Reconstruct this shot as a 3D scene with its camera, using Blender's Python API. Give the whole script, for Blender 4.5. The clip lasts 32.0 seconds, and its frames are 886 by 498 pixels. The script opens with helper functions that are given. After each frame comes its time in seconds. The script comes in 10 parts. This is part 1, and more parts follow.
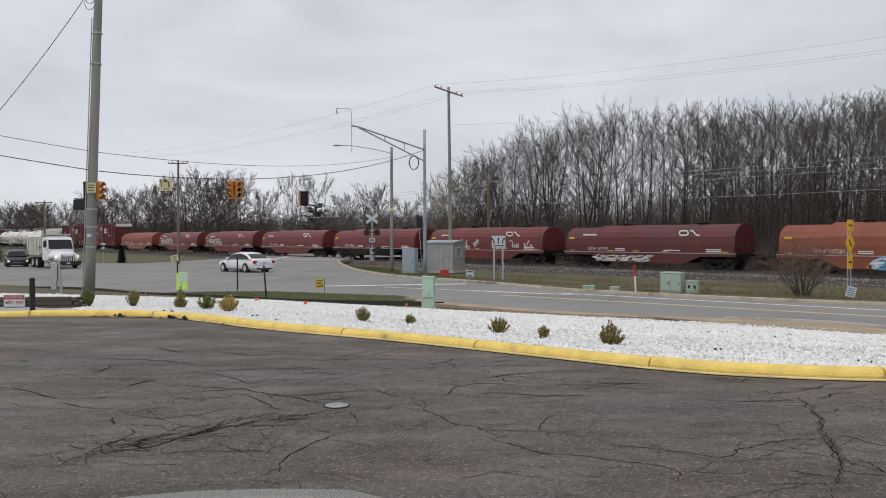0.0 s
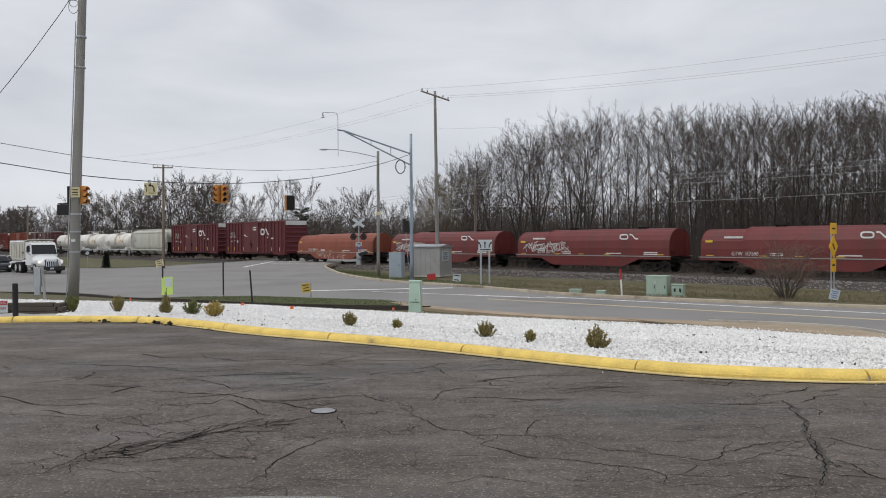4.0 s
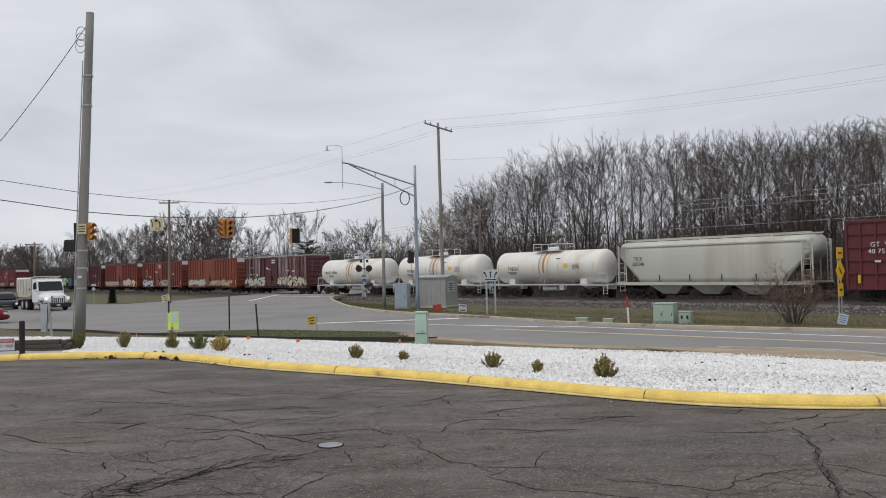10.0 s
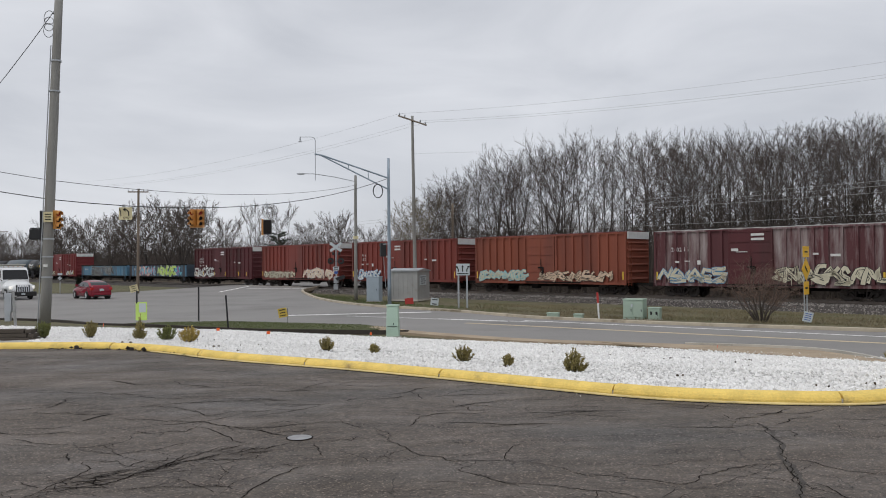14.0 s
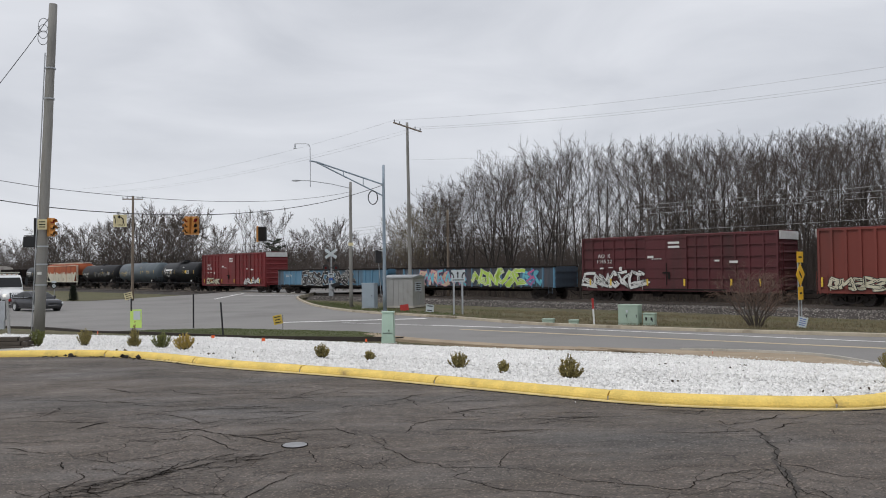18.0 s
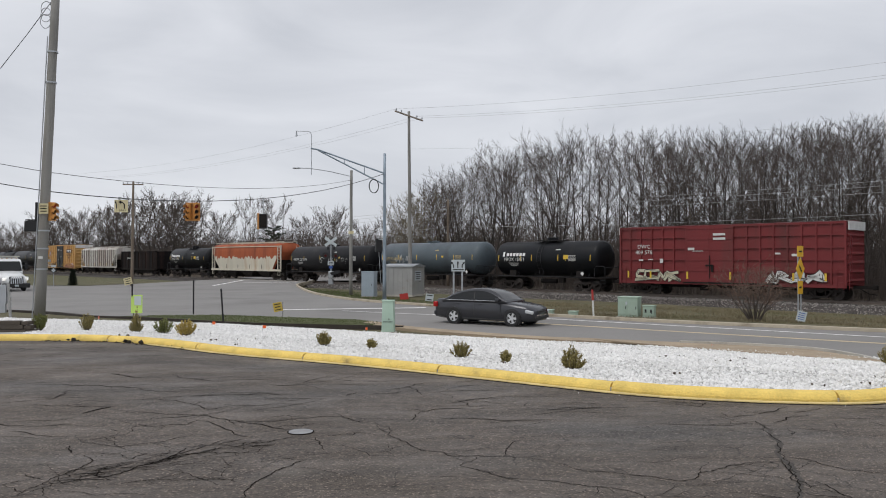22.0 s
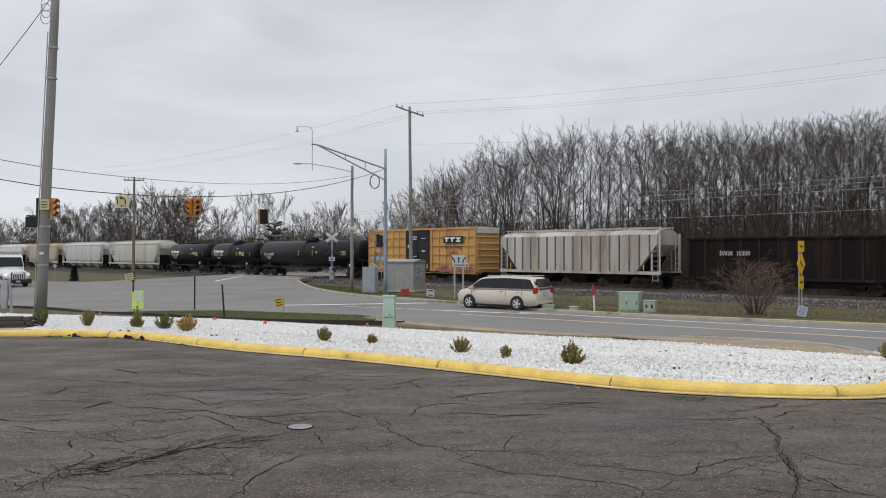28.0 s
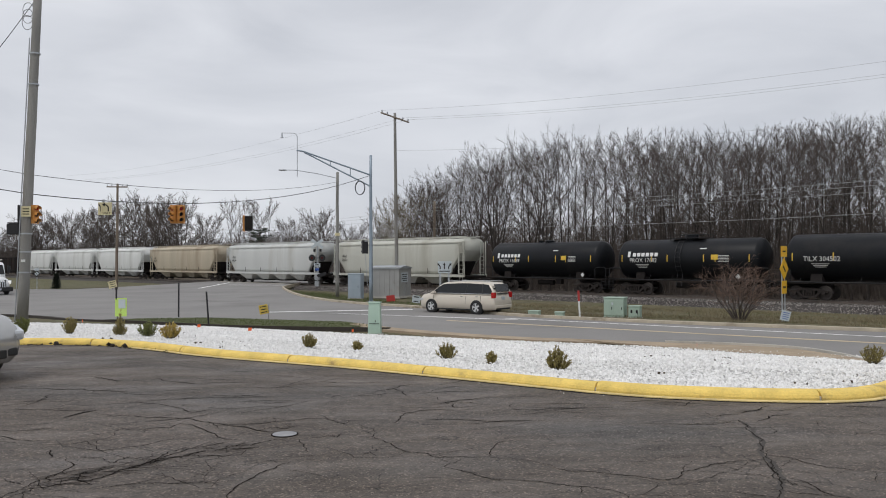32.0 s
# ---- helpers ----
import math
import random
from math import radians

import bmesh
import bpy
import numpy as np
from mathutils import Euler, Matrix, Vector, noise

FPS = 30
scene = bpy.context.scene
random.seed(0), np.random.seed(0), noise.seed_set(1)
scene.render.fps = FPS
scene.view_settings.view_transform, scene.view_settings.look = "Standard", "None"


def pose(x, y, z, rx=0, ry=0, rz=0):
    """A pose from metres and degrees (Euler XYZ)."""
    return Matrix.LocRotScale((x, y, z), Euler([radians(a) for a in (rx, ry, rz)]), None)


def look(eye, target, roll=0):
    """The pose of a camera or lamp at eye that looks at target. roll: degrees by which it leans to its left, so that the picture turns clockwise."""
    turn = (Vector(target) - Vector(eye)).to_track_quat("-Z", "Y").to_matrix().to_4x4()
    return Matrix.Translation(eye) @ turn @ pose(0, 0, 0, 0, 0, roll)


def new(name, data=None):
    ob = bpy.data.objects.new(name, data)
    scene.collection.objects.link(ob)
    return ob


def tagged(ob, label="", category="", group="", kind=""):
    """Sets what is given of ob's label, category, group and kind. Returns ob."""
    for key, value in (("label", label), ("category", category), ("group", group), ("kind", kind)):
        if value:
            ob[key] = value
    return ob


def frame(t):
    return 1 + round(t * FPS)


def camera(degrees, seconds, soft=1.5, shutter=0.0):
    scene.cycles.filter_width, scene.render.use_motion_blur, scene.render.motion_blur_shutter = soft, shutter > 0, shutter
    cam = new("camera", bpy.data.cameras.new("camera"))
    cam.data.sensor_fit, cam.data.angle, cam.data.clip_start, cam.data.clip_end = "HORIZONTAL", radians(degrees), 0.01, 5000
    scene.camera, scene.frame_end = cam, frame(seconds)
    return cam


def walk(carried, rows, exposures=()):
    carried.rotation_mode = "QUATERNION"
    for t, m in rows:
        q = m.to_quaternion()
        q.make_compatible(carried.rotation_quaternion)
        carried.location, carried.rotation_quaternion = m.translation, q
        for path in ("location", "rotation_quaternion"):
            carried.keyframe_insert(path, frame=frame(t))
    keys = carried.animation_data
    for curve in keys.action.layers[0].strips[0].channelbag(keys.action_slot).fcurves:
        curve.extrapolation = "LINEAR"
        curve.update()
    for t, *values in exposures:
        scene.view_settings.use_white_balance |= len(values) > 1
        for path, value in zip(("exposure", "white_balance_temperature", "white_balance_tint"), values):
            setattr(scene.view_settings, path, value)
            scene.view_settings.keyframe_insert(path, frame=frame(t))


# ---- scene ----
cam = camera(58.85, 32.0, soft=1.0)
walk(cam, [
    (0, pose(-0.002, 0.024, 1.492, 89.024, 0.225, -0.014)),
    (0.5, pose(0.002, 0.016, 1.496, 89.085, 0.279, -0.025)),
    (1, pose(0.001, 0.030, 1.494, 89.147, 0.321, -0.063)),
    (1.5, pose(-0.002, 0.024, 1.497, 89.149, 0.420, -0.117)),
    (2, pose(-0.002, 0.032, 1.494, 89.097, 0.557, -0.175)),
    (2.5, pose(0.002, 0.027, 1.494, 89.024, 0.679, -0.296)),
    (3, pose(-0.001, 0.019, 1.493, 89.108, 0.687, -0.471)),
    (3.5, pose(-0.001, 0.022, 1.497, 89.212, 0.505, -0.741)),
    (5.5, pose(0.001, 0.021, 1.495, 89.635, 0.368, -1.399)),
    (6, pose(0.006, 0.020, 1.492, 89.760, 0.429, -1.461)),
    (6.5, pose(0.006, 0.025, 1.492, 89.874, 0.475, -1.515)),
    (7, pose(0.006, 0.016, 1.499, 89.996, 0.592, -1.525)),
    (7.5, pose(0.004, 0.020, 1.500, 90.194, 0.666, -1.510)),
    (8, pose(0.006, 0.010, 1.498, 90.470, 0.833, -1.410)),
    (8.5, pose(0.006, 0.012, 1.499, 90.786, 1.017, -1.220)),
    (9, pose(0.000, 0.009, 1.506, 91.088, 1.180, -0.929)),
    (9.5, pose(-0.003, 0.010, 1.505, 91.340, 1.232, -0.709)),
    (10, pose(0.002, 0.007, 1.506, 91.533, 1.268, -0.590)),
    (10.5, pose(0.004, 0.010, 1.506, 91.627, 1.111, -0.748)),
    (11, pose(0.005, 0.008, 1.506, 91.634, 0.890, -1.118)),
    (11.5, pose(0.001, 0.004, 1.507, 91.566, 0.671, -1.586)),
    (12, pose(-0.001, 0.024, 1.505, 91.449, 0.413, -1.964)),
    (12.5, pose(-0.001, 0.022, 1.501, 91.355, 0.335, -2.199)),
    (13, pose(0.002, 0.021, 1.504, 91.216, 0.346, -2.376)),
    (13.5, pose(0.003, 0.027, 1.499, 91.109, 0.418, -2.491)),
    (14, pose(0.003, 0.021, 1.501, 91.047, 0.516, -2.608)),
    (14.5, pose(0.009, 0.020, 1.500, 91.037, 0.599, -2.724)),
    (16.5, pose(0.010, 0.022, 1.501, 91.316, 0.642, -3.059)),
    (17, pose(0.010, 0.011, 1.503, 91.398, 0.696, -3.013)),
    (17.5, pose(0.011, 0.012, 1.503, 91.479, 0.758, -2.981)),
    (18, pose(0.006, 0.009, 1.504, 91.505, 0.697, -2.953)),
    (18.5, pose(0.007, 0.010, 1.504, 91.442, 0.640, -2.899)),
    (19, pose(0.001, 0.015, 1.502, 91.357, 0.526, -2.898)),
    (19.5, pose(0.007, 0.019, 1.503, 91.283, 0.413, -3.059)),
    (20, pose(-0.001, 0.010, 1.502, 91.230, 0.190, -3.589)),
    (20.5, pose(-0.027, -0.036, 1.510, 91.151, 0.141, -4.206)),
    (21, pose(-0.057, -0.060, 1.510, 91.033, 0.049, -4.426)),
    (21.5, pose(-0.068, -0.043, 1.512, 90.908, -0.058, -3.807)),
    (22, pose(-0.067, -0.008, 1.507, 90.737, -0.066, -3.025)),
    (22.5, pose(-0.067, -0.015, 1.505, 90.653, -0.073, -2.273)),
    (23, pose(-0.065, -0.004, 1.506, 90.598, -0.135, -1.888)),
    (23.5, pose(-0.065, -0.019, 1.504, 90.587, -0.148, -1.915)),
    (24, pose(-0.057, -0.018, 1.510, 90.609, -0.116, -1.943)),
    (24.5, pose(-0.056, -0.008, 1.510, 90.653, -0.113, -2.012)),
    (25, pose(-0.052, -0.017, 1.509, 90.704, -0.029, -2.071)),
    (25.5, pose(-0.058, -0.025, 1.513, 90.746, -0.014, -2.130)),
    (27.5, pose(-0.056, -0.017, 1.508, 90.408, -0.079, -2.711)),
    (28, pose(-0.049, -0.017, 1.506, 90.402, -0.005, -2.939)),
    (28.5, pose(-0.044, -0.016, 1.510, 90.410, -0.024, -3.209)),
    (29, pose(-0.045, -0.030, 1.509, 90.444, 0.000, -3.505)),
    (29.5, pose(-0.045, -0.022, 1.506, 90.441, 0.006, -3.798)),
    (30, pose(-0.051, -0.009, 1.503, 90.424, -0.011, -3.891)),
    (30.5, pose(-0.041, -0.022, 1.507, 90.391, 0.101, -3.913)),
    (31, pose(-0.039, -0.016, 1.507, 90.440, 0.130, -3.958)),
    (31.5, pose(-0.038, -0.018, 1.509, 90.591, 0.262, -4.029)),
    (32, pose(-0.041, -0.007, 1.502, 90.853, 0.186, -3.980))],
    exposures=[(0, 0.02), (6, 0.02), (9, 0.02), (12, -0.05), (14, -0.03), (18, 0.03), (24, 0.03), (32, 0.02)])

# ---- world and light: a bright overcast sky ----
SUN_EL, SUN_ROT = radians(59), radians(227)
world = bpy.data.worlds.new("overcast_sky")
scene.world = world
world.use_nodes = True


def build_world():
    nt = world.node_tree
    nt.nodes.clear()
    out = nt.nodes.new("ShaderNodeOutputWorld")
    bg = nt.nodes.new("ShaderNodeBackground")
    sky = nt.nodes.new("ShaderNodeTexSky")
    sky.sky_type, sky.sun_disc = "NISHITA", False
    sky.sun_elevation, sky.sun_rotation = SUN_EL, SUN_ROT
    co = nt.nodes.new("ShaderNodeTexCoord")
    mp = nt.nodes.new("ShaderNodeMapping")
    mp.inputs["Scale"].default_value = (1.0, 1.0, 3.4)
    n1 = nt.nodes.new("ShaderNodeTexNoise")
    n1.inputs["Scale"].default_value, n1.inputs["Detail"].default_value = 2.6, 6.0
    n1.inputs["Roughness"].default_value = 0.5
    n1.inputs["Distortion"].default_value = 0.5
    ramp = nt.nodes.new("ShaderNodeValToRGB")
    e = ramp.color_ramp.elements
    e[0].position, e[0].color = 0.30, (6.5, 6.75, 7.35, 1)
    e[1].position, e[1].color = 0.68, (8.95, 9.15, 9.7, 1)
    mix = nt.nodes.new("ShaderNodeMix")
    mix.data_type = "RGBA"
    mix.inputs["Factor"].default_value = 0.93
    nt.links.new(co.outputs["Generated"], mp.inputs["Vector"])
    nt.links.new(mp.outputs["Vector"], n1.inputs["Vector"])
    nt.links.new(n1.outputs["Fac"], ramp.inputs["Fac"])
    nt.links.new(sky.outputs["Color"], mix.inputs["A"])
    nt.links.new(ramp.outputs["Color"], mix.inputs["B"])
    nt.links.new(mix.outputs["Result"], bg.inputs["Color"])
    bg.inputs["Strength"].default_value = 0.087
    nt.links.new(bg.outputs["Background"], out.inputs["Surface"])


build_world()
sun_data = bpy.data.lights.new("sun", "SUN")
sun_data.energy, sun_data.angle, sun_data.color = 1.1, radians(25), (1.0, 0.97, 0.93)
sun = new("sun", sun_data)
sun.matrix_world = look((0, 0, 60), (26, 24, 0))

# ---- materials ----


def mat(name, color, rough=0.7, metal=0.0, var=0.15, scale=3.0, grain=40.0, bump=0.1, dirt=None, dirt_amt=0.0,
        island=0.0, streak=False, spec=0.5, coord="Object", bumpdist=0.02):
    """A surface with two scales of colour variation, optional dirt and fine relief."""
    m = bpy.data.materials.new(name)
    m.use_nodes = True
    nt = m.node_tree
    b = nt.nodes["Principled BSDF"]
    b.inputs["Roughness"].default_value = rough
    b.inputs["Metallic"].default_value = metal
    b.inputs["Specular IOR Level"].default_value = spec
    co = nt.nodes.new("ShaderNodeTexCoord")
    vec = co.outputs[coord]
    if streak:
        mp = nt.nodes.new("ShaderNodeMapping")
        mp.inputs["Scale"].default_value = (1.0, 1.0, 0.12)
        nt.links.new(vec, mp.inputs["Vector"])
        svec = mp.outputs["Vector"]
    else:
        svec = vec
    n1 = nt.nodes.new("ShaderNodeTexNoise")
    n1.inputs["Scale"].default_value, n1.inputs["Detail"].default_value = scale, 5.0
    nt.links.new(svec, n1.inputs["Vector"])
    n2 = nt.nodes.new("ShaderNodeTexNoise")
    n2.inputs["Scale"].default_value, n2.inputs["Detail"].default_value = grain, 3.0
    nt.links.new(vec, n2.inputs["Vector"])

    def math_node(op, a, bb):
        q = nt.nodes.new("ShaderNodeMath")
        q.operation = op
        for i, v in enumerate((a, bb)):
            if hasattr(v, "is_output"):
                nt.links.new(v, q.inputs[i])
            else:
                q.inputs[i].default_value = v
        return q.outputs[0]

    s = math_node("ADD", math_node("MULTIPLY", n1.outputs["Fac"], 1.3), math_node("MULTIPLY", n2.outputs["Fac"], 0.7))
    val = math_node("ADD", math_node("MULTIPLY", math_node("SUBTRACT", s, 1.0), 2.2 * var), 1.0)
    if island:
        g = nt.nodes.new("ShaderNodeNewGeometry")
        r = math_node("ADD", math_node("MULTIPLY", math_node("SUBTRACT", g.outputs["Random Per Island"], 0.5), island), 1.0)
        val = math_node("MULTIPLY", val, r)
    mul = nt.nodes.new("ShaderNodeMix")
    mul.data_type, mul.blend_type = "RGBA", "MULTIPLY"
    mul.inputs["Factor"].default_value = 1.0
    mul.inputs["A"].default_value = (*color, 1)
    comb = nt.nodes.new("ShaderNodeCombineColor")
    for i in range(3):
        nt.links.new(val, comb.inputs[i])
    nt.links.new(comb.outputs[0], mul.inputs["B"])
    colour = mul.outputs["Result"]
    if dirt:
        n3 = nt.nodes.new("ShaderNodeTexNoise")
        n3.inputs["Scale"].default_value, n3.inputs["Detail"].default_value = scale * 0.6, 8.0
        n3.inputs["Roughness"].default_value = 0.65
        nt.links.new(svec, n3.inputs["Vector"])
        rp = nt.nodes.new("ShaderNodeValToRGB")
        rp.color_ramp.elements[0].position = 0.62 - 0.35 * dirt_amt
        rp.color_ramp.elements[1].position = 0.78 - 0.25 * dirt_amt
        nt.links.new(n3.outputs["Fac"], rp.inputs["Fac"])
        mx = nt.nodes.new("ShaderNodeMix")
        mx.data_type = "RGBA"
        nt.links.new(rp.outputs["Color"], mx.inputs["Factor"])
        nt.links.new(colour, mx.inputs["A"])
        mx.inputs["B"].default_value = (*dirt, 1)
        colour = mx.outputs["Result"]
    nt.links.new(colour, b.inputs["Base Color"])
    if bump:
        bp = nt.nodes.new("ShaderNodeBump")
        bp.inputs["Strength"].default_value, bp.inputs["Distance"].default_value = bump, bumpdist
        nt.links.new(n2.outputs["Fac"], bp.inputs["Height"])
        nt.links.new(bp.outputs["Normal"], b.inputs["Normal"])
    return m


def glow(name, color, strength):
    m = mat(name, color, 0.4)
    b = m.node_tree.nodes["Principled BSDF"]
    b.inputs["Emission Color"].default_value = (*color, 1)
    b.inputs["Emission Strength"].default_value = strength
    return m


def lot_asphalt():
    """Old parking-lot asphalt: exposed aggregate, worn patches, a net of hairline cracks, damp, shinier spots and sky
    sheen tinted into the colour.
    """
    m = mat("worn_lot_asphalt", (0.094, 0.0755, 0.0605), 0.8, 0, 0.30, 0.35, 60, 0.0, (0.122, 0.098, 0.08), 0.3)
    nt = m.node_tree
    b = nt.nodes["Principled BSDF"]
    base = b.inputs["Base Color"].links[0].from_socket
    co = nt.nodes.new("ShaderNodeTexCoord").outputs["Object"]

    def node(kind, **sockets):
        q = nt.nodes.new(kind)
        for k in sockets:
            v = sockets[k]
            s = q.inputs[k.replace("_", " ")]
            if hasattr(v, "is_output"):
                nt.links.new(v, s)
            else:
                s.default_value = v
        return q

    def calc(op, a, c, clamp=False):
        q = nt.nodes.new("ShaderNodeMath")
        q.operation, q.use_clamp = op, clamp
        for i, v in enumerate((a, c)):
            if hasattr(v, "is_output"):
                nt.links.new(v, q.inputs[i])
            else:
                q.inputs[i].default_value = v
        return q.outputs[0]

    def step(v, lo, hi):
        q = nt.nodes.new("ShaderNodeMapRange")
        nt.links.new(v, q.inputs["Value"])
        q.inputs["From Min"].default_value, q.inputs["From Max"].default_value = lo, hi
        return q.outputs["Result"]

    drawn = node("ShaderNodeMapping", Vector=co, Scale=(0.45, 1.0, 1.0)).outputs["Vector"]
    patch = node("ShaderNodeTexNoise", Vector=drawn, Scale=1.6, Detail=6.0, Roughness=0.65).outputs["Fac"]
    blotch = node("ShaderNodeTexNoise", Vector=co, Scale=8.0, Detail=6.0, Roughness=0.75).outputs["Fac"]
    chip = node("ShaderNodeTexVoronoi", Vector=co, Scale=80.0)
    chip_v = node("ShaderNodeSeparateColor", Color=chip.outputs["Color"]).outputs[0]
    bright, pit = step(chip_v, 0.86, 0.97), step(chip_v, 0.22, 0.05)
    v = calc("ADD", calc("MULTIPLY", calc("SUBTRACT", patch, 0.5), 1.1), 1.0)
    v = calc("ADD", v, calc("MULTIPLY", calc("SUBTRACT", blotch, 0.5), 1.3))
    v = calc("ADD", v, calc("MULTIPLY", bright, 1.5))
    v = calc("SUBTRACT", v, calc("MULTIPLY", pit, 0.5))
    hole = node("ShaderNodeTexVoronoi", Vector=co, Scale=9.0)
    hole_v = calc("MULTIPLY", step(hole.outputs["Distance"], 0.075, 0.045), step(node("ShaderNodeSeparateColor", Color=hole.outputs["Color"]).outputs[1], 0.55, 0.6))
    v = calc("SUBTRACT", v, calc("MULTIPLY", hole_v, 0.9))
    v = calc("MAXIMUM", v, 0.22)
    bend = node("ShaderNodeTexNoise", Vector=co, Scale=2.5, Detail=4.0)
    warp = node("ShaderNodeVectorMath", **{"Vector": co})
    warp.operation = "ADD"
    sc = nt.nodes.new("ShaderNodeVectorMath")
    sc.operation = "SCALE"
    nt.links.new(bend.outputs["Color"], sc.inputs[0])
    sc.inputs["Scale"].default_value = 0.45
    nt.links.new(sc.outputs[0], warp.inputs[1])
    lines = None
    for scale, wide, lo in ((1.25, 0.006, 0.48), (3.4, 0.012, 0.57)):
        vo = node("ShaderNodeTexVoronoi", Vector=warp.outputs[0], Scale=scale)
        vo.feature = "DISTANCE_TO_EDGE"
        mask = step(node("ShaderNodeTexNoise", Vector=co, Scale=0.7 * scale, Detail=3.0).outputs["Fac"], lo, lo + 0.06)
        ln = calc("MULTIPLY", step(vo.outputs["Distance"], wide, wide * 0.3), mask)
        lines = ln if lines is None else calc("MAXIMUM", lines, ln)
    v = calc("MULTIPLY", v, calc("SUBTRACT", 1.0, calc("MULTIPLY", lines, 0.72)))
    mul = nt.nodes.new("ShaderNodeVectorMath")
    mul.operation = "SCALE"
    nt.links.new(base, mul.inputs[0])
    nt.links.new(v, mul.inputs["Scale"])
    # bluish sky sheen painted into the colour in long soft patches
    tone = nt.nodes.new("ShaderNodeMix")
    tone.data_type, tone.blend_type = "RGBA", "MULTIPLY"
    tone.inputs["B"].default_value = (0.9, 1.0, 1.13, 1)
    sheen_bands = node("ShaderNodeMapping", Vector=co, Scale=(0.16, 0.42, 1.0)).outputs["Vector"]
    nt.links.new(step(node("ShaderNodeTexNoise", Vector=sheen_bands, Scale=1.0, Detail=5.0, Roughness=0.6).outputs["Fac"], 0.48, 0.62), tone.inputs["Factor"])
    nt.links.new(mul.outputs[0], tone.inputs["A"])
    nt.links.new(tone.outputs["Result"], b.inputs["Base Color"])
    rough = calc("ADD", calc("MULTIPLY", calc("SUBTRACT", 0.5, patch), 1.0), 0.68, True)
    nt.links.new(rough, b.inputs["Roughness"])
    bp = nt.nodes.new("ShaderNodeBump")
    bp.inputs["Strength"].default_value, bp.inputs["Distance"].default_value = 0.7, 0.010
    hgt = calc("SUBTRACT", calc("ADD", calc("MULTIPLY", chip_v, 0.5), blotch), lines)
    nt.links.new(hgt, bp.inputs["Height"])
    nt.links.new(bp.outputs["Normal"], b.inputs["Normal"])
    return m


M = {}
M["asphalt_lot"] = lot_asphalt()
M["asphalt_road"] = mat("grey_road_asphalt", (0.232, 0.222, 0.212), 0.85, 0, 0.16, 0.25, 30, 0.3, (0.165, 0.157, 0.15), 0.25)
M["asphalt_ramp"] = mat("pale_crossing_asphalt", (0.24, 0.235, 0.23), 0.85, 0, 0.14, 0.3, 30, 0.3)
M["crack"] = mat("crack_filler", (0.02, 0.017, 0.015), 1.0, 0, 0.2, 4, 60, 0.2, spec=0.05)
M["concrete"] = mat("weathered_concrete", (0.48, 0.45, 0.40), 0.85, 0, 0.25, 1.2, 40, 0.3, (0.22, 0.2, 0.17), 0.3)
M["yellow_kerb"] = mat("worn_yellow_kerb_paint", (0.83, 0.60, 0.155), 0.75, 0, 0.22, 4.5, 45, 0.5, (0.36, 0.25, 0.10), 0.14)
M["yellow_lip"] = mat("faded_yellow_gutter_edge", (0.72, 0.56, 0.24), 0.8, 0, 0.25, 3, 40, 0.3, (0.3, 0.25, 0.17), 0.2)
M["stone"] = mat("white_marble_chips", (0.83, 0.82, 0.80), 0.8, 0, 0.12, 1.5, 30, 0.4, island=0.25)
M["stone_bed"] = mat("white_stone_bed", (0.46, 0.45, 0.43), 0.9, 0, 0.35, 1.2, 14, 1.0, bumpdist=0.05)
M["grass"] = mat("spring_grass", (0.10, 0.095, 0.042), 0.9, 0, 0.4, 0.5, 25, 0.8, (0.13, 0.105, 0.055), 0.3, bumpdist=0.06)
M["turf"] = mat("short_green_turf", (0.085, 0.094, 0.034), 0.9, 0, 0.3, 1.0, 30, 0.8, bumpdist=0.04)
M["verge"] = mat("dry_verge_grass", (0.12, 0.105, 0.055), 0.95, 0, 0.45, 0.7, 22, 0.8, (0.085, 0.098, 0.036), 0.3, bumpdist=0.06)
M["far_kerb"] = mat("stained_pale_kerb", (0.46, 0.40, 0.31), 0.85, 0, 0.3, 1.5, 40, 0.3, (0.2, 0.16, 0.11), 0.25)
M["dirt"] = mat("tan_dirt", (0.36, 0.285, 0.20), 0.95, 0, 0.3, 1.0, 25, 0.5)
M["soil"] = mat("dark_edging_soil", (0.05, 0.042, 0.035), 0.95, 0, 0.3, 2.0, 25, 0.6)
M["woodfloor"] = mat("leaf_litter", (0.085, 0.066, 0.045), 0.95, 0, 0.4, 0.4, 12, 0.6)
M["ballast"] = mat("grey_track_ballast", (0.058, 0.05, 0.045), 0.95, 0, 0.4, 1.5, 14, 1.0, (0.09, 0.08, 0.075), 0.3, bumpdist=0.06)
M["ballast_stone"] = mat("ballast_stone", (0.22, 0.20, 0.185), 0.95, 0, 0.2, 4, 20, 0.3, island=1.8)
M["rail"] = mat("rail_steel", (0.18, 0.15, 0.13), 0.45, 0.7, 0.2, 3, 30, 0.1)
M["tie"] = mat("creosoted_tie", (0.06, 0.05, 0.042), 0.9, 0, 0.3, 3, 30, 0.3)
M["marking_white"] = mat("worn_white_marking", (0.84, 0.84, 0.82), 0.8, 0, 0.2, 1.2, 30, 0.2, (0.4, 0.4, 0.4), 0.15)
M["marking_yellow"] = mat("worn_yellow_marking", (0.56, 0.46, 0.30), 0.8, 0, 0.2, 1.2, 30, 0.2, (0.45, 0.37, 0.24), 0.15)
M["pole_wood"] = mat("weathered_pole_wood", (0.25, 0.244, 0.228), 0.85, 0, 0.3, 2.0, 35, 0.4, (0.18, 0.155, 0.125), 0.3, streak=True)
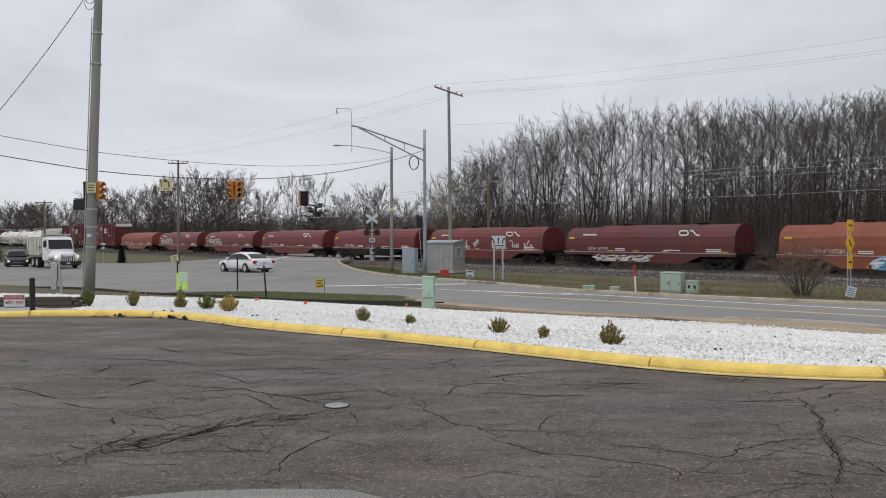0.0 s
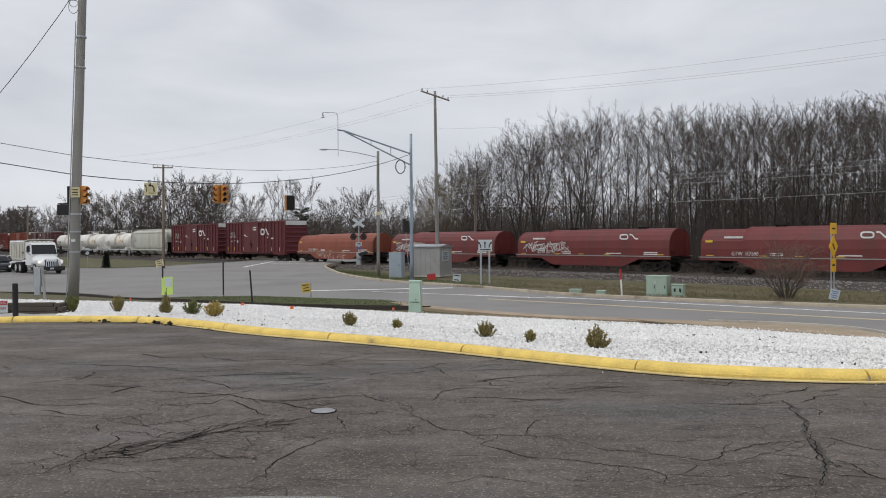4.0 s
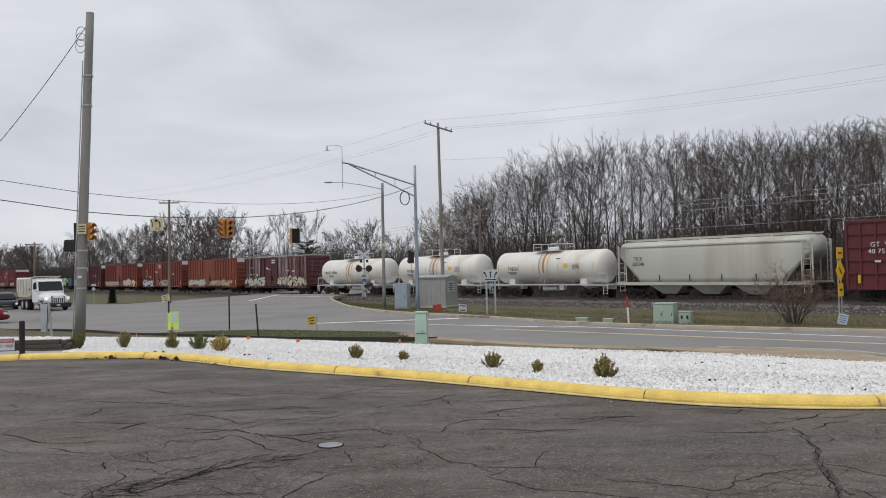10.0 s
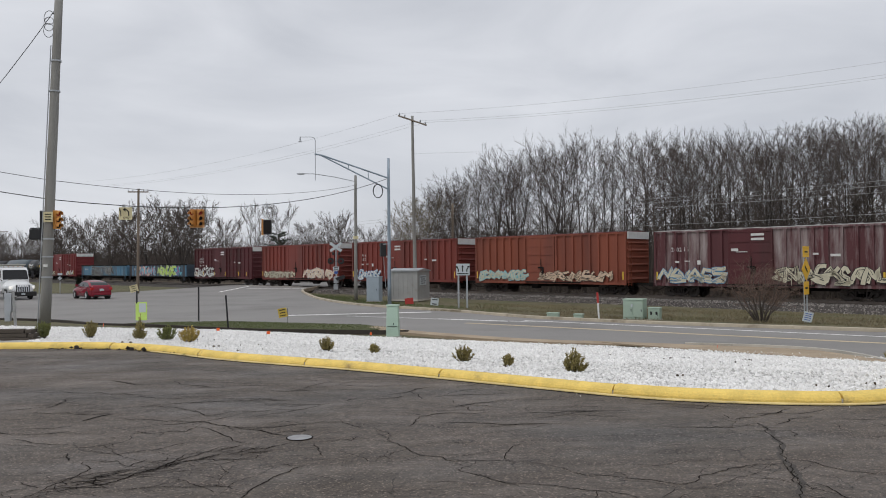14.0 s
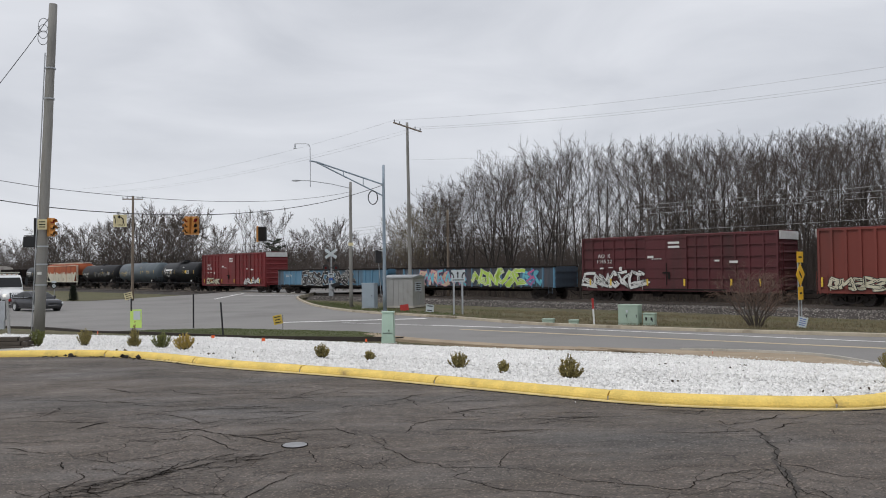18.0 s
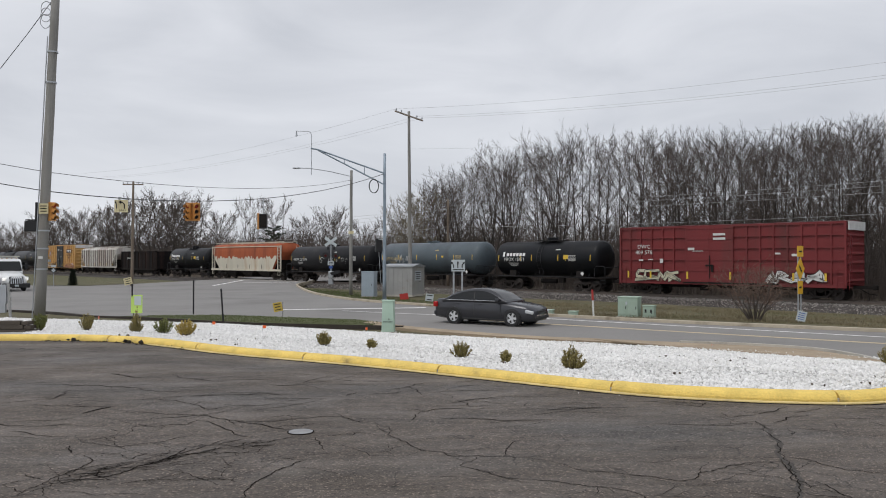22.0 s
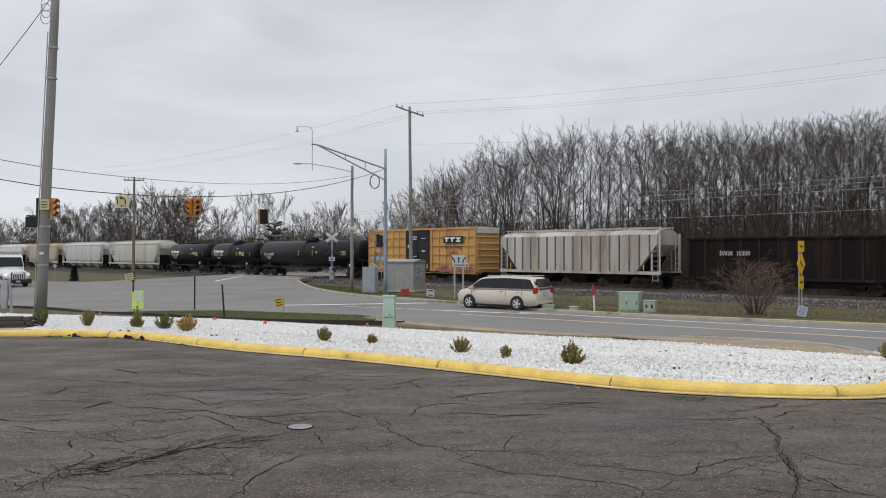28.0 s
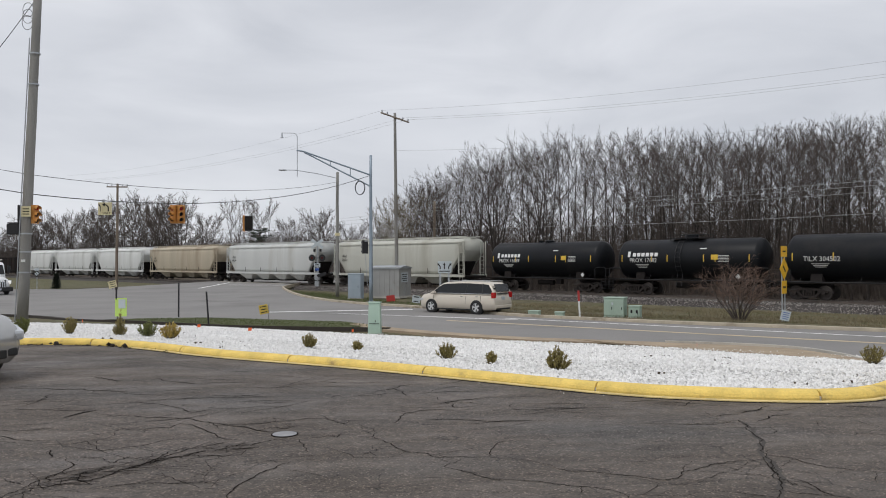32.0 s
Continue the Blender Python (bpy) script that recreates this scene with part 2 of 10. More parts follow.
M["pole_dark"] = mat("brown_pole_wood", (0.19, 0.15, 0.115), 0.88, 0, 0.3, 2.0, 35, 0.4, streak=True)
M["galv"] = mat("galvanised_steel", (0.42, 0.44, 0.46), 0.45, 0.6, 0.12, 3, 30, 0.05)
M["galv_blue"] = mat("weathered_blue_grey_steel", (0.30, 0.36, 0.42), 0.5, 0.4, 0.15, 2, 30, 0.05)
M["black"] = mat("black_rubber", (0.015, 0.015, 0.016), 0.75, 0, 0.1, 3, 30, 0.05)
M["black_metal"] = mat("black_metal", (0.02, 0.02, 0.022), 0.5, 0.2, 0.15, 3, 30, 0.05)
M["tyre"] = mat("tyre_rubber", (0.022, 0.022, 0.023), 0.85, 0, 0.15, 6, 40, 0.1)
M["sig_yellow"] = mat("signal_yellow_paint", (0.52, 0.23, 0.05), 0.5, 0, 0.15, 3, 30, 0.05)
M["cab_green"] = mat("pale_green_enamel", (0.36, 0.46, 0.38), 0.55, 0, 0.12, 2, 20, 0.05, (0.28, 0.33, 0.27), 0.15)
M["cab_mint"] = mat("mint_green_plastic", (0.42, 0.56, 0.46), 0.5, 0, 0.08, 2, 20, 0.05)
M["cab_grey"] = mat("grey_painted_steel", (0.36, 0.36, 0.35), 0.55, 0.2, 0.12, 1.2, 20, 0.08, (0.28, 0.26, 0.22), 0.15)
M["cab_blue"] = mat("blue_grey_cabinet_paint", (0.33, 0.39, 0.44), 0.5, 0.1, 0.1, 2, 20, 0.05)
M["white"] = mat("white_paint", (0.78, 0.78, 0.77), 0.5, 0, 0.06, 2, 20, 0.03)
M["white_dull"] = mat("dull_white_paint", (0.66, 0.66, 0.64), 0.6, 0, 0.15, 3, 25, 0.05)
M["sign_white"] = mat("sign_sheeting_white", (0.50, 0.55, 0.57), 0.5, 0, 0.06, 2, 20, 0)
M["sign_yellow"] = mat("sign_sheeting_yellow", (0.80, 0.46, 0.02), 0.45, 0, 0.08, 2, 20, 0)
M["sign_pale"] = mat("faded_yellow_sign", (0.62, 0.55, 0.33), 0.5, 0, 0.1, 2, 20, 0)
M["lime"] = mat("fluorescent_lime", (0.52, 0.72, 0.16), 0.5, 0, 0.1, 2, 20, 0)
M["red"] = mat("red_paint", (0.42, 0.035, 0.03), 0.5, 0, 0.1, 2, 20, 0)
M["orange"] = mat("orange_flag", (0.85, 0.14, 0.03), 0.6, 0, 0.1, 2, 20, 0)
M["blue"] = mat("blue_sign", (0.04, 0.10, 0.35), 0.5, 0, 0.1, 2, 20, 0)
M["timber"] = mat("weathered_timber", (0.085, 0.07, 0.055), 0.9, 0, 0.35, 2, 40, 0.5)
M["bark"] = mat("grey_bark", (0.105, 0.087, 0.074), 0.92, 0, 0.3, 1.5, 20, 0.3)
M["bark_dark"] = mat("dark_bark", (0.056, 0.047, 0.042), 0.92, 0, 0.3, 1.5, 20, 0.3)
M["bark_pale"] = mat("pale_bark", (0.17, 0.145, 0.12), 0.92, 0, 0.3, 1.5, 20, 0.3)
M["twig"] = mat("bare_twigs", (0.092, 0.075, 0.066), 0.95, 0, 0.25, 0.6, 10, 0)
M["twig_red"] = mat("reddish_shrub_twigs", (0.175, 0.118, 0.092), 0.95, 0, 0.25, 0.8, 10, 0)
M["twig_olive"] = mat("budding_twigs", (0.165, 0.135, 0.085), 0.95, 0, 0.25, 0.6, 10, 0)
M["twig_far"] = mat("far_bare_twigs", (0.098, 0.081, 0.071), 0.95, 0, 0.25, 0.3, 10, 0)
M["needle"] = mat("dark_conifer_needles", (0.022, 0.032, 0.018), 0.95, 0, 0.3, 1, 15, 0)
M["shrub_green"] = mat("shrub_leaves_green", (0.185, 0.20, 0.06), 0.8, 0, 0.2, 6, 40, 0, island=0.7)
M["shrub_yellow"] = mat("shrub_leaves_yellow", (0.46, 0.34, 0.08), 0.8, 0, 0.2, 6, 40, 0, island=0.6)
M["shrub_olive"] = mat("shrub_leaves_olive", (0.29, 0.24, 0.085), 0.8, 0, 0.2, 6, 40, 0, island=0.7)
M["wire"] = mat("black_cable", (0.055, 0.055, 0.058), 0.6, 0, 0.1, 2, 10, 0)
M["wire_pale"] = mat("pale_bare_wire", (0.42, 0.42, 0.41), 0.5, 0.2, 0.1, 2, 10, 0)
M["wire_grey"] = mat("grey_conductor", (0.45, 0.46, 0.47), 0.5, 0.3, 0.1, 2, 10, 0)

# ---- building helpers ----
ZERO = Vector((0, 0, 0))


def part(name, bm, material, parent=None, label="", smooth=False):
    """Links a bmesh as one mesh object, under a thing or a part."""
    if name in SPLIT:
        first = None
        for piece in islands(bm):
            ob = part_mesh(SPLIT[name] if first and SPLIT[name] else name, piece, material, smooth)
            ob.parent = (first if SPLIT[name] else parent) if first else parent
            if label and first is None:
                ob["label"] = label
            first = first or ob
        return first
    me = bpy.data.meshes.new(name)
    bm.to_mesh(me)
    bm.free()
    ob = part_mesh(name, me, material, smooth)
    if parent is not None:
        ob.parent = parent
    if label:
        ob["label"] = label
    return ob


# parts whose separate pieces become objects of their own; a second name: pieces under the first one
SPLIT = {"reflector": "", "end_post": "", "end_railing": "", "end_corrugation": "", "side_ribs": "", "hatch_cover": "", "strap": "", "door": "door_bar", "platform_railing": "", "rust_streak": "", "lifting_bracket": "", "side_rail": "", "white_end_panel": "", "writing_bar": "", "hood_rim": "", "label_plate": ""}


def part_mesh(name, me, material, smooth):
    me.materials.append(material)
    if smooth:
        for p in me.polygons:
            p.use_smooth = True
    return new(name, me)


def islands(bm):
    """The separate pieces of a bmesh as meshes."""
    bm.verts.index_update()
    seen, out = set(), []
    for v0 in bm.verts:
        if v0.index in seen:
            continue
        stack, idx = [v0], {}
        seen.add(v0.index)
        while stack:
            v = stack.pop()
            idx[v.index] = len(idx)
            for e in v.link_edges:
                w = e.other_vert(v)
                if w.index not in seen:
                    seen.add(w.index)
                    stack.append(w)
        bm.verts.ensure_lookup_table()
        faces = {tuple(v.index for v in f.verts): f for i in idx for f in bm.verts[i].link_faces}
        me = bpy.data.meshes.new("piece")
        order = sorted(idx, key=idx.get)
        me.from_pydata([bm.verts[i].co[:] for i in order], [], [[idx[q] for q in k] for k in faces])
        out.append(me)
    bm.free()
    return out


def shared(name, me, parent=None, m=None, label=""):
    ob = new(name, me)
    if parent is not None:
        ob.parent = parent
    if m is not None:
        ob.matrix_basis = m
    if label:
        ob["label"] = label
    return ob


def thing(name, label, category, group="", m=None):
    ob = new(name)
    ob.empty_display_size = 0.2
    tagged(ob, label, category, group)
    if m is not None:
        ob.matrix_basis = m
    return ob


def box(bm, size, at=(0, 0, 0), rot=(0, 0, 0), bevel=0.0, taper=1.0):
    """An axis-aligned block centred at a place; taper scales its top."""
    r = bmesh.ops.create_cube(bm, size=1.0)
    vs = r["verts"]
    for v in vs:
        k = taper if v.co.z > 0 else 1.0
        v.co = Vector((v.co.x * size[0] * k, v.co.y * size[1] * k, v.co.z * size[2]))
    if bevel:
        es = list({e for v in vs for e in v.link_edges})
        rr = bmesh.ops.bevel(bm, geom=es, offset=bevel, segments=2, affect="EDGES", profile=0.5)
        vs = list({v for f in rr["faces"] for v in f.verts} | {v for v in vs if v.is_valid})
    m = pose(*at, *rot)
    for v in vs:
        v.co = m @ v.co
    return bm


def bbox(size, at=(0, 0, 0), rot=(0, 0, 0), bevel=0.0, taper=1.0):
    return box(bmesh.new(), size, at, rot, bevel, taper)


def tube(bm, points, radii, seg=8, caps=True):
    """A round tube through points; radii one number or one each."""
    pts = [Vector(p) for p in points]
    if not hasattr(radii, "__len__"):
        radii = [radii] * len(pts)
    rings = []
    up = Vector((0, 0, 1))
    for i, p in enumerate(pts):
        a = pts[max(i - 1, 0)]
        b = pts[min(i + 1, len(pts) - 1)]
        d = (b - a).normalized()
        ref = up if abs(d.dot(up)) < 0.95 else Vector((1, 0, 0))
        s = d.cross(ref).normalized()
        t = d.cross(s).normalized()
        rings.append([bm.verts.new(p + radii[i] * (math.cos(2 * math.pi * k / seg) * s + math.sin(2 * math.pi * k / seg) * t)) for k in range(seg)])
    for r0, r1 in zip(rings, rings[1:]):
        for k in range(seg):
            bm.faces.new((r0[k], r0[(k + 1) % seg], r1[(k + 1) % seg], r1[k]))
    if caps:
        bm.faces.new(rings[0][::-1])
        bm.faces.new(rings[-1])
    return bm


def loft(bm, rings, closed=True, caps=True):
    """Skins a list of rings of points with equal counts."""
    vv = [[bm.verts.new(Vector(p)) for p in r] for r in rings]
    n = len(vv[0])
    for r0, r1 in zip(vv, vv[1:]):
        for k in range(n if closed else n - 1):
            bm.faces.new((r0[k], r0[(k + 1) % n], r1[(k + 1) % n], r1[k]))
    if caps and closed:
        bm.faces.new(vv[0][::-1])
        bm.faces.new(vv[-1])
    return bm


def prism(bm, outline, y0, y1):
    """Extrudes an outline in x, z between two y."""
    loft(bm, [[(x, y0, z) for x, z in outline], [(x, y1, z) for x, z in outline]])
    return bm


def recalc(bm):
    bmesh.ops.recalc_face_normals(bm, faces=bm.faces)
    return bm


def writing(name, words, height, material, parent, m, align="CENTER", squeeze=1.0):
    """Words as a flat mesh with Blender's own font, in the local x, y plane."""
    cu = bpy.data.curves.new(name, "FONT")
    cu.body, cu.size, cu.align_x, cu.align_y = words, height * 1.38, align, "CENTER"
    cu.extrude, cu.resolution_u = 0.002, 2
    tmp = bpy.data.objects.new(name, cu)
    scene.collection.objects.link(tmp)
    dg = bpy.context.evaluated_depsgraph_get()
    dg.update()
    me = bpy.data.meshes.new_from_object(tmp.evaluated_get(dg))
    bpy.data.objects.remove(tmp)
    me.name = name
    me.materials.clear()
    me.materials.append(material)
    if squeeze != 1.0:
        me.transform(Matrix.Diagonal((squeeze, 1, 1, 1)))
    return shared(name, me, parent, m)


def interp(v, xs, ys):
    return float(np.interp(v, xs, ys))

# ---- the plan: two straight lines, the road and the railway ----
RD = Vector((0.839, -0.545, 0))          # along the road, towards the right
RN = Vector((0.545, 0.839, 0))           # across the road, away from the lot
TA = radians(48.775)
TD = Vector((math.cos(TA), -math.sin(TA), 0))   # the way the train goes
TN = Vector((math.sin(TA), math.cos(TA), 0))
ROAD_Z, RAIL_Z, TRACK_N = -1.42, -1.10, 53.3


def road_at(p, n, z=ROAD_Z):
    return RD * p + RN * n + Vector((0, 0, z))


def track_at(s, n, z=RAIL_Z):
    return TD * s + TN * n + Vector((0, 0, z))


def ground_z(x, y):
    n = 0.545 * x + 0.839 * y
    nt = TN.x * x + TN.y * y
    z = interp(n, [-1000, 9.2, 25, 27, 38.2, 39.5, 2000], [-0.05, -0.02, -1.37, -1.50, -1.56, -1.62, -1.75])
    if nt > 55:
        z = interp(nt, [55, 58, 75, 200], [-1.75, -1.62, -1.5, -1.2])
    return z


def verge_z(x, y):
    nt = TN.x * x + TN.y * y
    return interp(nt, [30, 36, 49.2, 52], [-1.34, -1.38, -1.70, -1.72])


def sheet(name, outline, z, material, label="", thick=0.0, kind="structure", category=""):
    """A flat piece of ground from its outline; z a number or a function of x, y."""
    bm = bmesh.new()
    zf = z if callable(z) else (lambda x, y: z)
    vs = [bm.verts.new((x, y, zf(x, y))) for x, y in outline]
    f = bm.faces.new(vs)
    if f.normal.z < 0:
        f.normal_flip()
    bmesh.ops.triangulate(bm, faces=[f])
    if thick:
        r = bmesh.ops.extrude_face_region(bm, geom=list(bm.faces))
        for g in r["geom"]:
            if isinstance(g, bmesh.types.BMVert):
                g.co.z -= thick
        recalc(bm)
    ob = part(name, bm, material)
    return tagged(ob, label, category, kind=kind)


def grid_sheet(name, us, vs_, place, material, label, kind="structure"):
    bm = bmesh.new()
    rows = [[bm.verts.new(place(u, v)) for u in us] for v in vs_]
    for r0, r1 in zip(rows, rows[1:]):
        for k in range(len(us) - 1):
            bm.faces.new((r0[k], r0[k + 1], r1[k + 1], r1[k]))
    recalc(bm)
    if sum(f.normal.z for f in bm.faces) < 0:
        bmesh.ops.reverse_faces(bm, faces=bm.faces)
    return tagged(part(name, bm, material, smooth=True), label, kind=kind)


def build_ground():
    ns = [-1500, -400, -100, -30, 0, 5, 8.5, 9.2, 12, 16, 20, 24, 25, 27, 31, 35, 38.2, 39.5, 44, 48, 52, 56, 60, 65, 70, 80, 100, 130, 180, 260, 500, 2500]
    ps = [-2500, -600, -300, -200, -150, -120, -100, -85, -70, -60, -50, -42, -35, -28, -21, -14, -7, 0, 7, 14, 21, 28, 35, 45, 60, 90, 150, 300, 900, 2500]

    def place(p, n):
        q = RD * p + RN * n
        w = 0 if n < 39 else 0.05 * noise.noise(Vector((q.x * 0.1, q.y * 0.1, 0)))
        return (q.x, q.y, ground_z(q.x, q.y) + w)

    grid_sheet("ground", ps, ns, place, M["verge"], "dry spring grass and bare soil beside road and railway")


build_ground()

# lot asphalt, ending at the kerb
KERB = [(-30, 4.0), (-20, 8.6), (-12, 12.6), (-8.45, 14.6), (-6.3, 14.75), (-5.15, 14.45), (-4.2, 13.85), (-2.8, 12.62), (-0.69, 11.2),
        (1.0, 9.86), (2.48, 8.68), (3.36, 8.26), (4.2, 8.05), (4.8, 8.02), (5.4, 8.25), (6.2, 9.0), (7.4, 10.6), (9.0, 12.6), (11.5, 14.6), (15, 15.6), (40, 2)]


def smooth_line(pts, step=0.25):
    """Catmull-Rom through points, at even steps."""
    out = []
    for i in range(len(pts) - 1):
        p0, p1, p2, p3 = (Vector(pts[max(min(i + j, len(pts) - 1), 0)]) for j in (-1, 0, 1, 2))
        k = max(2, int((p2 - p1).length / step))
        for j in range(k):
            t = j / k
            out.append(0.5 * ((2 * p1) + (p2 - p0) * t + (2 * p0 - 5 * p1 + 4 * p2 - p3) * t * t + (3 * p1 - p0 - 3 * p2 + p3) * t ** 3))
    out.append(Vector(pts[-1]))
    return out


KERB_LINE = smooth_line(KERB)
lot = sheet("lot_pavement", [(p.x, p.y) for p in KERB_LINE] + [(60, -60), (-60, -60)], 0.0, M["asphalt_lot"], "dark cracked asphalt of the parking lot")


def kerb_strip(name, line, profile, material, label, zf=None, parent=None):
    """Sweeps a small profile (offset to the left of the line, height) along a ground line."""
    bm = bmesh.new()
    rings = []
    for i, p in enumerate(line):
        a, b = line[max(i - 1, 0)], line[min(i + 1, len(line) - 1)]
        d = (b - a).normalized()
        nrm = Vector((-d.y, d.x))
        z0 = zf(p.x, p.y) if zf else 0.0
        rings.append([(p.x + nrm.x * o, p.y + nrm.y * o, z0 + h) for o, h in profile])
    loft(bm, rings)
    recalc(bm)
    ob = part(name, bm, material, parent)
    return tagged(ob, label, kind="" if parent else "structure")


def build_yellow_kerb():
    """The kerb in cast lengths with open joints between them."""
    prof = [(0.0, -0.06), (0.004, 0.03), (0.016, 0.06), (0.034, 0.082), (0.058, 0.097), (0.09, 0.104), (0.165, 0.106), (0.185, 0.09), (0.185, -0.06)]
    root = tagged(kerb_strip("kerb_footing", KERB_LINE, [(0.02, -0.1), (0.02, 0.05), (0.16, 0.05), (0.16, -0.1)], M["concrete"], "concrete footing under the yellow kerb"), kind="structure")
    acc = 0.0
    marks = [0]
    for i in range(1, len(KERB_LINE)):
        acc += (KERB_LINE[i] - KERB_LINE[i - 1]).length
        if acc > 2.35:
            marks.append(i)
            acc = 0.0
    marks.append(len(KERB_LINE) - 1)
    rnd = random.Random(4)
    for a, b in zip(marks, marks[1:]):
        seg = [p.copy() for p in KERB_LINE[a:b + 1]]
        if len(seg) < 3:
            continue
        seg[0] = seg[0].lerp(seg[1], 0.05)
        seg[-1] = seg[-1].lerp(seg[-2], 0.05)
        dz = rnd.uniform(-0.008, 0.008)
        kerb_strip("kerb_stone", seg, [(o, h + dz) for o, h in prof], M["yellow_kerb"], "", parent=root)
    root["label"] = "kerb of cast lengths painted yellow, worn and chipped"
    # pale unpainted lip at the foot, on the asphalt
    lip = [p for p in KERB_LINE if -4.5 < p.x < 9]
    kerb_strip("kerb_gap", lip, [(-0.028, -0.02), (-0.028, 0.004), (0.002, 0.004), (0.002, -0.02)], M["crack"], "dark open joint between kerb and lip")
    kerb_strip("kerb_foot", lip, [(-0.125, -0.02), (-0.12, 0.003), (-0.083, 0.004), (-0.083, -0.02)], M["crack"], "dark line on the asphalt along the kerb lip")
    kerb_strip("kerb_lip", lip, [(-0.085, -0.02), (-0.08, 0.014), (-0.028, 0.018), (-0.026, -0.02)], M["yellow_lip"], "thin faded yellow lip at the kerb's foot")


build_yellow_kerb()


def island_z(x, y):
    n = 0.545 * x + 0.839 * y
    return interp(n, [8.5, 9.4, 25, 27.5, 60], [0.07, 0.06, -1.33, -1.405, -1.405])


def build_island():
    """The bank of white stones behind the kerb, down to the road verge."""
    bm = bmesh.new()
    front = [p for p in KERB_LINE if -21 <= p.x <= 16]
    cols = []
    for i, p in enumerate(front):
        a, b = front[max(i - 1, 0)], front[min(i + 1, len(front) - 1)]
        d = (b - a).normalized()
        q = p + Vector((-d.y, d.x)) * 0.15
        pr = q.x * RD.x + q.y * RD.y
        nb = interp(pr, [-60, -34, -29, -22, -10, 0, 4, 8, 13, 17, 22], [23.5, 24.2, 23.7, 24.6, 25.8, 26.6, 26.5, 25.4, 22.6, 20.2, 17.5])
        n0 = q.x * RN.x + q.y * RN.y
        back = RD * (pr + (0 if pr > -15 else (pr + 15) * 0.6)) + RN * max(nb, n0 + 0.3)
        col = []
        for k in range(15):
            t = k / 14
            c = Vector((q.x, q.y, 0)).lerp(back, t)
            col.append(bm.verts.new((c.x, c.y, island_z(c.x, c.y) + 0.03 * noise.noise(Vector((c.x, c.y, 0))))))
        cols.append(col)
    for c0, c1 in zip(cols, cols[1:]):
        for k in range(14):
            bm.faces.new((c0[k], c1[k], c1[k + 1], c0[k + 1]))
    recalc(bm)
    if sum(f.normal.z for f in bm.faces) < 0:
        bmesh.ops.reverse_faces(bm, faces=bm.faces)
    ob = part("stone_bed", bm, M["stone_bed"], smooth=True)
    tagged(ob, "bank of white marble chips behind the yellow kerb", kind="structure")


build_island()

# ---- roads ----


def road_height(x, y):
    """The main road is flat; it rises to the rails at the level crossing."""
    nt = TN.x * x + TN.y * y
    return interp(nt, [0, 38, 50.5, 56.5, 66, 500], [ROAD_Z, ROAD_Z, RAIL_Z - 0.012, RAIL_Z - 0.012, -1.25, -1.25])


FAR_KERB = [(-10.6, 94.5), (-10.4, 90.0), (-11.0, 83.3), (-10.3, 78.0), (-8.0, 68.2), (-5.2, 59.6), (-2.4, 53.9), (0.2, 50.6), (2.9, 46.9), (6.2, 41.3), (8.8, 38.5),
            (12.1, 35.6), (16.1, 32.8), (20.0, 30.2), (45, 14.0), (130, -41.0)]
FAR_LINE = smooth_line(FAR_KERB, 0.6)


def build_road():
    out = [(130, -41.2)] + [(p.x, p.y) for p in reversed(FAR_LINE[:-1])]
    out += [(-4.0, 100.5), (2.0, 112), (10, 135), (-10, 150), (-22, 118), (-23.7, 103), (-25.5, 100.3), (-31.0, 93.5), (-34.0, 86.5), (-60, 93), (-110, 110), (-110, 60), (-50, 46),
            (-24, 43.2), (-19.3, 43.0), (-15.6, 39.8), (-14.2, 41.0), (-12.7, 41.2), (-9.3, 41.4), (-5.8, 39.7), (-2.0, 37.9), (0.5, 33.8), (4.5, 29.9), (8.3, 27.8), (11.8, 26.0), (13.2, 24.7),
            (13.4, 22.0), (16.5, 19.2), (20, 17.6), (40, 4.5), (118, -46)]
    bm = bmesh.new()
    f = bm.faces.new([bm.verts.new((x, y, 0)) for x, y in out])
    for nt in (38, 41, 44, 47, 50.5, 56.5, 60, 66):
        bmesh.ops.bisect_plane(bm, geom=list(bm.verts) + list(bm.edges) + list(bm.faces), plane_co=TN * nt, plane_no=TN)
    bmesh.ops.triangulate(bm, faces=list(bm.faces))
    for v in bm.verts:
        v.co.z = road_height(v.co.x, v.co.y)
    recalc(bm)
    if sum(q.normal.z for q in bm.faces) < 0:
        bmesh.ops.reverse_faces(bm, faces=bm.faces)
    tagged(part("road", bm, M["asphalt_road"]), "wide grey asphalt road with a junction and a level crossing", kind="structure")
    kerb_strip("far_kerb", FAR_LINE, [(0.0, -0.2), (0.02, 0.13), (0.2, 0.145), (0.22, -0.2)], M["far_kerb"], "pale stained kerb along the road", zf=lambda x, y: max(road_height(x, y), -1.42))


build_road()


def stripe(name, a, b, width, material, label):
    """A painted line on the road between two points."""
    a, b = Vector(a), Vector(b)
    d = (b - a).normalized() * 1.0
    s = Vector((-d.y, d.x)) * width / 2
    k = max(1, int((b - a).length / 3))
    bm = bmesh.new()
    rows = []
    for i in range(k + 1):
        c = a.lerp(b, i / k)
        rows.append([bm.verts.new((c.x + e * s.x, c.y + e * s.y, road_height(c.x, c.y) + 0.006)) for e in (1, -1)])
    for r0, r1 in zip(rows, rows[1:]):
        bm.faces.new((r0[0], r0[1], r1[1], r1[0]))
    return tagged(part(name, bm, material), label, kind="structure")


def road_line(p0, p1, n, w, m, label):
    a, b = RD * p0 + RN * n, RD * p1 + RN * n
    stripe("lane_marking", (a.x, a.y), (b.x, b.y), w, m, label)


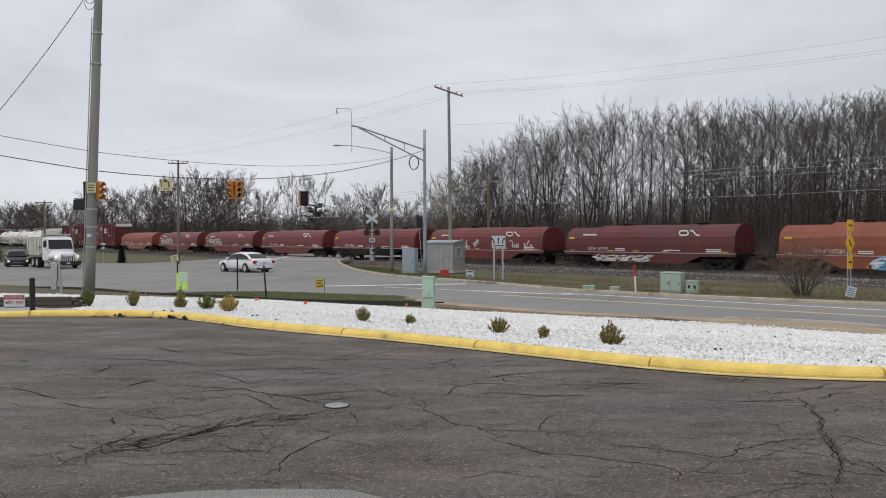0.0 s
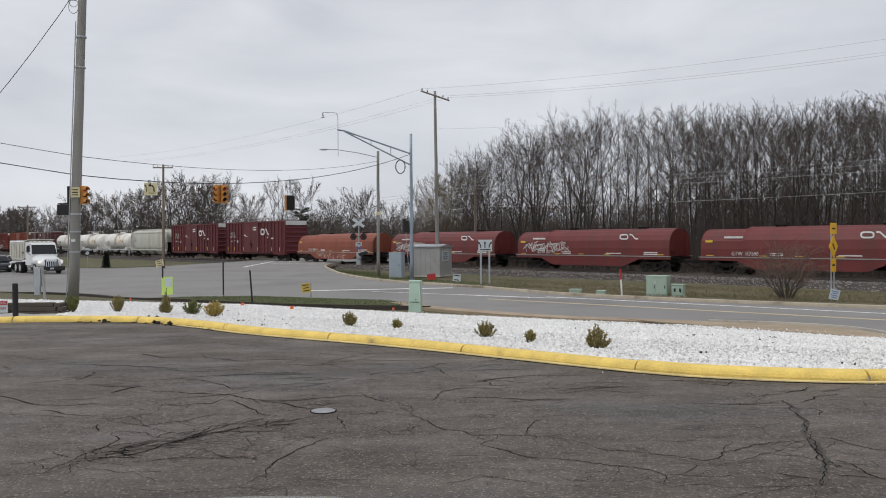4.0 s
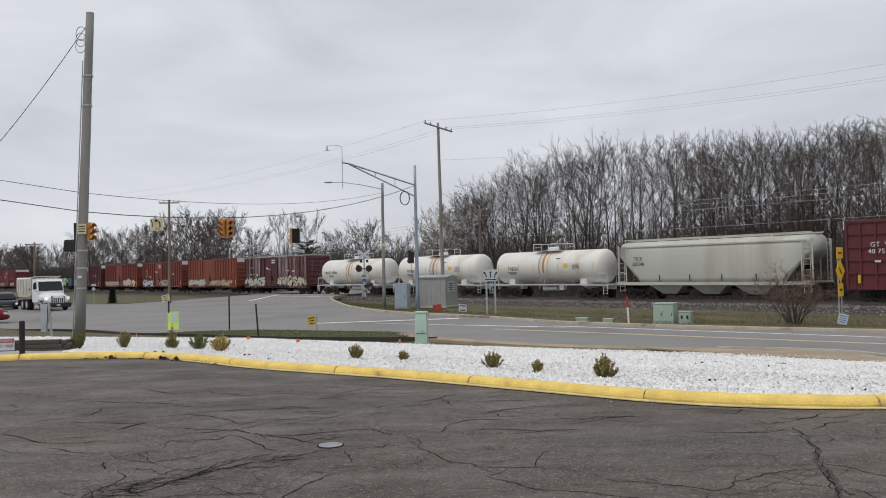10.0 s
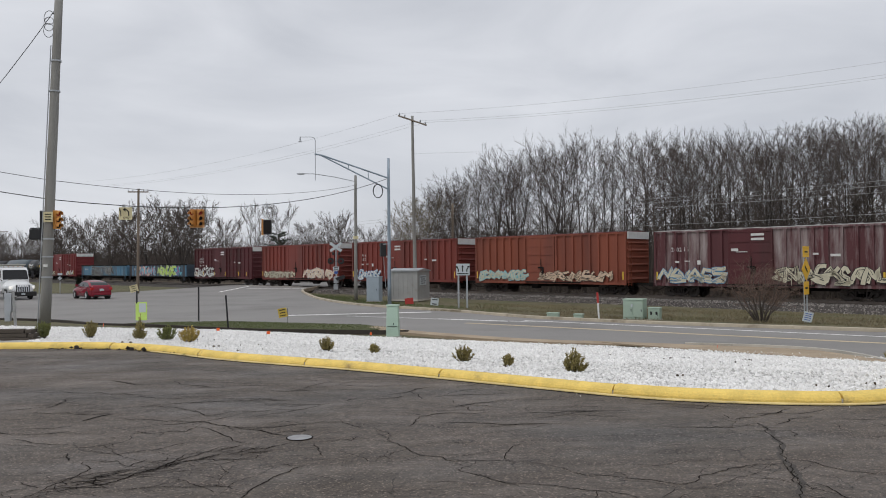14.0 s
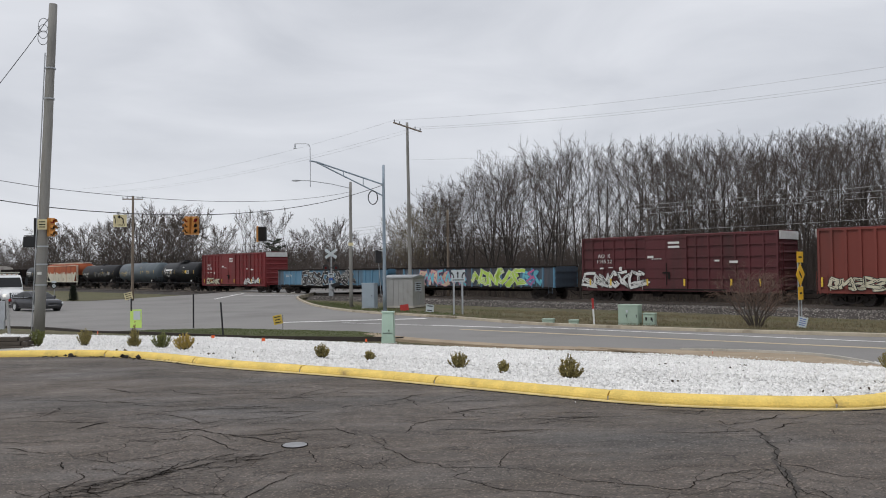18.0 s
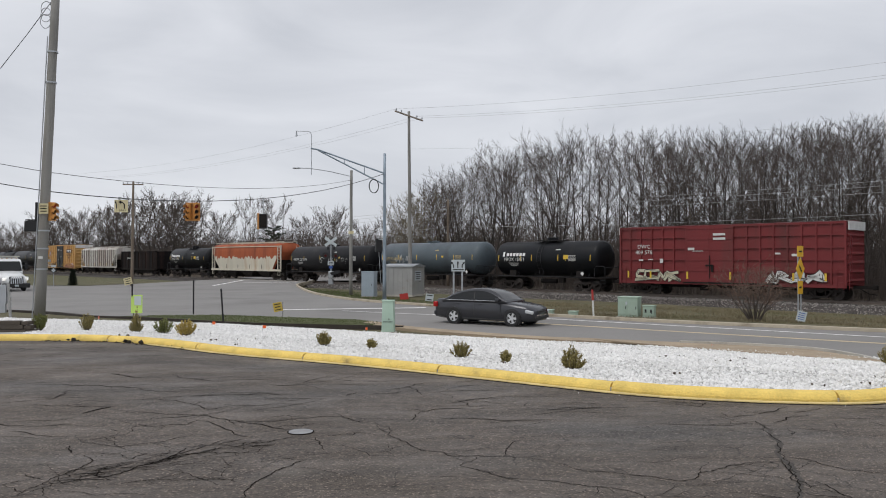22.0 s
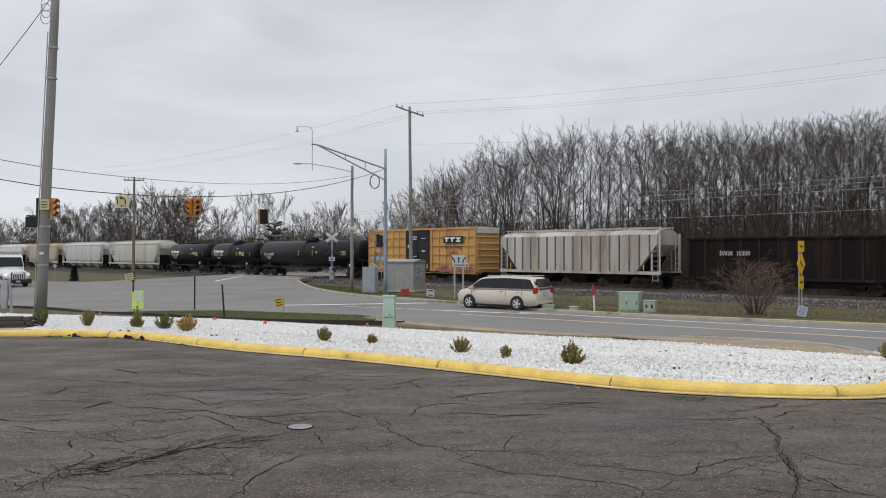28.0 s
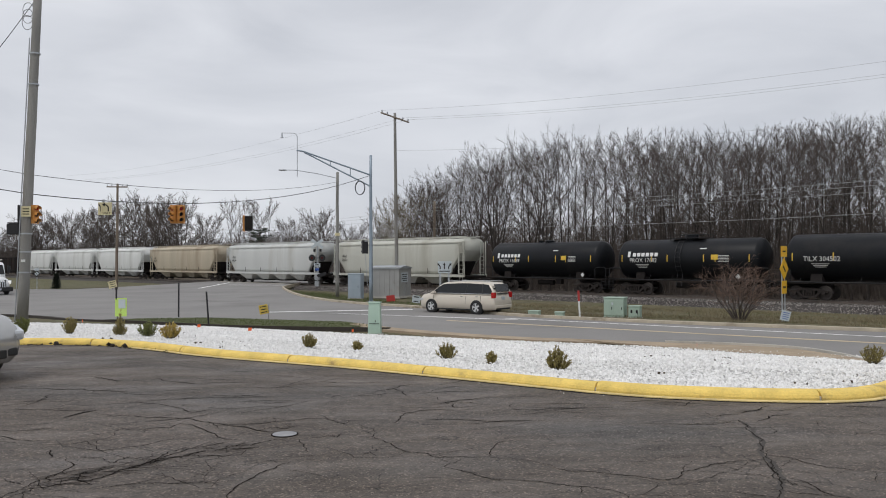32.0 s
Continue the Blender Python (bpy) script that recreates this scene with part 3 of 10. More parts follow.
stripe("lane_marking", (5.86, 39.42), (63.5, -10.6), 0.2, M["marking_white"], "worn white lane line")
stripe("lane_marking", (2.83, 38.3), (62.5, -12.2), 0.34, M["marking_yellow"], "worn yellow centre line")
road_line(-21.3, -15.6, 35.6, 0.16, M["marking_white"], "worn white lane line")
stripe("stop_line", (-7.2, 45.6), (1.4, 47.3), 0.5, M["marking_white"], "white stop line across the road")
stripe("lane_marking", (-3.4, 44.6), (5.0, 39.0), 0.14, M["marking_white"], "worn white lane line")
stripe("lane_marking", (-20.1, 85.0), (-19.6, 99.5), 0.3, M["marking_white"], "white edge line before the crossing")
stripe("stop_line", (-18.5, 92.0), (-11.5, 87.5), 0.5, M["marking_white"], "white stop line before the crossing")

# ---- the railway ----


def build_track():
    bm = bmesh.new()
    prof = [(-5.2, -0.68), (-3.3, -0.24), (-1.9, -0.2), (1.9, -0.2), (3.4, -0.3), (5.4, -0.5)]
    ss = [-900, -500, -300] + list(range(-240, 121, 4)) + [200, 400]
    rows = []
    for s in ss:
        rows.append([bm.verts.new(track_at(s, TRACK_N + o, RAIL_Z + h + (0.05 * noise.noise(Vector((s * 0.5, o, 0))) if abs(o) > 2 else 0))) for o, h in prof])
    for r0, r1 in zip(rows, rows[1:]):
        for k in range(len(prof) - 1):
            bm.faces.new((r0[k], r0[k + 1], r1[k + 1], r1[k]))
    recalc(bm)
    if sum(q.normal.z for q in bm.faces) < 0:
        bmesh.ops.reverse_faces(bm, faces=bm.faces)
    tagged(part("ballast_bed", bm, M["ballast"]), "grey crushed-stone ballast bed under the track", kind="structure")
    track = thing("railway_track", "single railway track of steel rails on dark wooden ties", "railway track")
    track["kind"] = "structure"
    rail_prof = [(-0.07, -0.17), (0.07, -0.17), (0.015, -0.14), (0.012, -0.04), (0.036, -0.035), (0.036, 0), (-0.036, 0), (-0.036, -0.035), (-0.012, -0.04), (-0.015, -0.14)]
    for o in (-0.75, 0.75):
        bm = bmesh.new()
        loft(bm, [[track_at(s, TRACK_N + o + a, RAIL_Z + h) for a, h in rail_prof] for s in (-900, -240, 120, 400)])
        part("rail", recalc(bm), M["rail"], track)
    me = None
    for i in range(160):
        s = -62 + i * 0.55
        if me is None:
            ob = part("tie", bbox((0.23, 2.6, 0.17)), M["tie"], track)
            me = ob.data
        else:
            ob = shared("tie", me, track)
        ob.matrix_basis = Matrix.Translation(track_at(s, TRACK_N, RAIL_Z - 0.245)) @ pose(0, 0, 0, 0, 0, -math.degrees(TA))


build_track()


def build_crossing():
    """Rubber and concrete panels between the rails at the level crossing."""
    root = thing("crossing_panels", "dark rubber panels between the rails of the level crossing", "crossing panels")
    root["kind"] = "structure"
    me = None
    for i in range(6):
        s = -91 + i * 2.5
        for o, w in ((0, 1.34), (-1.35, 1.02), (1.35, 1.02)):
            ob = part("panel", bbox((2.44, w, 0.1), bevel=0.01), M["soil"] if o == 0 else M["concrete"], root)
            ob.matrix_basis = Matrix.Translation(track_at(s, TRACK_N + o, RAIL_Z - 0.055)) @ pose(0, 0, 0, 0, 0, -math.degrees(TA))


build_crossing()

def build_verge():
    """Grass between the road's far kerb and the ballast, and the field beyond the junction."""
    line = [p for p in FAR_LINE if p.y > -35]
    bm = bmesh.new()
    rows = []
    for i, p in enumerate(line):
        a, b = line[max(i - 1, 0)], line[min(i + 1, len(line) - 1)]
        d = (b - a).normalized()
        q = p + Vector((-d.y, d.x)) * 0.15
        q3 = Vector((q.x, q.y, 0))
        nt, s = q3.dot(TN), q3.dot(TD)
        col = []
        for k in range(9):
            nn = nt + (max(49.2, nt + 0.05) - nt) * k / 8
            c = TD * s + TN * nn
            col.append(bm.verts.new((c.x, c.y, max(verge_z(c.x, c.y), road_height(c.x, c.y) + 0.1 if k == 0 else -9) + 0.04 * noise.noise(c * 0.4))))
        rows.append(col)
    for r0, r1 in zip(rows, rows[1:]):
        for k in range(8):
            bm.faces.new((r0[k], r1[k], r1[k + 1], r0[k + 1]))
    recalc(bm)
    if sum(f.normal.z for f in bm.faces) < 0:
        bmesh.ops.reverse_faces(bm, faces=bm.faces)
    tagged(part("grass_verge", bm, M["verge"], smooth=True), "rough grass verge between kerb and railway", kind="structure")
    out = [(-23.9, 103.4), (-25.7, 100.6), (-31.2, 93.8), (-34.2, 86.8), (-60, 93.2), (-110, 110.2)]
    far_ = [tuple(track_at(s, 48.6).xy) for s in (-230, -180, -140, -110, -95.5)]
    sheet("grass_field", out[::-1] + [tuple(track_at(-94.2, 48.6).xy)] + far_[::-1], lambda x, y: -1.40 if TN.x * x + TN.y * y < 47 else -1.50, M["grass"], "green grass field beyond the junction")


build_verge()

# turf patch with dark edging between the stones and the road
kerb_strip("near_kerb", smooth_line([(-1.2, 36.6), (0.5, 33.8), (4.5, 29.9), (8.3, 27.8), (9.8, 27.0)], 0.5), [(-0.9, -0.15), (-0.9, 0.03), (-0.28, 0.055), (-0.25, 0.03), (0.05, 0.02), (0.05, -0.15)], M["dirt"], "low tan kerb edge along the stones", zf=lambda x, y: ROAD_Z)
turf = sheet("turf_patch", [(-15.0, 39.4), (-12.7, 41.0), (-9.3, 41.2), (-5.8, 39.5), (-2.1, 37.7), (-0.6, 35.2), (-3.2, 34.0), (-6.5, 34.6), (-9.2, 36.0), (-12.0, 37.6)], -1.385, M["turf"], "strip of short green turf beside the road", 0.08)

# ---- the train ----
SPEED = [269.466, -1.0918, -1.308]      # metres over sixteen seconds, about the clip's middle


def train_s(t):
    q = (t - 16) / 16
    return SPEED[0] * q + SPEED[1] * q * q + SPEED[2] * q ** 3


R_BROWN = (0.105, 0.018, 0.017)
M["coil_red"] = mat("oxide_red_hood", (0.15, 0.026, 0.024), 0.5, 0, 0.18, 0.6, 12, 0.05, (0.09, 0.03, 0.025), 0.22, streak=True)
M["coil_orange"] = mat("faded_red_hood", (0.24, 0.062, 0.032), 0.55, 0, 0.18, 0.6, 12, 0.05, (0.15, 0.045, 0.03), 0.2, streak=True)
M["coil_dark"] = mat("dark_red_hood", (0.115, 0.022, 0.023), 0.5, 0, 0.2, 0.6, 12, 0.05, (0.07, 0.03, 0.025), 0.3, streak=True)
M["box_maroon"] = mat("maroon_car_side", (0.125, 0.021, 0.026), 0.55, 0, 0.16, 0.5, 14, 0.05, (0.085, 0.025, 0.024), 0.2, streak=True)
M["box_dark"] = mat("dark_maroon_car_side", (0.095, 0.02, 0.024), 0.6, 0, 0.2, 0.5, 14, 0.05, (0.06, 0.02, 0.02), 0.3, streak=True)
M["box_red"] = mat("oxide_red_car_side", (0.20, 0.042, 0.031), 0.6, 0, 0.2, 0.5, 14, 0.05, (0.13, 0.04, 0.032), 0.35, streak=True)
M["box_crimson"] = mat("crimson_car_side", (0.185, 0.022, 0.024), 0.55, 0, 0.16, 0.5, 14, 0.05, (0.12, 0.03, 0.028), 0.22, streak=True)
M["box_orange"] = mat("rusty_orange_car_side", (0.25, 0.068, 0.038), 0.65, 0, 0.22, 0.5, 14, 0.05, (0.16, 0.05, 0.035), 0.35, streak=True)
M["box_worn"] = mat("peeling_grey_maroon_side", (0.10, 0.03, 0.034), 0.65, 0, 0.2, 1.6, 14, 0.05, (0.40, 0.35, 0.34), 0.40, streak=True)
M["box_yellow"] = mat("faded_yellow_car_side", (0.60, 0.355, 0.125), 0.6, 0, 0.16, 0.5, 14, 0.05, (0.44, 0.22, 0.10), 0.28, streak=True)
M["roof_grey"] = mat("galvanised_car_roof", (0.45, 0.44, 0.43), 0.6, 0.2, 0.2, 0.6, 10, 0.05, (0.25, 0.15, 0.1), 0.25)
M["roof_red"] = mat("red_car_roof", (0.14, 0.03, 0.03), 0.6, 0, 0.2, 0.6, 10, 0.05)
M["hop_grey"] = mat("pale_grey_hopper", (0.52, 0.52, 0.46), 0.55, 0, 0.1, 0.5, 12, 0.05, (0.38, 0.36, 0.30), 0.25, streak=True)
M["hop_light"] = mat("light_grey_hopper", (0.55, 0.56, 0.54), 0.55, 0, 0.1, 0.5, 12, 0.05, (0.42, 0.41, 0.37), 0.2, streak=True)
M["hop_tan"] = mat("stained_tan_hopper", (0.47, 0.41, 0.31), 0.65, 0, 0.18, 0.5, 12, 0.05, (0.34, 0.27, 0.19), 0.3, streak=True)
M["hop_white"] = mat("white_hopper", (0.68, 0.69, 0.67), 0.5, 0, 0.08, 0.5, 12, 0.05, (0.5, 0.5, 0.47), 0.18, streak=True)
M["hop_rib"] = mat("stained_white_ribbed_hopper", (0.56, 0.54, 0.50), 0.65, 0, 0.15, 0.8, 12, 0.05, (0.30, 0.24, 0.21), 0.5, streak=True)
M["hop_rust"] = mat("rusty_hopper_top", (0.37, 0.088, 0.03), 0.75, 0, 0.3, 0.9, 14, 0.1, (0.19, 0.042, 0.018), 0.38, streak=True)
M["hop_cream"] = mat("cream_hopper_bottom", (0.60, 0.56, 0.46), 0.65, 0, 0.15, 0.8, 14, 0.05, (0.42, 0.26, 0.13), 0.22, streak=True)
M["tank_white"] = mat("white_tank_shell", (0.76, 0.74, 0.69), 0.42, 0, 0.08, 0.6, 10, 0.03, (0.60, 0.52, 0.40), 0.16, streak=True)
M["tank_black"] = mat("black_tank_shell", (0.008, 0.009, 0.011), 0.42, 0, 0.2, 0.5, 10, 0.03, (0.02, 0.019, 0.018), 0.3, spec=0.22)
M["tank_grey"] = mat("blue_grey_tank_shell", (0.085, 0.107, 0.122), 0.45, 0, 0.2, 0.5, 10, 0.03, (0.06, 0.068, 0.075), 0.35, spec=0.4)
M["tank_soot"] = mat("sooty_dark_tank_shell", (0.012, 0.012, 0.014), 0.5, 0, 0.25, 0.6, 10, 0.03, (0.035, 0.031, 0.029), 0.3, spec=0.22)
M["gon_blue"] = mat("worn_blue_gondola_side", (0.095, 0.205, 0.30), 0.6, 0, 0.25, 0.8, 12, 0.05, (0.09, 0.07, 0.06), 0.3, streak=True)
M["gon_rib"] = mat("worn_blue_rib", (0.11, 0.25, 0.37), 0.6, 0, 0.25, 0.8, 12, 0.05, (0.10, 0.09, 0.085), 0.4, streak=True)
M["rust_rib"] = mat("dark_rust_rib", (0.03, 0.021, 0.018), 0.75, 0, 0.3, 0.8, 12, 0.05, (0.016, 0.012, 0.011), 0.3, streak=True, spec=0.15)
# dark rib colour: rust, plus the shadow lines beside the ribs painted in
M["hop_rib_dark"] = mat("rust_and_shadow_rib", (0.16, 0.13, 0.115), 0.7, 0, 0.25, 0.8, 12, 0.05, (0.4, 0.37, 0.34), 0.2, streak=True)
M["gon_slate"] = mat("slate_blue_gondola_side", (0.075, 0.10, 0.13), 0.6, 0, 0.22, 0.8, 12, 0.05, (0.09, 0.06, 0.055), 0.35, streak=True)
M["gon_black"] = mat("black_rusty_car_side", (0.010, 0.008, 0.008), 0.7, 0, 0.3, 0.8, 12, 0.05, (0.05, 0.026, 0.02), 0.22, streak=True, spec=0.15)
M["under"] = mat("grimy_underframe", (0.02, 0.017, 0.016), 0.85, 0, 0.3, 2, 20, 0.1, (0.055, 0.042, 0.034), 0.2, spec=0.2)
M["bogie"] = mat("cast_steel_bogie", (0.034, 0.028, 0.025), 0.8, 0.1, 0.3, 3, 20, 0.1, (0.075, 0.055, 0.044), 0.3, spec=0.3)
M["wheel"] = mat("steel_wheel", (0.07, 0.06, 0.055), 0.6, 0.5, 0.25, 4, 20, 0.05)
M["rust_stain"] = mat("rust_streak", (0.55, 0.28, 0.09), 0.7, 0, 0.3, 4, 20, 0, streak=True)
M["stencil_tan"] = mat("faded_tan_lettering", (0.48, 0.37, 0.17), 0.6, 0, 0.2, 3, 20, 0)
M["plate_blue"] = mat("pale_blue_number_patch", (0.22, 0.34, 0.40), 0.6, 0, 0.2, 3, 20, 0)
M["rust_pink"] = mat("pinkish_overspray", (0.34, 0.15, 0.10), 0.75, 0, 0.4, 1.5, 20, 0, (0.5, 0.3, 0.13), 0.3)
M["reflector"] = mat("yellow_reflector", (0.72, 0.48, 0.05), 0.45, 0, 0.1, 3, 20, 0)
for _n, _c in (("g_white", (0.66, 0.66, 0.64)), ("g_lime", (0.46, 0.66, 0.10)), ("g_olive", (0.22, 0.30, 0.06)), ("g_cyan", (0.16, 0.5, 0.58)), ("g_pink", (0.5, 0.12, 0.26)),
               ("g_cream", (0.60, 0.56, 0.42)), ("g_black", (0.02, 0.02, 0.022)), ("g_blue", (0.08, 0.25, 0.45)), ("g_peach", (0.66, 0.5, 0.36))):
    M[_n] = mat("spray_" + _n[2:], _c, 0.6, 0, 0.18, 2.0, 20, 0)

WHEEL_R = 0.457


def lathe_x(bm, prof, seg=20, caps=True):
    """Turns a profile of (y, radius) about the y axis."""
    loft(bm, [[(r * math.cos(2 * math.pi * k / seg), y, r * math.sin(2 * math.pi * k / seg)) for k in range(seg)] for y, r in prof], caps=caps)
    return bm


def wheelset_mesh():
    bm = bmesh.new()
    lathe_x(bm, [(-1.05, 0.07), (-0.98, 0.075), (-0.83, 0.085), (-0.82, 0.14), (-0.80, 0.36), (-0.82, 0.37), (-0.82, WHEEL_R), (-0.72, WHEEL_R), (-0.70, WHEEL_R + 0.028), (-0.67, WHEEL_R + 0.02), (-0.67, 0.37), (-0.71, 0.36), (-0.68, 0.13), (-0.66, 0.085),
                 (0.66, 0.085), (0.68, 0.13), (0.71, 0.36), (0.67, 0.37), (0.67, WHEEL_R + 0.02), (0.70, WHEEL_R + 0.028), (0.72, WHEEL_R), (0.82, WHEEL_R), (0.82, 0.37), (0.80, 0.36), (0.82, 0.14), (0.83, 0.085), (0.98, 0.075), (1.05, 0.07)])
    for a in range(3):      # bolts on the axle ends
        for y in (-1.06, 1.06):
            box(bm, (0.03, 0.02, 0.03), (0.04 * math.cos(a * 2.1), y, 0.04 * math.sin(a * 2.1)))
    me = bpy.data.meshes.new("wheelset")
    recalc(bm).to_mesh(me)
    bm.free()
    me.materials.append(M["wheel"])
    return me


def side_frame_mesh():
    """A cast side frame with its two openings and the spring nest."""
    bm = bmesh.new()
    top = [(-1.18, 0.62), (-0.75, 0.66), (-0.5, 0.78), (0.5, 0.78), (0.75, 0.66), (1.18, 0.62), (1.18, 0.5), (0.78, 0.5), (0.5, 0.62), (-0.5, 0.62), (-0.78, 0.5), (-1.18, 0.5)]
    prism(bm, top, -0.09, 0.09)
    prism(bm, [(-0.46, 0.16), (0.46, 0.16), (0.46, 0.27), (-0.46, 0.27)], -0.11, 0.11)
    for s in (-1, 1):
        prism(bm, [(s * 0.78, 0.52), (s * 0.66, 0.60), (s * 0.34, 0.27), (s * 0.46, 0.18)], -0.08, 0.08)
        prism(bm, [(s * 0.28, 0.26), (s * 0.36, 0.26), (s * 0.36, 0.64), (s * 0.28, 0.64)], -0.09, 0.09)
        tube(bm, [(s * 0.89, -0.14, WHEEL_R), (s * 0.89, 0.14, WHEEL_R)], 0.13, 10)
        for k in (-1, 0, 1):
            tube(bm, [(k * 0.16, -0.03, 0.27), (k * 0.16, -0.03, 0.5)], 0.07, 8)
    me = bpy.data.meshes.new("side_frame")
    recalc(bm).to_mesh(me)
    bm.free()
    me.materials.append(M["bogie"])
    return me


def bolster_mesh():
    bm = bmesh.new()
    box(bm, (0.42, 2.1, 0.26), (0, 0, 0.58), bevel=0.03)
    box(bm, (0.6, 0.6, 0.16), (0, 0, 0.75))
    for s in (-1, 1):
        box(bm, (0.12, 1.7, 0.1), (s * 0.38, 0, 0.4))
    me = bpy.data.meshes.new("bogie")
    recalc(bm).to_mesh(me)
    bm.free()
    me.materials.append(M["bogie"])
    return me


ME_WHEEL, ME_FRAME, ME_BOLSTER = wheelset_mesh(), side_frame_mesh(), bolster_mesh()
WHEELS, TRAIN = [], []


def add_bogies(car, half):
    for s in (-1, 1):
        b = shared("bogie", ME_BOLSTER, car, pose(s * half, 0, 0), "grimy cast-steel bogie")
        for y in (-1.0, 1.0):
            shared("side_frame", ME_FRAME, b, pose(0, y, 0))
        for x in (-0.89, 0.89):
            w = shared("wheelset", ME_WHEEL, b, pose(x, 0, WHEEL_R), "steel wheels on an axle")
            WHEELS.append((w, x))


def add_couplers(car, half, reach, z=0.85):
    for s in (-1, 1):
        bm = bmesh.new()
        box(bm, (reach, 0.16, 0.2), (s * (half + reach / 2 - 0.1), 0, z))
        box(bm, (0.28, 0.34, 0.3), (s * (half + reach - 0.1), 0.05, z), bevel=0.05)
        tube(bm, [(s * (half + 0.05), 0.35, z - 0.05), (s * (half + reach * 0.6), 0.3, z - 0.42), (s * (half + reach), 0.1, z - 0.45)], 0.03, 6)
        part("coupler", bm, M["under"], car)


def ladder(car, x, y, z0, z1, material, w=0.42, along="x", n=None, name="ladder", label=""):
    bm = bmesh.new()
    n = n or max(3, int((z1 - z0) / 0.36))
    ax = Vector((1, 0, 0)) if along == "x" else Vector((0, 1, 0))
    c = Vector((x, y, 0))
    for s in (-1, 1):
        p = c + ax * s * w / 2
        tube(bm, [p + Vector((0, 0, z0)), p + Vector((0, 0, z1))], 0.022, 5)
    for i in range(n):
        z = z0 + (i + 0.3) * (z1 - z0) / n
        tube(bm, [c - ax * w / 2 + Vector((0, 0, z)), c + ax * w / 2 + Vector((0, 0, z))], 0.016, 5)
    return part(name, bm, material, car, label)


def new_car(name, label, s):
    car = thing(name, label, "railway car", "cars of the goods train", Matrix.Translation(track_at(s, TRACK_N)) @ pose(0, 0, 0, 0, 0, -math.degrees(TA)))
    TRAIN.append((car, s))
    return car


def flat_bar(bm, x, y, z, w, h, t=0.006):
    box(bm, (w, t, h), (x, y, z))


def side_words(car, words, x, z, h, y, m=None, squeeze=0.9):
    """Stencilled words on the side towards the road."""
    writing("stencil", words, h, m or M["white_dull"], car, pose(x, y, z, 90, 0, 0), "CENTER", squeeze)["kind"] = "stuff"


def stencil_bars(car, specs, y, m=None, name="stencil_block"):
    """Small unreadable stencils as plain bars: x, z, width, height."""
    bm = bmesh.new()
    for x, z, w, h in specs:
        flat_bar(bm, x, y, z, w, h)
    ob = part(name, bm, m or M["white_dull"], car)
    ob["kind"] = "stuff"
    return ob


def worm_logo(car, x, z, w, h, y, m=None):
    """The railway's emblem as plain white shapes: a rounded ring and a slanted band."""
    t = h * 0.24
    bm = bmesh.new()
    n = 20
    ring = []
    for k in range(n + 1):
        a = 2 * math.pi * k / n
        ca, sa = math.cos(a), math.sin(a)
        q = (abs(ca) ** 4 + abs(sa) ** 4) ** -0.25
        ring.append((x - w * 0.26 + (w * 0.24 - t / 2) * ca * q, z + (h / 2 - t / 2) * sa * q))
    strip(bm, ring, t, y)
    strip(bm, [(x + w * 0.04, z + h / 2 - t / 2), (x + w * 0.16, z + h / 2 - t / 2), (x + w * 0.36, z - h / 2 + t / 2), (x + w * 0.5, z - h / 2 + t / 2)], t, y)
    ob = part("emblem", bm, m or M["white"], car, "white painted emblem shapes")
    ob["kind"] = "stuff"
    return ob


def strip(bm, pts, t, y, thick=0.006):
    """A flat band of width t along a line in x, z at depth y."""
    pts = [Vector((a, b)) for a, b in pts]
    rows = []
    for i, p in enumerate(pts):
        a, b = pts[max(i - 1, 0)], pts[min(i + 1, len(pts) - 1)]
        d = (b - a)
        d = d.normalized() if d.length > 1e-6 else Vector((1, 0))
        nrm = Vector((-d.y, d.x)) * t / 2
        rows.append([bm.verts.new((p.x + nrm.x, y, p.y + nrm.y)), bm.verts.new((p.x - nrm.x, y, p.y - nrm.y))])
    for r0, r1 in zip(rows, rows[1:]):
        bm.faces.new((r0[0], r0[1], r1[1], r1[0]))
    return bm


def fan(bm, c, ring, y):
    """A flat star-shaped patch round a centre."""
    m = bm.verts.new((c[0], y, c[1]))
    vs = [bm.verts.new((a, y, b)) for a, b in ring]
    for p, q in zip(vs, vs[1:] + vs[:1]):
        bm.faces.new((m, p, q))


STROKES = (((0.0, 0.0), (0.2, 1.0), (0.5, 0.35), (0.8, 1.0), (1.0, 0.0)), ((0.9, 0.9), (0.3, 1.0), (0.1, 0.6), (0.9, 0.4), (0.7, 0.0), (0.0, 0.1)), ((0.1, 0.0), (0.15, 1.0), (0.9, 0.8), (0.2, 0.5), (0.95, 0.0)),
           ((0.9, 0.85), (0.4, 1.0), (0.05, 0.5), (0.4, 0.0), (0.95, 0.2), (0.55, 0.45)), ((0.0, 0.05), (0.5, 1.0), (1.0, 0.0), (0.75, 0.4), (0.2, 0.4)), ((0.95, 1.0), (0.15, 0.95), (0.1, 0.05), (1.0, 0.0), (0.2, 0.5), (0.8, 0.55)))


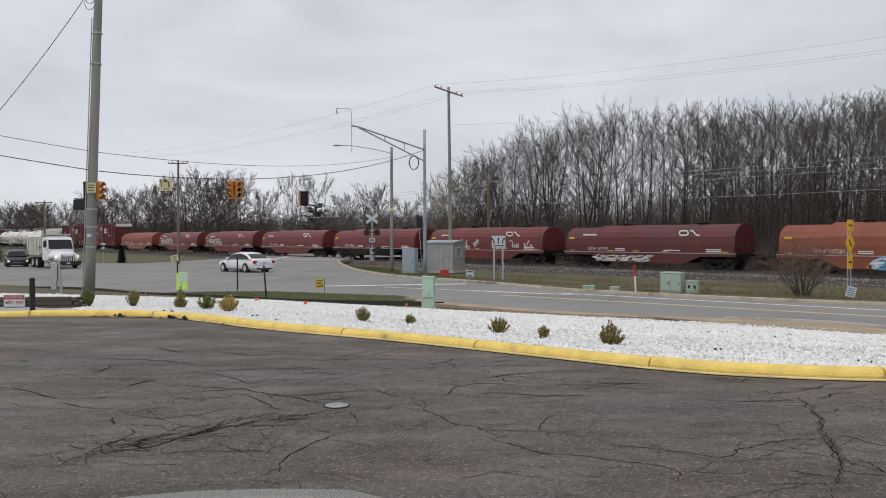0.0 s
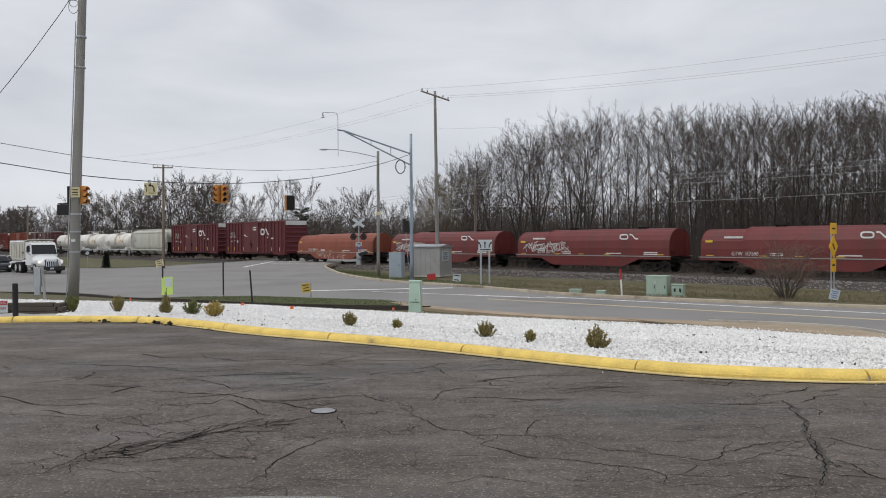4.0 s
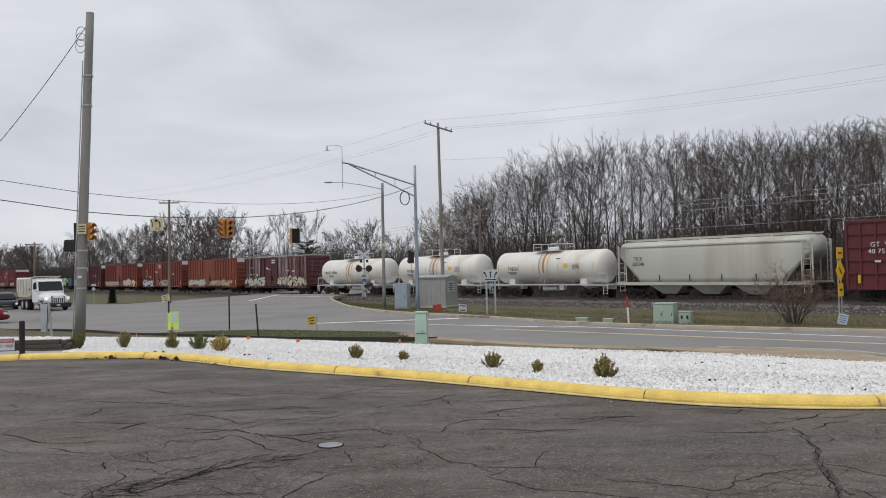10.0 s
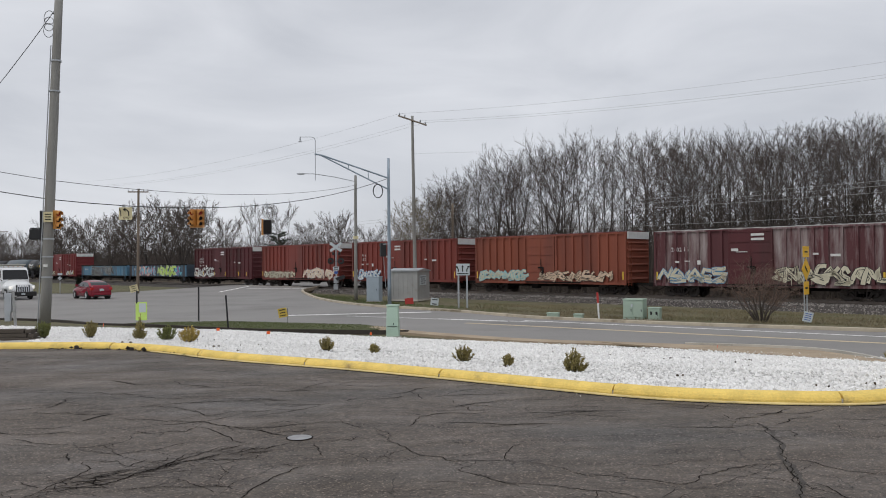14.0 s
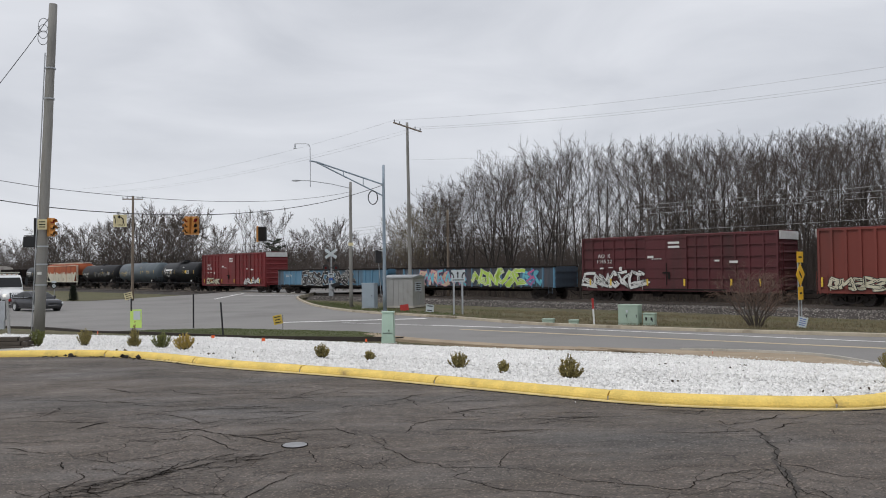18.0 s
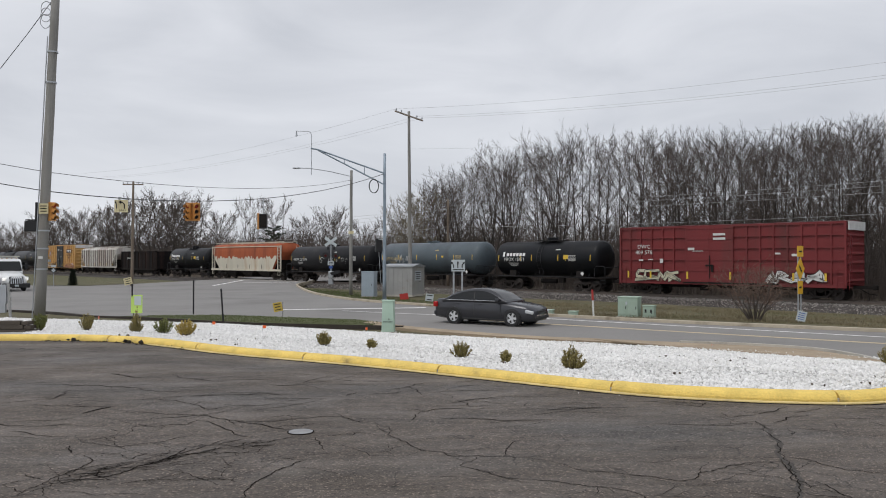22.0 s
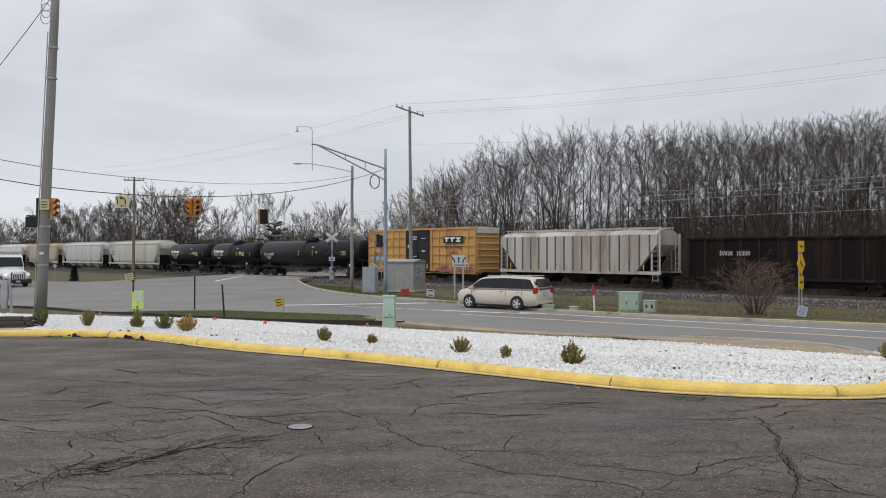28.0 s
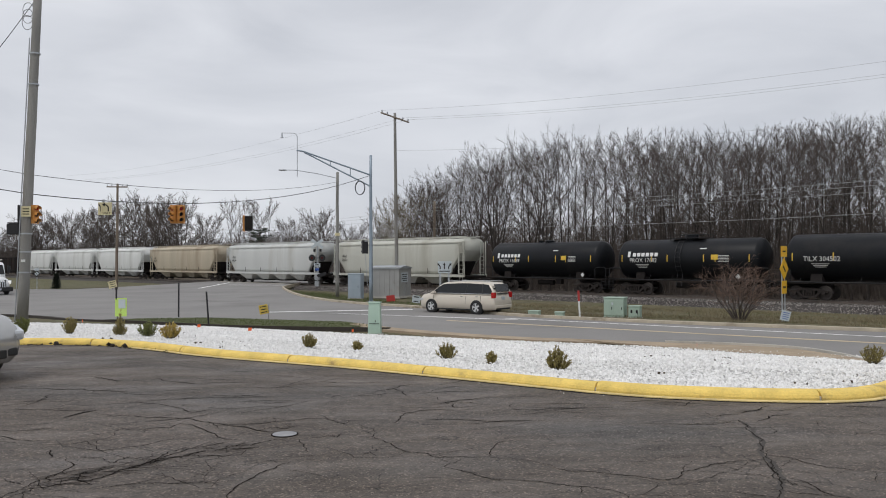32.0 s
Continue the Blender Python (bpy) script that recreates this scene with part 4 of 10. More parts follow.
def graffiti(car, x0, x1, z0, z1, y, fill, line, seed, letters=5, label="", fill2=None):
    """Sprayed piece: interlocked angular strokes with outlines, arrows and drips; no words."""
    rnd = random.Random(seed)
    w = (x1 - x0) / letters
    h = z1 - z0
    bf, bl, b2 = bmesh.new(), bmesh.new(), bmesh.new()
    for i in range(letters):
        lean, rise = rnd.uniform(-0.15, 0.25) * w, rnd.uniform(-0.06, 0.06) * h
        shape = [(u + rnd.uniform(-0.28, 0.28), min(1.05, max(-0.05, v + rnd.uniform(-0.22, 0.22)))) for u, v in rnd.choice(STROKES)]
        shape.append((rnd.uniform(0.8, 1.5), rnd.uniform(0.0, 1.0)))
        pts = []
        for k in range(len(shape) * 3 - 2):
            a, b = shape[k // 3], shape[min(k // 3 + 1, len(shape) - 1)]
            f = (k % 3) / 3
            u, v = a[0] + (b[0] - a[0]) * f, a[1] + (b[1] - a[1]) * f
            u, v = u + rnd.uniform(-0.05, 0.05), v + rnd.uniform(-0.04, 0.04)
            pts.append((x0 + (i - 0.12 + 1.24 * u) * w + lean * v, z0 + rise + h * (0.06 + 0.88 * v)))
        d = 0.008 * (i % 2)
        t = min(0.30 * w, 0.24 * h) * rnd.uniform(0.85, 1.2)
        if fill:
            strip(bl, pts, t + 0.09, y - d)
            strip(b2 if (fill2 and i % 2) else bf, pts, t, y - d - 0.003)
            for q in range(4):
                k = rnd.randrange(len(pts) - 2)
                strip(bl, [(a + rnd.uniform(-0.3, 0.3) * t, b + rnd.uniform(-0.3, 0.3) * t) for a, b in pts[k:k + 3]], rnd.uniform(0.02, 0.05), y - d - 0.006)
        else:
            for e in (-0.5, 0.5):
                strip(bf, [(a + e * t, b + e * t * 0.4) for a, b in pts], 0.05, y - d)
        if rnd.random() < 0.6:
            dx = x0 + (i + rnd.random()) * w
            strip(bf, [(dx, z0 + 0.3 * h), (dx, z0 - rnd.uniform(0.0, 0.15) * h)], 0.03, y - d - 0.004)
    root = part("graffiti", bf, fill or line, car, label or "sprayed graffiti piece")
    root["kind"] = "stuff"
    for name, b, m in (("outline", bl, line), ("shading", b2, fill2)):
        if b.verts:
            part(name, b, m, root)["kind"] = "stuff"
        else:
            b.free()


def scrawl(car, x0, x1, z0, z1, y, m, seed, n=9, t=0.045):
    """A loose running line of sprayed loops."""
    rnd = random.Random(seed)
    bm = bmesh.new()
    zc, h = (z0 + z1) / 2, z1 - z0
    for i in range(n):
        if rnd.random() < 0.2:
            continue
        cx, w = x0 + (i + 0.5) * (x1 - x0) / n, (x1 - x0) / n
        p, a = [cx - 0.4 * w, zc + rnd.uniform(-0.3, 0.3) * h], rnd.uniform(-1.5, 1.5)
        pts = [tuple(p)]
        for k in range(rnd.randint(7, 12)):
            a += rnd.uniform(0.2, 1.3) * (1 if i % 2 else -1)
            p = [min(max(p[0] + 0.22 * w * math.cos(a) + 0.05 * w, cx - 0.5 * w), cx + 0.55 * w), min(max(p[1] + 0.24 * h * math.sin(a), z0), z1)]
            pts.append(tuple(p))
        strip(bm, pts, t * rnd.uniform(0.5, 0.9), y)
    part("graffiti", bm, m, car, "loose sprayed line graffiti")["kind"] = "stuff"


def arch(half, z0, z1, n=10, crown=0.72):
    """A hood's section: upright sides turning into a rounded crown."""
    pts = [(-half, z0)]
    zs = z1 - (z1 - z0) * crown
    for k in range(n + 1):
        a = math.pi * (1 - k / n)
        pts.append((half * math.cos(a) * 1.0, zs + (z1 - zs) * math.sin(a) ** 0.8))
    pts.append((half, z0))
    return pts


def coil_car(s, hood, number, seed, tag=None, logo=True, split=0.22, frame_m=None):
    L = 15.4
    car = new_car("coil_car", "red coil car with a rounded steel hood and fish-bellied frame", s)
    W = 1.5
    # fish-bellied side sills and deck
    for y in (-W + 0.06, W - 0.06):
        prism_bm = bmesh.new()
        prism(prism_bm, [(-L / 2, 1.18), (-L / 2, 1.0), (-4.9, 0.98), (-3.6, 0.42), (3.6, 0.42), (4.9, 0.98), (L / 2, 1.0), (L / 2, 1.18)], y - 0.05, y + 0.05)
        part("side_sill", recalc(prism_bm), frame_m or hood, car)
    bm = bmesh.new()
    box(bm, (L, 2.9, 0.12), (0, 0, 1.12))
    box(bm, (7.2, 2.6, 0.5), (0, 0, 0.75))
    box(bm, (L + 0.3, 0.6, 0.3), (0, 0, 0.88))
    part("deck", bm, M["under"], car)
    part("deck_edge", box(bbox((L + 0.15, 0.04, 0.06), (0, -W - 0.01, 1.22)), (L + 0.15, 0.04, 0.06), (0, W + 0.01, 1.22)), M["cab_grey"], car, "worn pale edge of the deck")
    xs = -L / 2 + L * split
    for a, b, top, half in ((xs - 0.12, L / 2 - 0.1, 3.36, 1.47), (-L / 2 + 0.1, xs, 3.22, 1.43)):
        bm = bmesh.new()
        sec = arch(half, 1.26, top)
        loft(bm, [[(x, p, q) for p, q in sec] for x in (a, b)])
        recalc(bm)
        hd = part("hood", bm, hood, car, "rounded steel hood")
        bm = bmesh.new()
        loft(bm, [[(x, p * 1.012, (q - 1.26) * 1.012 + 1.26) for p, q in sec] for x in (b - 0.12, b + 0.02)], caps=False)
        loft(bm, [[(x, p * 1.012, (q - 1.26) * 1.012 + 1.26) for p, q in sec] for x in (a - 0.02, a + 0.1)], caps=False)
        part("hood_rim", bm, hood, hd)
    for x in (-2.4, 4.4):
        bm = bmesh.new()
        box(bm, (0.7, 0.5, 0.07), (x, 0, 3.44), bevel=0.02)
        for q in (-0.25, 0.25):
            box(bm, (0.06, 0.4, 0.14), (x + q, 0, 3.37))
        part("lifting_bracket", bm, M["under"], car)
    bm = bmesh.new()
    for x in (-L / 2 + 0.06, L / 2 - 0.06):
        for y in (-0.9, 0.0, 0.9):
            box(bm, (0.08, 0.1, 1.6), (x, y, 2.0))
    part("end_post", bm, hood, car)
    ladder(car, -L / 2 - 0.02, -1.2, 0.5, 1.7, M["under"], 0.4, "y", 4)
    ladder(car, L / 2 + 0.02, -1.2, 0.5, 1.7, M["under"], 0.4, "y", 4)
    add_bogies(car, 5.9)
    add_couplers(car, L / 2, 1.35)
    yb = -W - 0.035
    side_words(car, number, -L / 2 + 3.4, 1.47, 0.28, -1.482)
    stencil_bars(car, [(-L / 2 + 5.6, 1.5, 0.9, 0.07), (-L / 2 + 5.6, 1.38, 0.9, 0.07), (2.6, 1.42, 1.4, 0.08), (6.0, 1.5, 1.2, 0.09), (6.0, 1.36, 1.2, 0.09)], -1.482)
    bm = bmesh.new()
    for x in (-6.9, -3.0, -0.6, 2.0, 6.9):
        flat_bar(bm, x, -1.484, 1.34, 0.55, 0.06)
    flat_bar(bm, -7.0, -1.437, 2.35, 0.55, 0.16)
    part("reflector", bm, M["reflector"], car)
    if logo:
        worm_logo(car, 4.0, 2.72, 1.7, 0.44, -1.40)
        stencil_bars(car, [(-5.2, 2.62, 1.4, 0.14)], -1.35)
    if tag == "fill":
        graffiti(car, -4.6, 0.6, 0.5, 1.0, yb, None, M["g_white"], seed, 8)
    elif tag == "big":
        graffiti(car, -6.6, -2.2, 1.5, 2.35, -1.485, None, M["g_white"], seed, 6)
    elif tag == "paint":
        graffiti(car, -2.0, 4.0, 0.46, 1.08, yb, M["g_white"], M["g_blue"], seed, 5, fill2=M["g_cyan"])
    elif tag == "line":
        scrawl(car, -3.4, 2.6, 0.5, 1.05, yb, M["g_white"], seed, 11, 0.05)
    elif tag == "top":
        scrawl(car, -4.6, 0.4, 1.5, 2.2, -1.49, M["g_white"], seed, 9, 0.10)
        scrawl(car, 3.6, 7.0, 1.5, 2.1, -1.49, M["g_white"], seed + 1, 8, 0.10)
    return car


def box_car(s, L, top, side, label, style="ribs", nribs=16, door=(0.0, 3.0), white_end=True, roof=None, door_m=None, number=None, seed=1, tag=None, logo=False):
    car = new_car("boxcar", label, s)
    W, z0 = 1.56, 0.98
    y = -W
    roof = roof or M["roof_red"]
    eave = top - 0.12
    bm = bmesh.new()
    box(bm, (L, 2 * W - 0.1, eave - z0), (0, 0, (z0 + eave) / 2))
    part("body", bm, side, car)
    bm = bmesh.new()
    loft(bm, [[(x, -W - 0.03, eave - 0.02), (x, -W - 0.03, eave + 0.03), (x, 0, top), (x, W + 0.03, eave + 0.03), (x, W + 0.03, eave - 0.02)] for x in (-L / 2 - 0.03, L / 2 + 0.03)])
    for i in range(12):
        x = -L / 2 + (i + 0.5) * L / 12
        loft(bm, [[(x + q, -W, eave + 0.04), (x + q, 0, top + 0.03), (x + q, W, eave + 0.04), (x + q, 0, eave)] for q in (-0.04, 0.04)])
    part("roof", recalc(bm), roof, car)
    part("side_sill", box(bbox((L, 0.08, 0.22), (0, y + 0.02, z0 - 0.05)), (L, 0.08, 0.22), (0, W - 0.02, z0 - 0.05)), side, car)
    d0, d1 = door[0] - door[1] / 2, door[0] + door[1] / 2
    bm = bmesh.new()
    for yy in (y, W):
        for x in (-L / 2 + 0.06, L / 2 - 0.06):
            box(bm, (0.14, 0.12, eave - z0), (x, yy, (z0 + eave) / 2))
        box(bm, (L, 0.1, 0.12), (0, yy, eave - 0.06))
        for i in range(nribs):
            x = -L / 2 + (i + 1) * L / (nribs + 1)
            if d0 - 0.05 < x < d1 + 0.05:
                continue
            if style == "ribs":
                loft(bm, [[(x - 0.1, yy * 0.965, z), (x - 0.085, yy * 1.06, z), (x + 0.085, yy * 1.06, z), (x + 0.1, yy * 0.965, z)] for z in (z0 + 0.1, eave - 0.1)])
            else:
                box(bm, (0.1, 0.15, eave - z0 - 0.1), (x, yy * 0.985, (z0 + eave) / 2))
        if style == "panels":
            for k in range(1, 5):
                z = z0 + k * (eave - z0) / 5
                for a, b in ((-L / 2, d0), (d1, L / 2)):
                    box(bm, (b - a, 0.14, 0.07), ((a + b) / 2, yy * 0.985, z))
    part("side_ribs", recalc(bm), side, car)
    bm = bmesh.new()
    for e in (-1, 1):
        n = 7
        for k in range(n):
            z = z0 + (k + 0.5) * (eave - z0) / n
            loft(bm, [[(e * (L / 2 - 0.02), yy, z - 0.16), (e * (L / 2 + 0.09), yy, z), (e * (L / 2 - 0.02), yy, z + 0.16)] for yy in (-W + 0.12, W - 0.12)])
    part("end_corrugation", recalc(bm), side, car)
    if white_end:
        bm = bmesh.new()
        for e in (-1, 1):
            box(bm, (0.05, 2 * W - 0.1, 0.55), (e * (L / 2 + 0.1), 0, eave - 0.24))
        part("white_end_panel", bm, M["white_dull"], car, "white high-clearance band on the car end")
    dm = door_m or side
    for yy in (-1, 1):
        bm = bmesh.new()
        yd = yy * (W + 0.035)
        box(bm, (door[1], 0.07, eave - z0 - 0.12), (door[0], yd, (z0 + eave) / 2 - 0.04))
        for q in (-0.5, 0, 0.5):
            box(bm, (0.07, 0.12, eave - z0 - 0.14), (door[0] + q * (door[1] - 0.1), yd, (z0 + eave) / 2 - 0.04))
        for k in (0, 0.2, 0.4, 0.6, 0.8, 1):
            box(bm, (door[1], 0.14, 0.07), (door[0], yd, z0 + 0.1 + k * (eave - z0 - 0.3)))
        dr = part("door", bm, dm, car, "sliding door with locking bars")
        bm = bmesh.new()
        tube(bm, [(door[0] + 0.1, yd + yy * 0.1, z0 + 0.3), (door[0] + 0.1, yd + yy * 0.1, z0 + 1.9)], 0.03, 6)
        box(bm, (0.5, 0.08, 0.12), (door[0] + 0.05, yd + yy * 0.1, z0 + 1.2))
        box(bm, (0.16, 0.08, 0.5), (door[0] + 0.3, yd + yy * 0.1, z0 + 1.0))
        part("door_lock", bm, M["under"], dr)
        rb = bmesh.new()
        box(rb, (door[1] * 1.9, 0.12, 0.1), (door[0] + door[1] * 0.4, yd, z0 - 0.02))
        part("door_rail", rb, M["under"], car)
    for e in (-1, 1):
        ladder(car, e * (L / 2 - 0.35), -W - 0.06, 0.75, 2.1, side, 0.42, "x", 4)
        ladder(car, e * (L / 2 + 0.13), -W + 0.3, 0.75, 4.1 if e > 0 else 2.2, side, 0.42, "y")
    bm = bmesh.new()
    box(bm, (L - 1.0, 0.5, 0.34), (0, 0, 0.74))
    for q in (-2.6, -1.0, 1.4, 3.0):
        box(bm, (0.14, 2.6, 0.3), (q, 0, 0.78))
    tube(bm, [(1.8, -0.6, 0.55), (2.9, -0.6, 0.55)], 0.2, 8)
    box(bm, (0.6, 0.5, 0.4), (-1.6, -0.7, 0.6))
    part("underframe", bm, M["under"], car)
    add_bogies(car, L / 2 - 1.75)
    add_couplers(car, L / 2, 1.25)
    f = -W - 0.085
    if style == "panels":
        bm = bmesh.new()
        for x in (-L / 2 + 0.8, -L / 2 + 2.7, d0 + 0.2, d1 - 0.2, L / 2 - 3.2, L / 2 - 1.2):
            flat_bar(bm, x, f - 0.03, z0 + 0.5, 0.14, 0.5)
        part("reflector", bm, M["reflector"], car)
    else:
        bm = bmesh.new()
        for x in (-L / 2 + 0.25, L / 2 - 0.25):
            flat_bar(bm, x, f, z0 + 0.55, 0.12, 0.6)
        part("reflector", bm, M["reflector"], car)
    if number:
        for i, wd in enumerate(number):
            side_words(car, wd, -L / 2 + 2.1 + 0.0 * i, (eave + z0) / 2 + 0.55 - 0.42 * i, 0.3, f + 0.025, squeeze=1.05)
        stencil_bars(car, [(-L / 2 + 1.9, 2.55, 0.35, 0.12), (-L / 2 + 2.7, 2.6, 0.4, 0.07), (-L / 2 + 3.6, 2.5, 0.25, 0.3), (d0 + 0.5, 3.35, 0.5, 0.18), (d0 + 1.0, 3.2, 0.8, 0.05), (d1 - 1.0, 4.35, 0.9, 0.16), (d1 - 1.0, 4.05, 0.9, 0.16), (L / 2 - 4.2, 3.0, 0.35, 0.12), (L / 2 - 3.0, 2.9, 0.6, 0.16)], f - 0.03)
    if logo:
        worm_logo(car, L / 2 - 4.9, 3.75, 2.2, 0.85, f - 0.03)
    if tag:
        for k, (x0, x1, za, zb, fill, line, n) in enumerate(tag):
            graffiti(car, x0, x1, za, zb, f - 0.012, M[fill] if fill else None, M[line], seed + k, n)
    return car


def tank_shell(bm, L, r, zc, seg=32, dome=0.55):
    rings = []
    for k in range(7):
        a = (k / 6) * math.pi / 2
        rings.append((-L / 2 + dome * (1 - math.cos(a)), max(0.02, r * math.sin(a))))
    prof = rings + [(-x, q) for x, q in reversed(rings)]
    loft(bm, [[(x, q * math.cos(2 * math.pi * k / seg), zc + q * math.sin(2 * math.pi * k / seg)) for k in range(seg)] for x, q in prof])


def tank_car(s, L, r, shell, label, rail_m, number=None, num_m=None, dome="platform", seed=1, band=None, logo_bar=False, stain=False, low_sill=True, tag=None):
    car = new_car("tank_car", label, s)
    zc = 1.22 + r
    bm = bmesh.new()
    tank_shell(bm, L, r, zc)
    part("tank", recalc(bm), shell, car, smooth=True)
    F = L / 2 + 0.55
    bm = bmesh.new()
    for e in (-1, 1):
        box(bm, (2.6, 2.7, 0.09), (e * (F - 1.3), 0, 1.1))
        box(bm, (3.2, 0.6, 0.32), (e * (F - 1.6), 0, 0.9))
        loft(bm, [[(e * (F - 2.6) + q, -r * 0.8, 1.1), (e * (F - 2.6) + q, -r * 0.72, zc - r * 0.66), (e * (F - 2.6) + q, 0, zc - r * 0.98), (e * (F - 2.6) + q, r * 0.72, zc - r * 0.66), (e * (F - 2.6) + q, r * 0.8, 1.1)] for q in (-0.35, 0.35)])
    for y in (-1.32, 1.32):
        if low_sill:
            box(bm, (2 * F, 0.06, 0.07), (0, y, 1.12))
    tube(bm, [(-1.2, 0, 0.75), (0.4, 0, 0.75)], 0.2, 8)
    box(bm, (0.5, 0.4, 0.5), (1.2, -0.3, 0.9))
    part("underframe", recalc(bm), M["under"] if rail_m is M["black_metal"] else rail_m, car)
    add_bogies(car, F - 2.1)
    add_couplers(car, F, 1.0)
    # end handrails and long side rail
    bm = bmesh.new()
    for e in (-1, 1):
        for y in (-1.3, 1.3):
            tube(bm, [(e * (F - 0.05), y, 0.6), (e * (F - 0.05), y, 1.95), (e * (F - 0.25), y, 2.05), (e * (F - 0.9), y, 2.05), (e * (F - 1.05), y, 1.9), (e * (F - 1.05), y, 1.12)], 0.028, 5)
        tube(bm, [(e * (F - 0.05), -1.3, 1.95), (e * (F - 0.05), 1.3, 1.95)], 0.025, 5)
    part("end_railing", bm, rail_m, car)
    for e in (-1, 1):
        ladder(car, e * (F - 0.2), -1.36, 0.35, 1.12, rail_m, 0.4, "x", 3, "step")
    for y in (-1.34, 1.34):
        bm = bmesh.new()
        zr = 1.16
        tube(bm, [(-F + 1.1, y, zr + 0.0), (F - 1.1, y, zr + 0.0)], 0.03, 5)
        for x in np.linspace(-F + 1.6, F - 1.6, 6):
            tube(bm, [(x, y, zr), (x + 0.1, y * 0.93, zr + 0.32)], 0.02, 5)
        part("side_rail", bm, rail_m, car)
    # dome, platform and ladder
    zt = zc + r
    bm = bmesh.new()
    tube(bm, [(0, 0, zt - 0.1), (0, 0, zt + 0.28), (0, 0, zt + 0.34)], [0.48, 0.48, 0.4], 16)
    if dome == "low":
        bm.free()
        bm = bmesh.new()
        tube(bm, [(0, 0, zt - 0.1), (0, 0, zt + 0.14), (0, 0, zt + 0.18)], [0.42, 0.42, 0.3], 14)
        box(bm, (0.3, 0.3, 0.2), (-0.9, 0, zt + 0.05))
    part("manway", bm, shell, car)
    if dome == "platform":
        bm = bmesh.new()
        box(bm, (2.9, 2.0, 0.05), (0, 0, zt + 0.02))
        part("walkway", bm, rail_m, car)
        bm = bmesh.new()
        for y in (-1.0, 1.0):
            pts = [(-1.45, y), (-0.55, y), (0.55, y), (1.45, y)]
            for x, yy in pts:
                tube(bm, [(x, yy, zt), (x, yy, zt + 0.62)], 0.022, 5)
            for a, b in ((-1.45, -0.55), (0.55, 1.45)):
                tube(bm, [(a, y, zt + 0.62), (b, y, zt + 0.62)], 0.022, 5)
                tube(bm, [(a, y, zt + 0.33), (b, y, zt + 0.33)], 0.018, 5)
        for x in (-1.45, 1.45):
            tube(bm, [(x, -1.0, zt + 0.62), (x, 1.0, zt + 0.62)], 0.022, 5)
        part("platform_railing", bm, rail_m, car)
    elif dome == "rack":
        bm = bmesh.new()
        box(bm, (2.6, 1.5, 0.05), (0, 0, zt + 0.06))
        for x in (-1.3, 0, 1.3):
            for y in (-0.75, 0.75):
                tube(bm, [(x, y, zt - 0.15), (x, y, zt + 0.3)], 0.02, 5)
        for y in (-0.75, 0.75):
            tube(bm, [(-1.3, y, zt + 0.3), (1.3, y, zt + 0.3)], 0.02, 5)
        part("walkway", bm, rail_m, car)
    # a ladder that follows the shell
    if dome != "low":
        bm = bmesh.new()
        for x in (-0.55, -0.15):
            pts = []
            for k in range(9):
                a = radians(85 - k * 16)
                pts.append((x, -(r + 0.09) * math.cos(a), zc + (r + 0.09) * math.sin(a)))
            pts.append((x, -1.36, 0.75))
            tube(bm, pts, 0.022, 5)
        for k in range(9):
            a = radians(70 - k * 13)
            tube(bm, [(-0.55, -(r + 0.09) * math.cos(a), zc + (r + 0.09) * math.sin(a)), (-0.15, -(r + 0.09) * math.cos(a), zc + (r + 0.09) * math.sin(a))], 0.016, 5)
        part("ladder", bm, rail_m, car)
    if stain:
        bm = bmesh.new()
        for x, w in ((-0.55, 0.14), (-0.05, 0.3), (0.4, 0.1)):
            rows = []
            for k in range(11):
                a = radians(80 - k * 10)
                ww = w * (1 - 0.04 * k)
                rows.append([(x - ww / 2, -(r + 0.006) * math.cos(a), zc + (r + 0.006) * math.sin(a)), (x + ww / 2, -(r + 0.006) * math.cos(a), zc + (r + 0.006) * math.sin(a))])
            loft(bm, rows, closed=False)
        part("rust_streak", bm, M["rust_stain"], car, "orange rust streaks below the manway")
    if band:
        bm = bmesh.new()
        for x in band:
            loft(bm, [[(x + q, (r + 0.02) * math.cos(2 * math.pi * k / 32), zc + (r + 0.02) * math.sin(2 * math.pi * k / 32)) for k in range(32)] for q in (-0.04, 0.04)], caps=False)
        part("band", bm, shell, car)

    def on_shell(x, zo, w, h, bm):
        rows = []
        for k in range(4):
            a = math.asin((zo + (k / 3 - 0.5) * h) / r)
            rows.append([(x - w / 2, -(r + 0.008) * math.cos(a), zc + (r + 0.008) * math.sin(a)), (x + w / 2, -(r + 0.008) * math.cos(a), zc + (r + 0.008) * math.sin(a))])
        loft(bm, rows, closed=False)

    bm = bmesh.new()
    for x in (-L / 2 + 0.7, -L / 2 + 3.2, -1.2, 1.6, L / 2 - 3.2, L / 2 - 0.8):
        on_shell(x, 0.05, 0.065, 0.5, bm)
    part("reflector", bm, M["reflector"], car)
    bm = bmesh.new()
    on_shell(2.4, 0.12, 0.5 if logo_bar or stain else 0.26, 0.34 if logo_bar or stain else 0.16, bm)
    part("yellow_placard", bm, M["reflector"], car, "yellow placard")
    bm = bmesh.new()
    cm = num_m or M["white_dull"]
    for k in range(3):
        on_shell(-L / 2 + 2.4, -0.40 - 0.10 * k, 1.1 - 0.2 * k, 0.04, bm)
    for k in range(5):
        on_shell(L / 2 - 2.6, 0.22 - 0.10 * k, 0.75, 0.035, bm)
    on_shell(1.5, 0.72, 0.5, 0.07, bm)
    part("stencil_block", bm, cm, car)["kind"] = "stuff"
    bm = bmesh.new()
